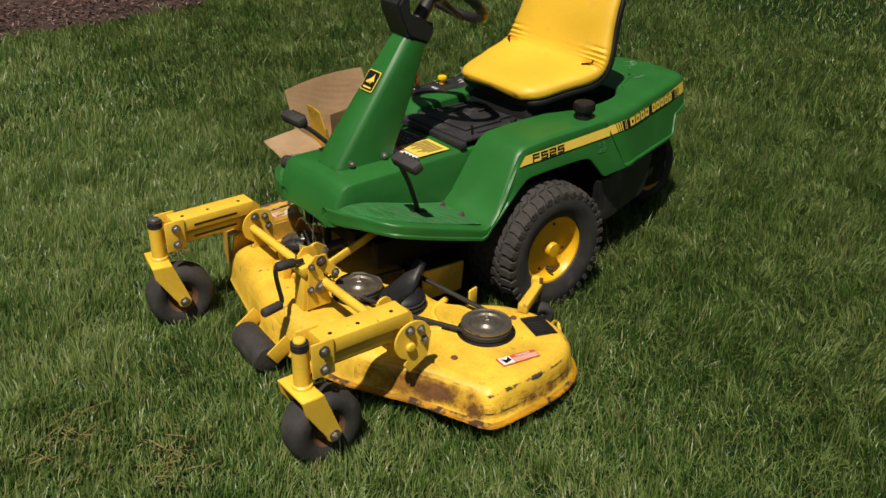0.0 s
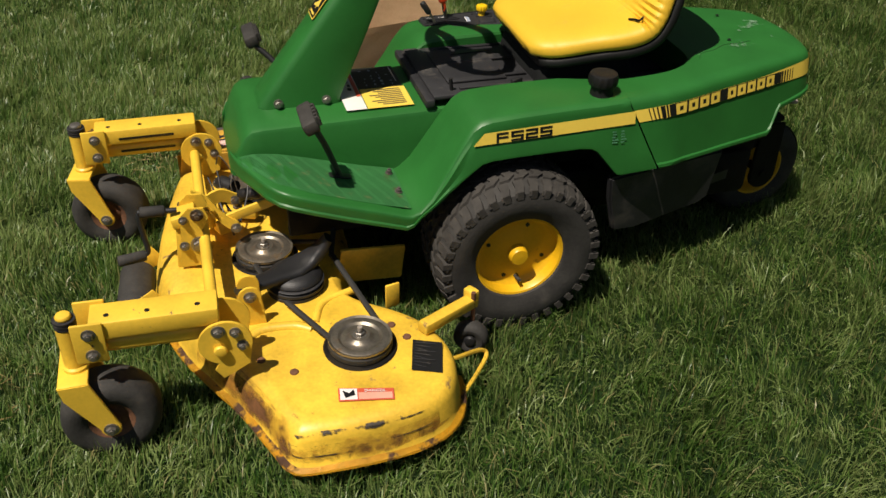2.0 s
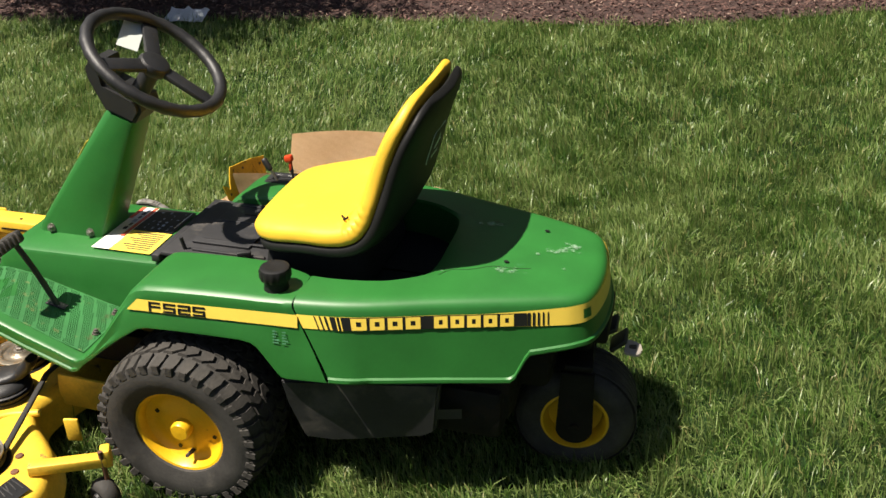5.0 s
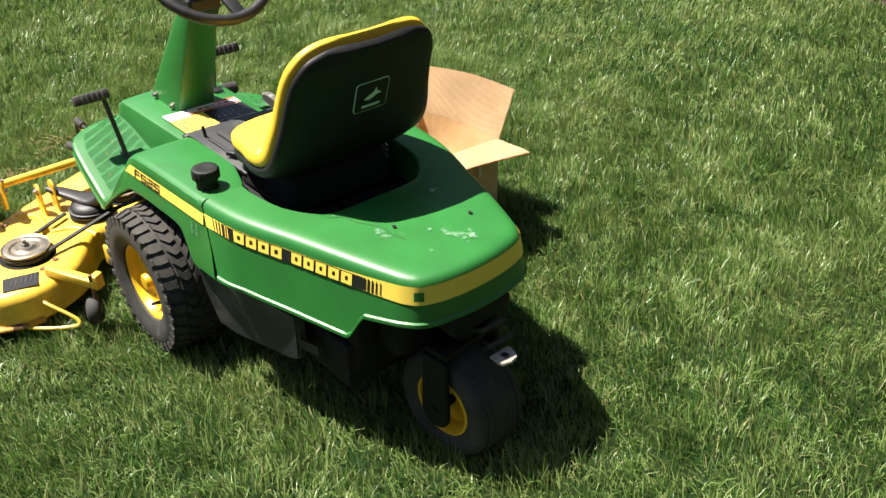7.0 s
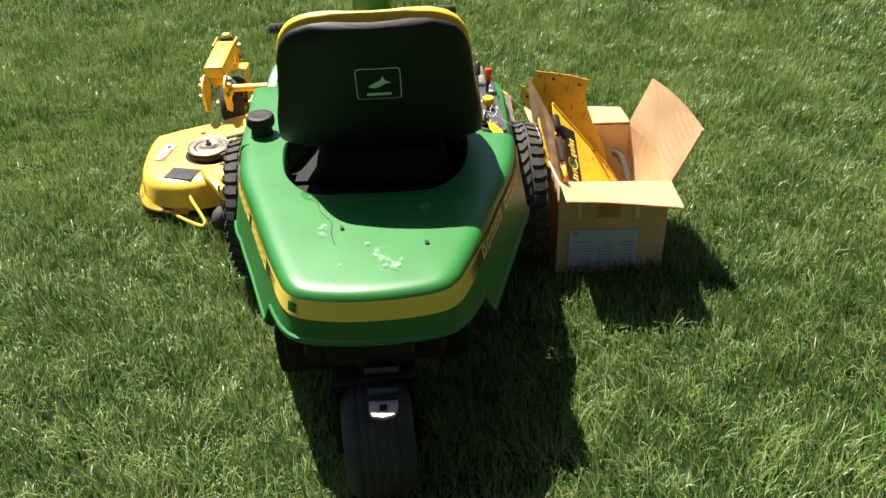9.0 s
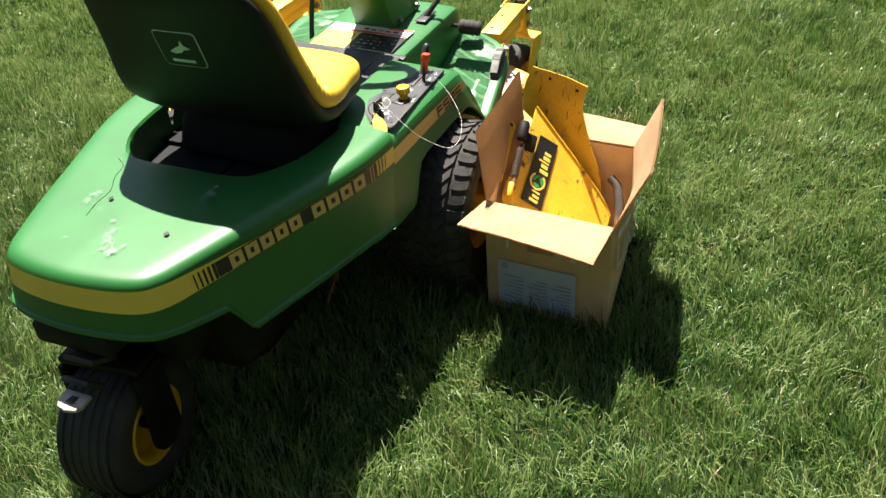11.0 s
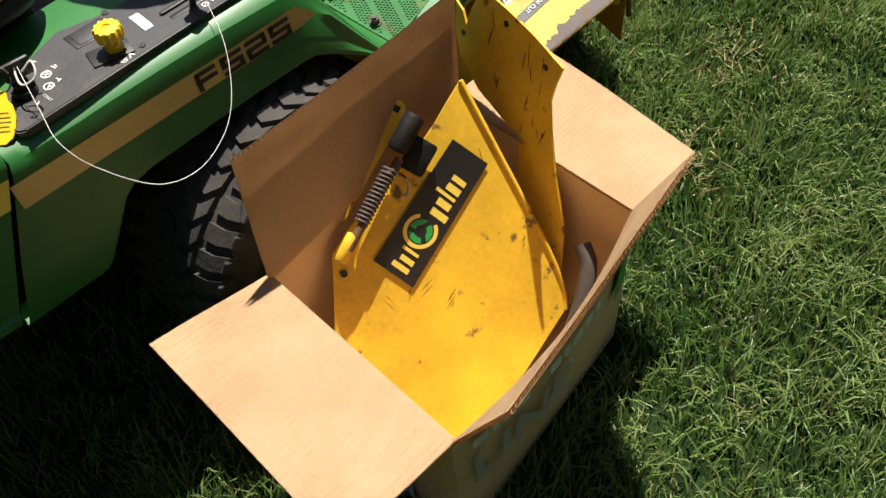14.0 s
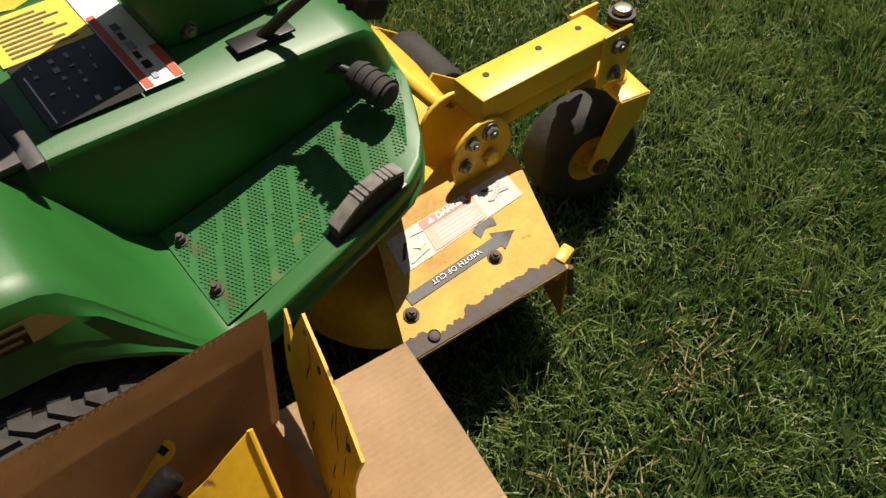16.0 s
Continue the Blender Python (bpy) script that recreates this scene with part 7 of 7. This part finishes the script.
for p, q, bow in ((A, B, 0.004), (B, C, 0.004), (C, D, 0.004), (D, A, 0.026)):
    bm = bm_new()
    wall_sheet(bm, p, q, bow, bow > 0.02)
    part("box_wall", bm, CARD, carton, "brown corrugated box wall", 30)
part("box_floor", plate(bm_new(), [(v.x * 0.98, v.y * 0.995, 0.008) for v in (A, B, C, D)], (0, 0, 1), 0.004), CARD, carton)


def flap(h0, h1, t1, t0, bend=0.0, wave=0.004, seed=0, swell=Vector((0, 0, 0)), inset=0.007, drop=0.0, tip=Vector((0, 0, 0))):
    """A corrugated flap from its hinge h0-h1 to its free edge t0-t1: two liners with a fluted sheet between."""
    n = (h1 - h0).cross(t0 - h0).normalized()
    inward = Vector((h1.y - h0.y, h0.x - h1.x, 0)).normalized()
    inward = inward if inward.dot(cx - h0) > 0 else -inward
    h0, h1 = h0 + inward * inset - Vector((0, 0, drop)), h1 + inward * inset - Vector((0, 0, drop))
    bm = bm_new()

    def at(u, v, off):
        p = h0.lerp(h1, u).lerp(t0.lerp(t1, u), v) + (swell * (1 - v) + tip * v) * math.sin(math.pi * u)
        return p + n * (off + bend * math.sin(math.pi * u) * v + wave * noise.noise((u * 2.3 + seed, v * 2.1, seed)) * v)

    for off in (0.0024, -0.0024):
        rows = [[at(i / 14, j / 8, off) for i in range(15)] for j in range(9)]
        b2 = bm_new()
        grid_mesh(b2, rows)
        bmesh.ops.solidify(b2, geom=b2.faces[:], thickness=0.0007)
        merge(bm, b2)
    k = int((h1 - h0).length / 0.0038)
    grid_mesh(bm, [[at(i / k, v, 0.0011 * (1 if i % 2 else -1)) for i in range(k + 1)] for v in (0.986, 0.9995)])
    return bm


part("flap", flap(A, B, Vector((-0.298, -0.512, 0.354)), Vector((-0.316, -0.832, 0.324)), 0.004, seed=1), CARD, carton, "flap folded out level", 30)
part("flap", flap(C, D, Vector((0.379, -0.806, 0.293)), Vector((0.430, -0.486, 0.289)), 0.004, seed=2), CARD, carton, "flap folded out level", 30)
part("flap", flap(D, A, Vector((-0.150, -0.914, 0.474)), Vector((0.238, -0.867, 0.458)), 0.0, 0.002, seed=3, swell=Vector((0.084, -0.99, 0)) * 0.0242, inset=0.0030, drop=0.0065, tip=Vector((0, -0.004, 0.012))), CARD, carton, "flap standing upright", 30)
part("flap", flap(B, C, Vector((0.272, -0.476, 0.472)), Vector((-0.118, -0.497, 0.497)), 0.003, 0.0008, seed=4), CARD, carton, "flap standing upright", 30)
# shipping label and tape on the rear wall
rn = Vector((-1, -0.053, 0)).normalized()
ry = (B - A)
ry.z = 0
ry.normalize()


def on_rear(y, z, off=0.006):
    t = (y - A.y) / (B.y - A.y)
    bowed = 0.004 * math.sin(math.pi * t) * math.sin(math.pi * (0.25 + 0.75 * z / 0.31))
    return A.lerp(B, t) + Vector((0, 0, z - A.lerp(B, t).z)) + rn * (off + bowed)


def rear_decal(name, y0, y1, z0, z1, mat, label="", parent=None, off=0.006):
    return flat_decal(name, [on_rear(y0, z0, off), on_rear(y1, z0, off), on_rear(y1, z1, off), on_rear(y0, z1, off)], mat, label, parent or carton)


lab = rear_decal("shipping_label", -0.757, -0.553, 0.030, 0.162, PAPER_BLUE, "pale blue printed paper label")
for c in range(3):
    for k in range(8):
        rear_decal("print_line", -0.745 + 0.062 * c, -0.695 + 0.062 * c - 0.012 * ((k + c) % 3), 0.040 + 0.011 * k, 0.0435 + 0.011 * k, PRINT_GREY, "", lab, 0.0072)
bm = plate(bm_new(), [on_rear(-0.572, 0.147, 0.0072) + ry * (0.009 * math.cos(a)) + Vector((0, 0, 0.009 * math.sin(a))) for a in [6.283 * k / 16 for k in range(16)]], rn, 0.0006)
part("label_seal", bm, PRINT_GREY, lab)
for y0, y1 in ((-0.585, -0.575), (-0.755, -0.742)):
    rear_decal("tape", y0, y1, 0.20, 0.275, PLASTIC_CLEAR, "strip of clear tape")
rear_decal("box_print", -0.70, -0.63, 0.205, 0.245, surface("faint_box_print", (0.42, 0.27, 0.17), 0.8), "faint printed panel")
# white lettering on the outer wall
on_ = Vector((0.084, -0.99, 0)).normalized()
od = (D - A)
od.z = 0
od.normalize()


def on_outer(s, z, off=0.007):
    return A + od * s + Vector((0, 0, z - 0.312)) + on_ * (off + 0.026 * math.sin(math.pi * min(1, max(0, s / 0.39))) * bulge(z / 0.312, True))


bm = writing("LINE", 0.098, (0, 0, 0), (1, 0, 0), (0, 1, 0), depth=0.0004, stretch=0.92, bold=0.002)
for v in bm.verts:
    v.co = on_outer(0.018 + v.co.x, 0.182 + v.co.y, 0.007)
part("box_lettering", bm, LETTER_WHITE, carton, "white printed lettering")
for s0, w in ((0.022, 0.022), (0.052, 0.010), (0.070, 0.018), (0.096, 0.016), (0.150, 0.020), (0.178, 0.012), (0.198, 0.020), (0.226, 0.018), (0.252, 0.012)):
    part("box_print", plate(bm_new(), [on_outer(s, z, 0.0068) for s, z in ((s0, 0.276), (s0 + w, 0.276), (s0 + w, 0.293), (s0, 0.293))], on_, 0.0005), LETTER_WHITE, carton)
part("box_emblem", plate(bm_new(), [on_outer(s, z, 0.0068) for s, z in ((0.325, 0.205), (0.352, 0.190), (0.366, 0.215), (0.360, 0.262), (0.340, 0.285), (0.330, 0.250))], on_, 0.0005), BADGE_GREEN, carton, "green printed emblem")

PN = Vector((-0.371, -0.697, 0.613)).normalized()
cover = thing("mulch_cover", "scratched yellow steel discharge cover with a black decal, in the box", "mower part", (0.02, -0.66, 0.008))
up_face = [(0.202, -0.546, 0.408), (0.172, -0.546, 0.389), (0.146, -0.548, 0.373), (0.081, -0.542, 0.335), (-0.010, -0.530, 0.296), (-0.045, -0.530, 0.274), (-0.062, -0.545, 0.250), (-0.101, -0.575, 0.192), (0.029, -0.649, 0.187), (0.158, -0.765, 0.132), (0.170, -0.752, 0.158), (0.183, -0.70, 0.225)]
UC = Vector((0.083, -0.591, 0.285))
flat = [Vector(p) - PN * (Vector(p) - UC).dot(PN) for p in up_face]
low = [flat[7], flat[8], flat[9], Vector((0.068, -0.762, 0.082)) + PN * 0.010, Vector((-0.05, -0.752, 0.024)) + PN * 0.008, Vector((-0.142, -0.712, 0.014)) + PN * 0.006, Vector((-0.142, -0.565, 0.180))]
bm = bm_new()
vt = [bm.verts.new(p) for p in flat]
vl = vt[7:10] + [bm.verts.new(p) for p in low[3:]]
vc = bm.verts.new(sum(low, Vector()) / len(low))
bm.faces.new(vt)
for k in range(len(vl)):
    bm.faces.new((vl[k], vl[(k + 1) % len(vl)], vc))
bmesh.ops.recalc_face_normals(bm, faces=bm.faces[:])
bmesh.ops.solidify(bm, geom=bm.faces[:], thickness=0.0035)
body = part("folded_plate", bm, YELLOW_PART, cover, "folded yellow steel plate", 25)
bm = tube(bm_new(), [flat[0] + PN * 0.001, flat[11] + PN * 0.001, flat[10], flat[9]], 0.0035, 8, 5)
part("rolled_edge", bm, YELLOW_PART, body)
tl, tr, bl, br = (Vector(p) - PN * (Vector(p) - UC).dot(PN) + PN * 0.0028 for p in ((0.154, -0.572, 0.355), (0.176, -0.610, 0.315), (-0.008, -0.566, 0.255), (0.010, -0.617, 0.216)))
dec = part("decal", plate(bm_new(), [bl, br, tr, tl], PN, 0.0006), INK, body, "black decal with a yellow logo as plain shapes")
du, dv = (tl - bl), (br - bl)
dp = lambda u, v, off=0.0008: bl + du * u + dv * v + PN * off
# the maker's mark: letter-sized bars and a green disc in a yellow ring
for u0, w, v0, v1 in ((0.050, 0.040, 0.34, 0.74), (0.115, 0.040, 0.42, 0.74), (0.188, 0.024, 0.34, 0.74), (0.495, 0.052, 0.42, 0.82), (0.575, 0.052, 0.42, 0.74), (0.652, 0.024, 0.26, 0.74), (0.698, 0.052, 0.42, 0.74), (0.774, 0.040, 0.42, 0.74)):
    part("logo_bar", plate(bm_new(), [dp(u0, v0), dp(u0 + w, v0), dp(u0 + w, v1), dp(u0, v1)], PN, 0.0006), STRIPE, dec)
bm = bm_new()
cc = dp(0.355, 0.48)
eu, ev = du.normalized(), PN.cross(du.normalized())
ring_o, ring_i = disc_outline(cc, eu, ev, 0.024, 35, 325, 26), disc_outline(cc, eu, ev, 0.0185, 35, 325, 26)
grid_mesh(bm, [ring_o, ring_i])
part("logo_ring", bm, STRIPE, dec)
bm = bm_new()
for a in (0, 120, 240):
    grid_mesh(bm, [disc_outline(cc + PN * 0.0004, eu, ev, 0.0165, a, a + 95, 8), disc_outline(cc + PN * 0.0004, eu, ev, 0.0085, a + 20, a + 95, 8)])
part("logo_disc", bm, BADGE_GREEN, dec)
part("plate_hole", rod(bm_new(), (-0.048, -0.551, 0.254), Vector((-0.048, -0.551, 0.254)) + PN * 0.003, 0.005, 10), INK, body)

def sliver(p, along, normal, length, width):
    """A thin dark scratch lying on a plate."""
    side_ = normal.cross(along).normalized()
    return plate(bm_new(), [p - along * length, p - along * length * 0.3 + side_ * width, p + along * length * 0.4 + side_ * width * 0.7, p + along * length, p + along * length * 0.2 - side_ * width * 0.6], normal, 0.0003)


sc_rng = random.Random(31)
eu_, ev_ = du.normalized(), PN.cross(du.normalized())
for k in range(9):
    p = UC + eu_ * sc_rng.uniform(-0.13, 0.10) + ev_ * sc_rng.uniform(0.00, 0.15) * -1
    p = p - PN * (p - UC).dot(PN) + PN * 0.0024
    a = sc_rng.uniform(-0.7, 0.7) + (1.57 if k % 3 == 0 else 0)
    part("scratch", sliver(p, eu_ * math.cos(a) + ev_ * math.sin(a), PN, sc_rng.uniform(0.003, 0.013), sc_rng.uniform(0.0004, 0.0011)), GREASE, body, "thin dark scratch")

# spring, hinge block and link bar along the plate
g = lambda x, y, z, off: Vector((x, y, z)) + PN * off
e1 = (g(0.121, -0.508, 0.400, 0) - g(-0.008, -0.515, 0.316, 0)).normalized()
e2 = PN.cross(e1)
cA, cB = g(0.127, -0.499, 0.387, 0.002), g(-0.002, -0.506, 0.303, 0.002)
bm = plate(bm_new(), disc_outline(cA, e1, e2, 0.012, -90, 90, 10) + disc_outline(cB, e1, e2, 0.012, 90, 270, 10), PN, 0.004)
lb = part("link_bar", bm, YELLOW_PART, cover, "flat yellow link bar")
part("square_hole", block(bm_new(), cA + PN * 0.0022, (0.009, 0.009, 0.001), Matrix((e1, e2, PN)).transposed(), 0.0), INK, lb)
s0, s1 = g(0.070, -0.535, 0.349, 0.014), g(0.002, -0.540, 0.306, 0.014)
bm = bm_new()
ax = (s1 - s0).normalized()
su, sv = ax.orthogonal().normalized(), ax.cross(ax.orthogonal().normalized())
pts = [s0.lerp(s1, k / 168) + (su * math.cos(k * 6.283185 / 12) + sv * math.sin(k * 6.283185 / 12)) * 0.0095 for k in range(169)]
tube(bm, pts, 0.0016, 6, 1)
part("spring", bm, BARE, cover, "coiled dull steel return spring")
bm = rod(bm_new(), g(0.085, -0.537, 0.356, 0.014), g(-0.030, -0.545, 0.286, 0.014), 0.006, 12)
part("pivot_rod", bm, RUST, cover, "rusty pivot rod")
part("sleeve", rounded_rod(bm_new(), g(-0.012, -0.541, 0.298, 0.012), g(-0.046, -0.543, 0.276, 0.012), 0.0095, 12), YELLOW_PART, cover)
m = Matrix((e1, e2, PN)).transposed()
bm = bm_new()
rounded_rod(bm, g(0.085, -0.531, 0.366, 0.018), g(0.130, -0.527, 0.393, 0.018), 0.014, 16, 0.4)
block(bm, g(0.105, -0.552, 0.352, 0.010), (0.046, 0.034, 0.014), m, 0.004)
part("hinge_block", bm, GREASE, cover, "greasy dark hinge knuckle")
bm = tube(bm_new(), [s0 + PN * 0.008, g(0.078, -0.553, 0.332, 0.016), g(0.070, -0.563, 0.318, 0.006), g(0.062, -0.560, 0.318, 0.004)], 0.0022, 6, 6)
part("spring_tail", bm, STEEL, cover)

BX0, BXY, BXZ = 0.323, 0.226, 0.188
lean_x = lambda y, z: BX0 + BXY * y + BXZ * z
baffle = [(lean_x(y, z), y, z) for y, z in ((-0.613, 0.310), (-0.520, 0.330), (-0.475, 0.360), (-0.462, 0.385), (-0.456, 0.432), (-0.472, 0.425), (-0.482, 0.410), (-0.490, 0.440), (-0.507, 0.478), (-0.522, 0.476), (-0.560, 0.474), (-0.612, 0.468), (-0.668, 0.456), (-0.661, 0.430), (-0.657, 0.400), (-0.668, 0.360), (-0.690, 0.300), (-0.720, 0.240), (-0.716, 0.232), (-0.724, 0.225), (-0.745, 0.060), (-0.65, 0.060))]
bo = thing("baffle_plate", "scratched yellow steel baffle plate standing in the cardboard box", "mower part", (0.17, -0.62, 0.06))
bn_ = Vector((1, -BXY, -BXZ)).normalized()
bplate = part("plate", plate(bm_new(), [Vector(p) for p in baffle], bn_, 0.0035), YELLOW_PART, bo, "", 30)
for y, z in ((-0.478, 0.395), (-0.640, 0.440), (-0.560, 0.455)):
    c = Vector((lean_x(y, z), y, z))
    part("plate_hole", rod(bm_new(), c - bn_ * 0.0026, c + bn_ * 0.0026, 0.0045, 10), INK, bplate)
b_up = Vector((BXZ, 0, 1)).normalized()
for k in range(14):
    y, z = sc_rng.uniform(-0.66, -0.53), sc_rng.uniform(0.33, 0.45)
    c = Vector((lean_x(y, z), y, z)) - bn_ * 0.0021
    a = sc_rng.uniform(-0.4, 0.4)
    part("scratch", sliver(c, b_up * math.cos(a) + b_up.cross(bn_) * math.sin(a), -bn_, sc_rng.uniform(0.004, 0.020), sc_rng.uniform(0.0005, 0.0015)), GREASE, bplate, "thin dark scratch")
pipe = thing("steel_pipe", "dark rusty bent pipe lying inside the cardboard box", "pipe", (0.19, -0.75, 0.008))
part("pipe", tube(bm_new(), [(0.205, -0.752, 0.225), (0.190, -0.775, 0.205), (0.150, -0.792, 0.160), (0.09, -0.800, 0.09), (0.02, -0.800, 0.035)], 0.012, 14, 6), BARE, pipe)

# ---- wrapper and shrubs at the edge of the bed ----
w = thing("plastic_wrapper", "crumpled clear plastic wrapper lying on the mulch", "litter", (2.26, -3.66, 0.03))
bm = bm_new()
rows = [[Vector((2.12 + 0.030 * i, -3.60 - 0.032 * j + 0.004 * i, 0.040 + 0.015 * j + 0.018 * noise.noise((i * 0.9, j * 1.1, 2)) + 0.006 * (i % 2))) for i in range(10)] for j in range(5)]
grid_mesh(bm, rows)
bmesh.ops.solidify(bm, geom=bm.faces[:], thickness=0.001)
part("film", bm, FOIL, w, "", 20)


def shrub(x, y, r, h, seed):
    """A low shrub, added to darken the back of the bed: short stems and many small leaves."""
    rng = random.Random(seed)
    t = thing("shrub", "added dark green shrub standing in for shade on the mulch bed", "shrub", (x, y, 0.06), "shrubs in the bed")
    bm = bm_new()
    for k in range(9):
        a, q = rng.uniform(0, 6.28), rng.uniform(0.3, 0.8)
        tube(bm, [(x, y, 0.05), (x + r * 0.3 * q * math.cos(a), y + r * 0.3 * q * math.sin(a), h * 0.35), (x + r * q * math.cos(a), y + r * q * math.sin(a), h * 0.8)], 0.012, 6, 4, radii=lambda s: 0.014 * (1 - 0.8 * s))
    part("stem", bm, BARK, t)
    verts, faces = [], []
    for k in range(5200):
        a, el = rng.uniform(0, 6.283), rng.uniform(-0.35, 1.5)
        lump = 1 + 0.18 * noise.noise((math.cos(a) * 2 + seed, math.sin(a) * 2, el * 2))
        d = rng.uniform(0.45, 1.0) ** 0.5 * lump
        c = Vector((x + r * d * math.cos(a) * math.cos(el), y + r * d * math.sin(a) * math.cos(el), max(0.09, h * 0.45 + h * 0.55 * d * math.sin(el))))
        m = Euler((rng.uniform(-1, 1), rng.uniform(-1, 1), rng.uniform(0, 6.28))).to_matrix()
        s, i = rng.uniform(0.012, 0.024), len(verts)
        verts += [tuple(c + m @ Vector(p)) for p in ((-s, 0, 0), (0, -s * 0.45, 0.003), (s, 0, 0), (0, s * 0.45, 0.003))]
        faces.append((i, i + 1, i + 2, i + 3))
    me = bpy.data.meshes.new("leaves")
    me.from_pydata([tuple(Vector(v) - Vector((x, y, 0.06))) for v in verts], [], faces)
    me.materials.append(LEAF)
    ob = new("leaves", me)
    ob.parent = t
    tagged(ob, "small dark leaves", kind="stuff")


# added shrubs that stand in for the black shade over the bed
shrub(2.62, -4.12, 0.42, 0.9, 3)
shrub(3.6, -4.45, 0.65, 1.2, 4)
shrub(1.55, -5.0, 0.55, 0.95, 5)


def shade_tree(x, y, seed):
    """A small tree out of view, added to shade the bed: tapered trunk, limbs and a loose crown of leaf sprays."""
    rng = random.Random(seed)
    t = thing("tree", "unseen dark-leaved tree added to shade the mulch bed", "tree", (x, y, 0.08))
    part("trunk", tube(bm_new(), [(x, y, 0.05), (x + 0.03, y, 0.9), (x - 0.02, y + 0.05, 1.8), (x + 0.05, y + 0.08, 2.9)], 0.1, 12, 6, radii=lambda q: 0.11 * (1 - 0.65 * q)), BARK, t)
    tips = []
    for k in range(11):
        a, up, out = 6.283 * k / 11 + rng.uniform(-0.3, 0.3), rng.uniform(0.5, 1.3), rng.uniform(0.8, 1.35)
        z0 = rng.uniform(1.7, 2.6)
        tip = Vector((x - 0.45 + out * math.cos(a), y + 0.35 + out * math.sin(a), z0 + up))
        part("limb", tube(bm_new(), [(x, y + 0.05, z0), Vector((x, y, z0)).lerp(tip, 0.5) + Vector((0, 0, 0.12)), tip], 0.03, 8, 5, radii=lambda q: 0.04 * (1 - 0.8 * q)), BARK, t)
        tips.append(tip)
    verts, faces = [], []
    for k in range(17000):
        c = tips[k % 11] + Vector((rng.gauss(0, 0.36), rng.gauss(0, 0.36), rng.gauss(0, 0.26))) + (Vector((x - 0.45, y + 0.35, 2.9)) - tips[k % 11]) * rng.uniform(0, 0.6)
        m = Euler((rng.uniform(-1, 1), rng.uniform(-1, 1), rng.uniform(0, 6.28))).to_matrix()
        s, i = rng.uniform(0.03, 0.055), len(verts)
        verts += [tuple(c + m @ Vector(p) - Vector((x, y, 0.08))) for p in ((-s, 0, 0), (0, -s * 0.5, 0.006), (s, 0, 0), (0, s * 0.5, 0.006))]
        faces.append((i, i + 1, i + 2, i + 3))
    me = bpy.data.meshes.new("crown")
    me.from_pydata(verts, [], faces)
    me.materials.append(LEAF)
    ob = new("crown", me)
    ob.parent = t
    tagged(ob, "loose crown of small dark leaves", kind="stuff")


# unseen tree, set so that its crown's shadow darkens the bed
shade_tree(4.35, -3.95, 6)

build_grass()
build_dead_grass()
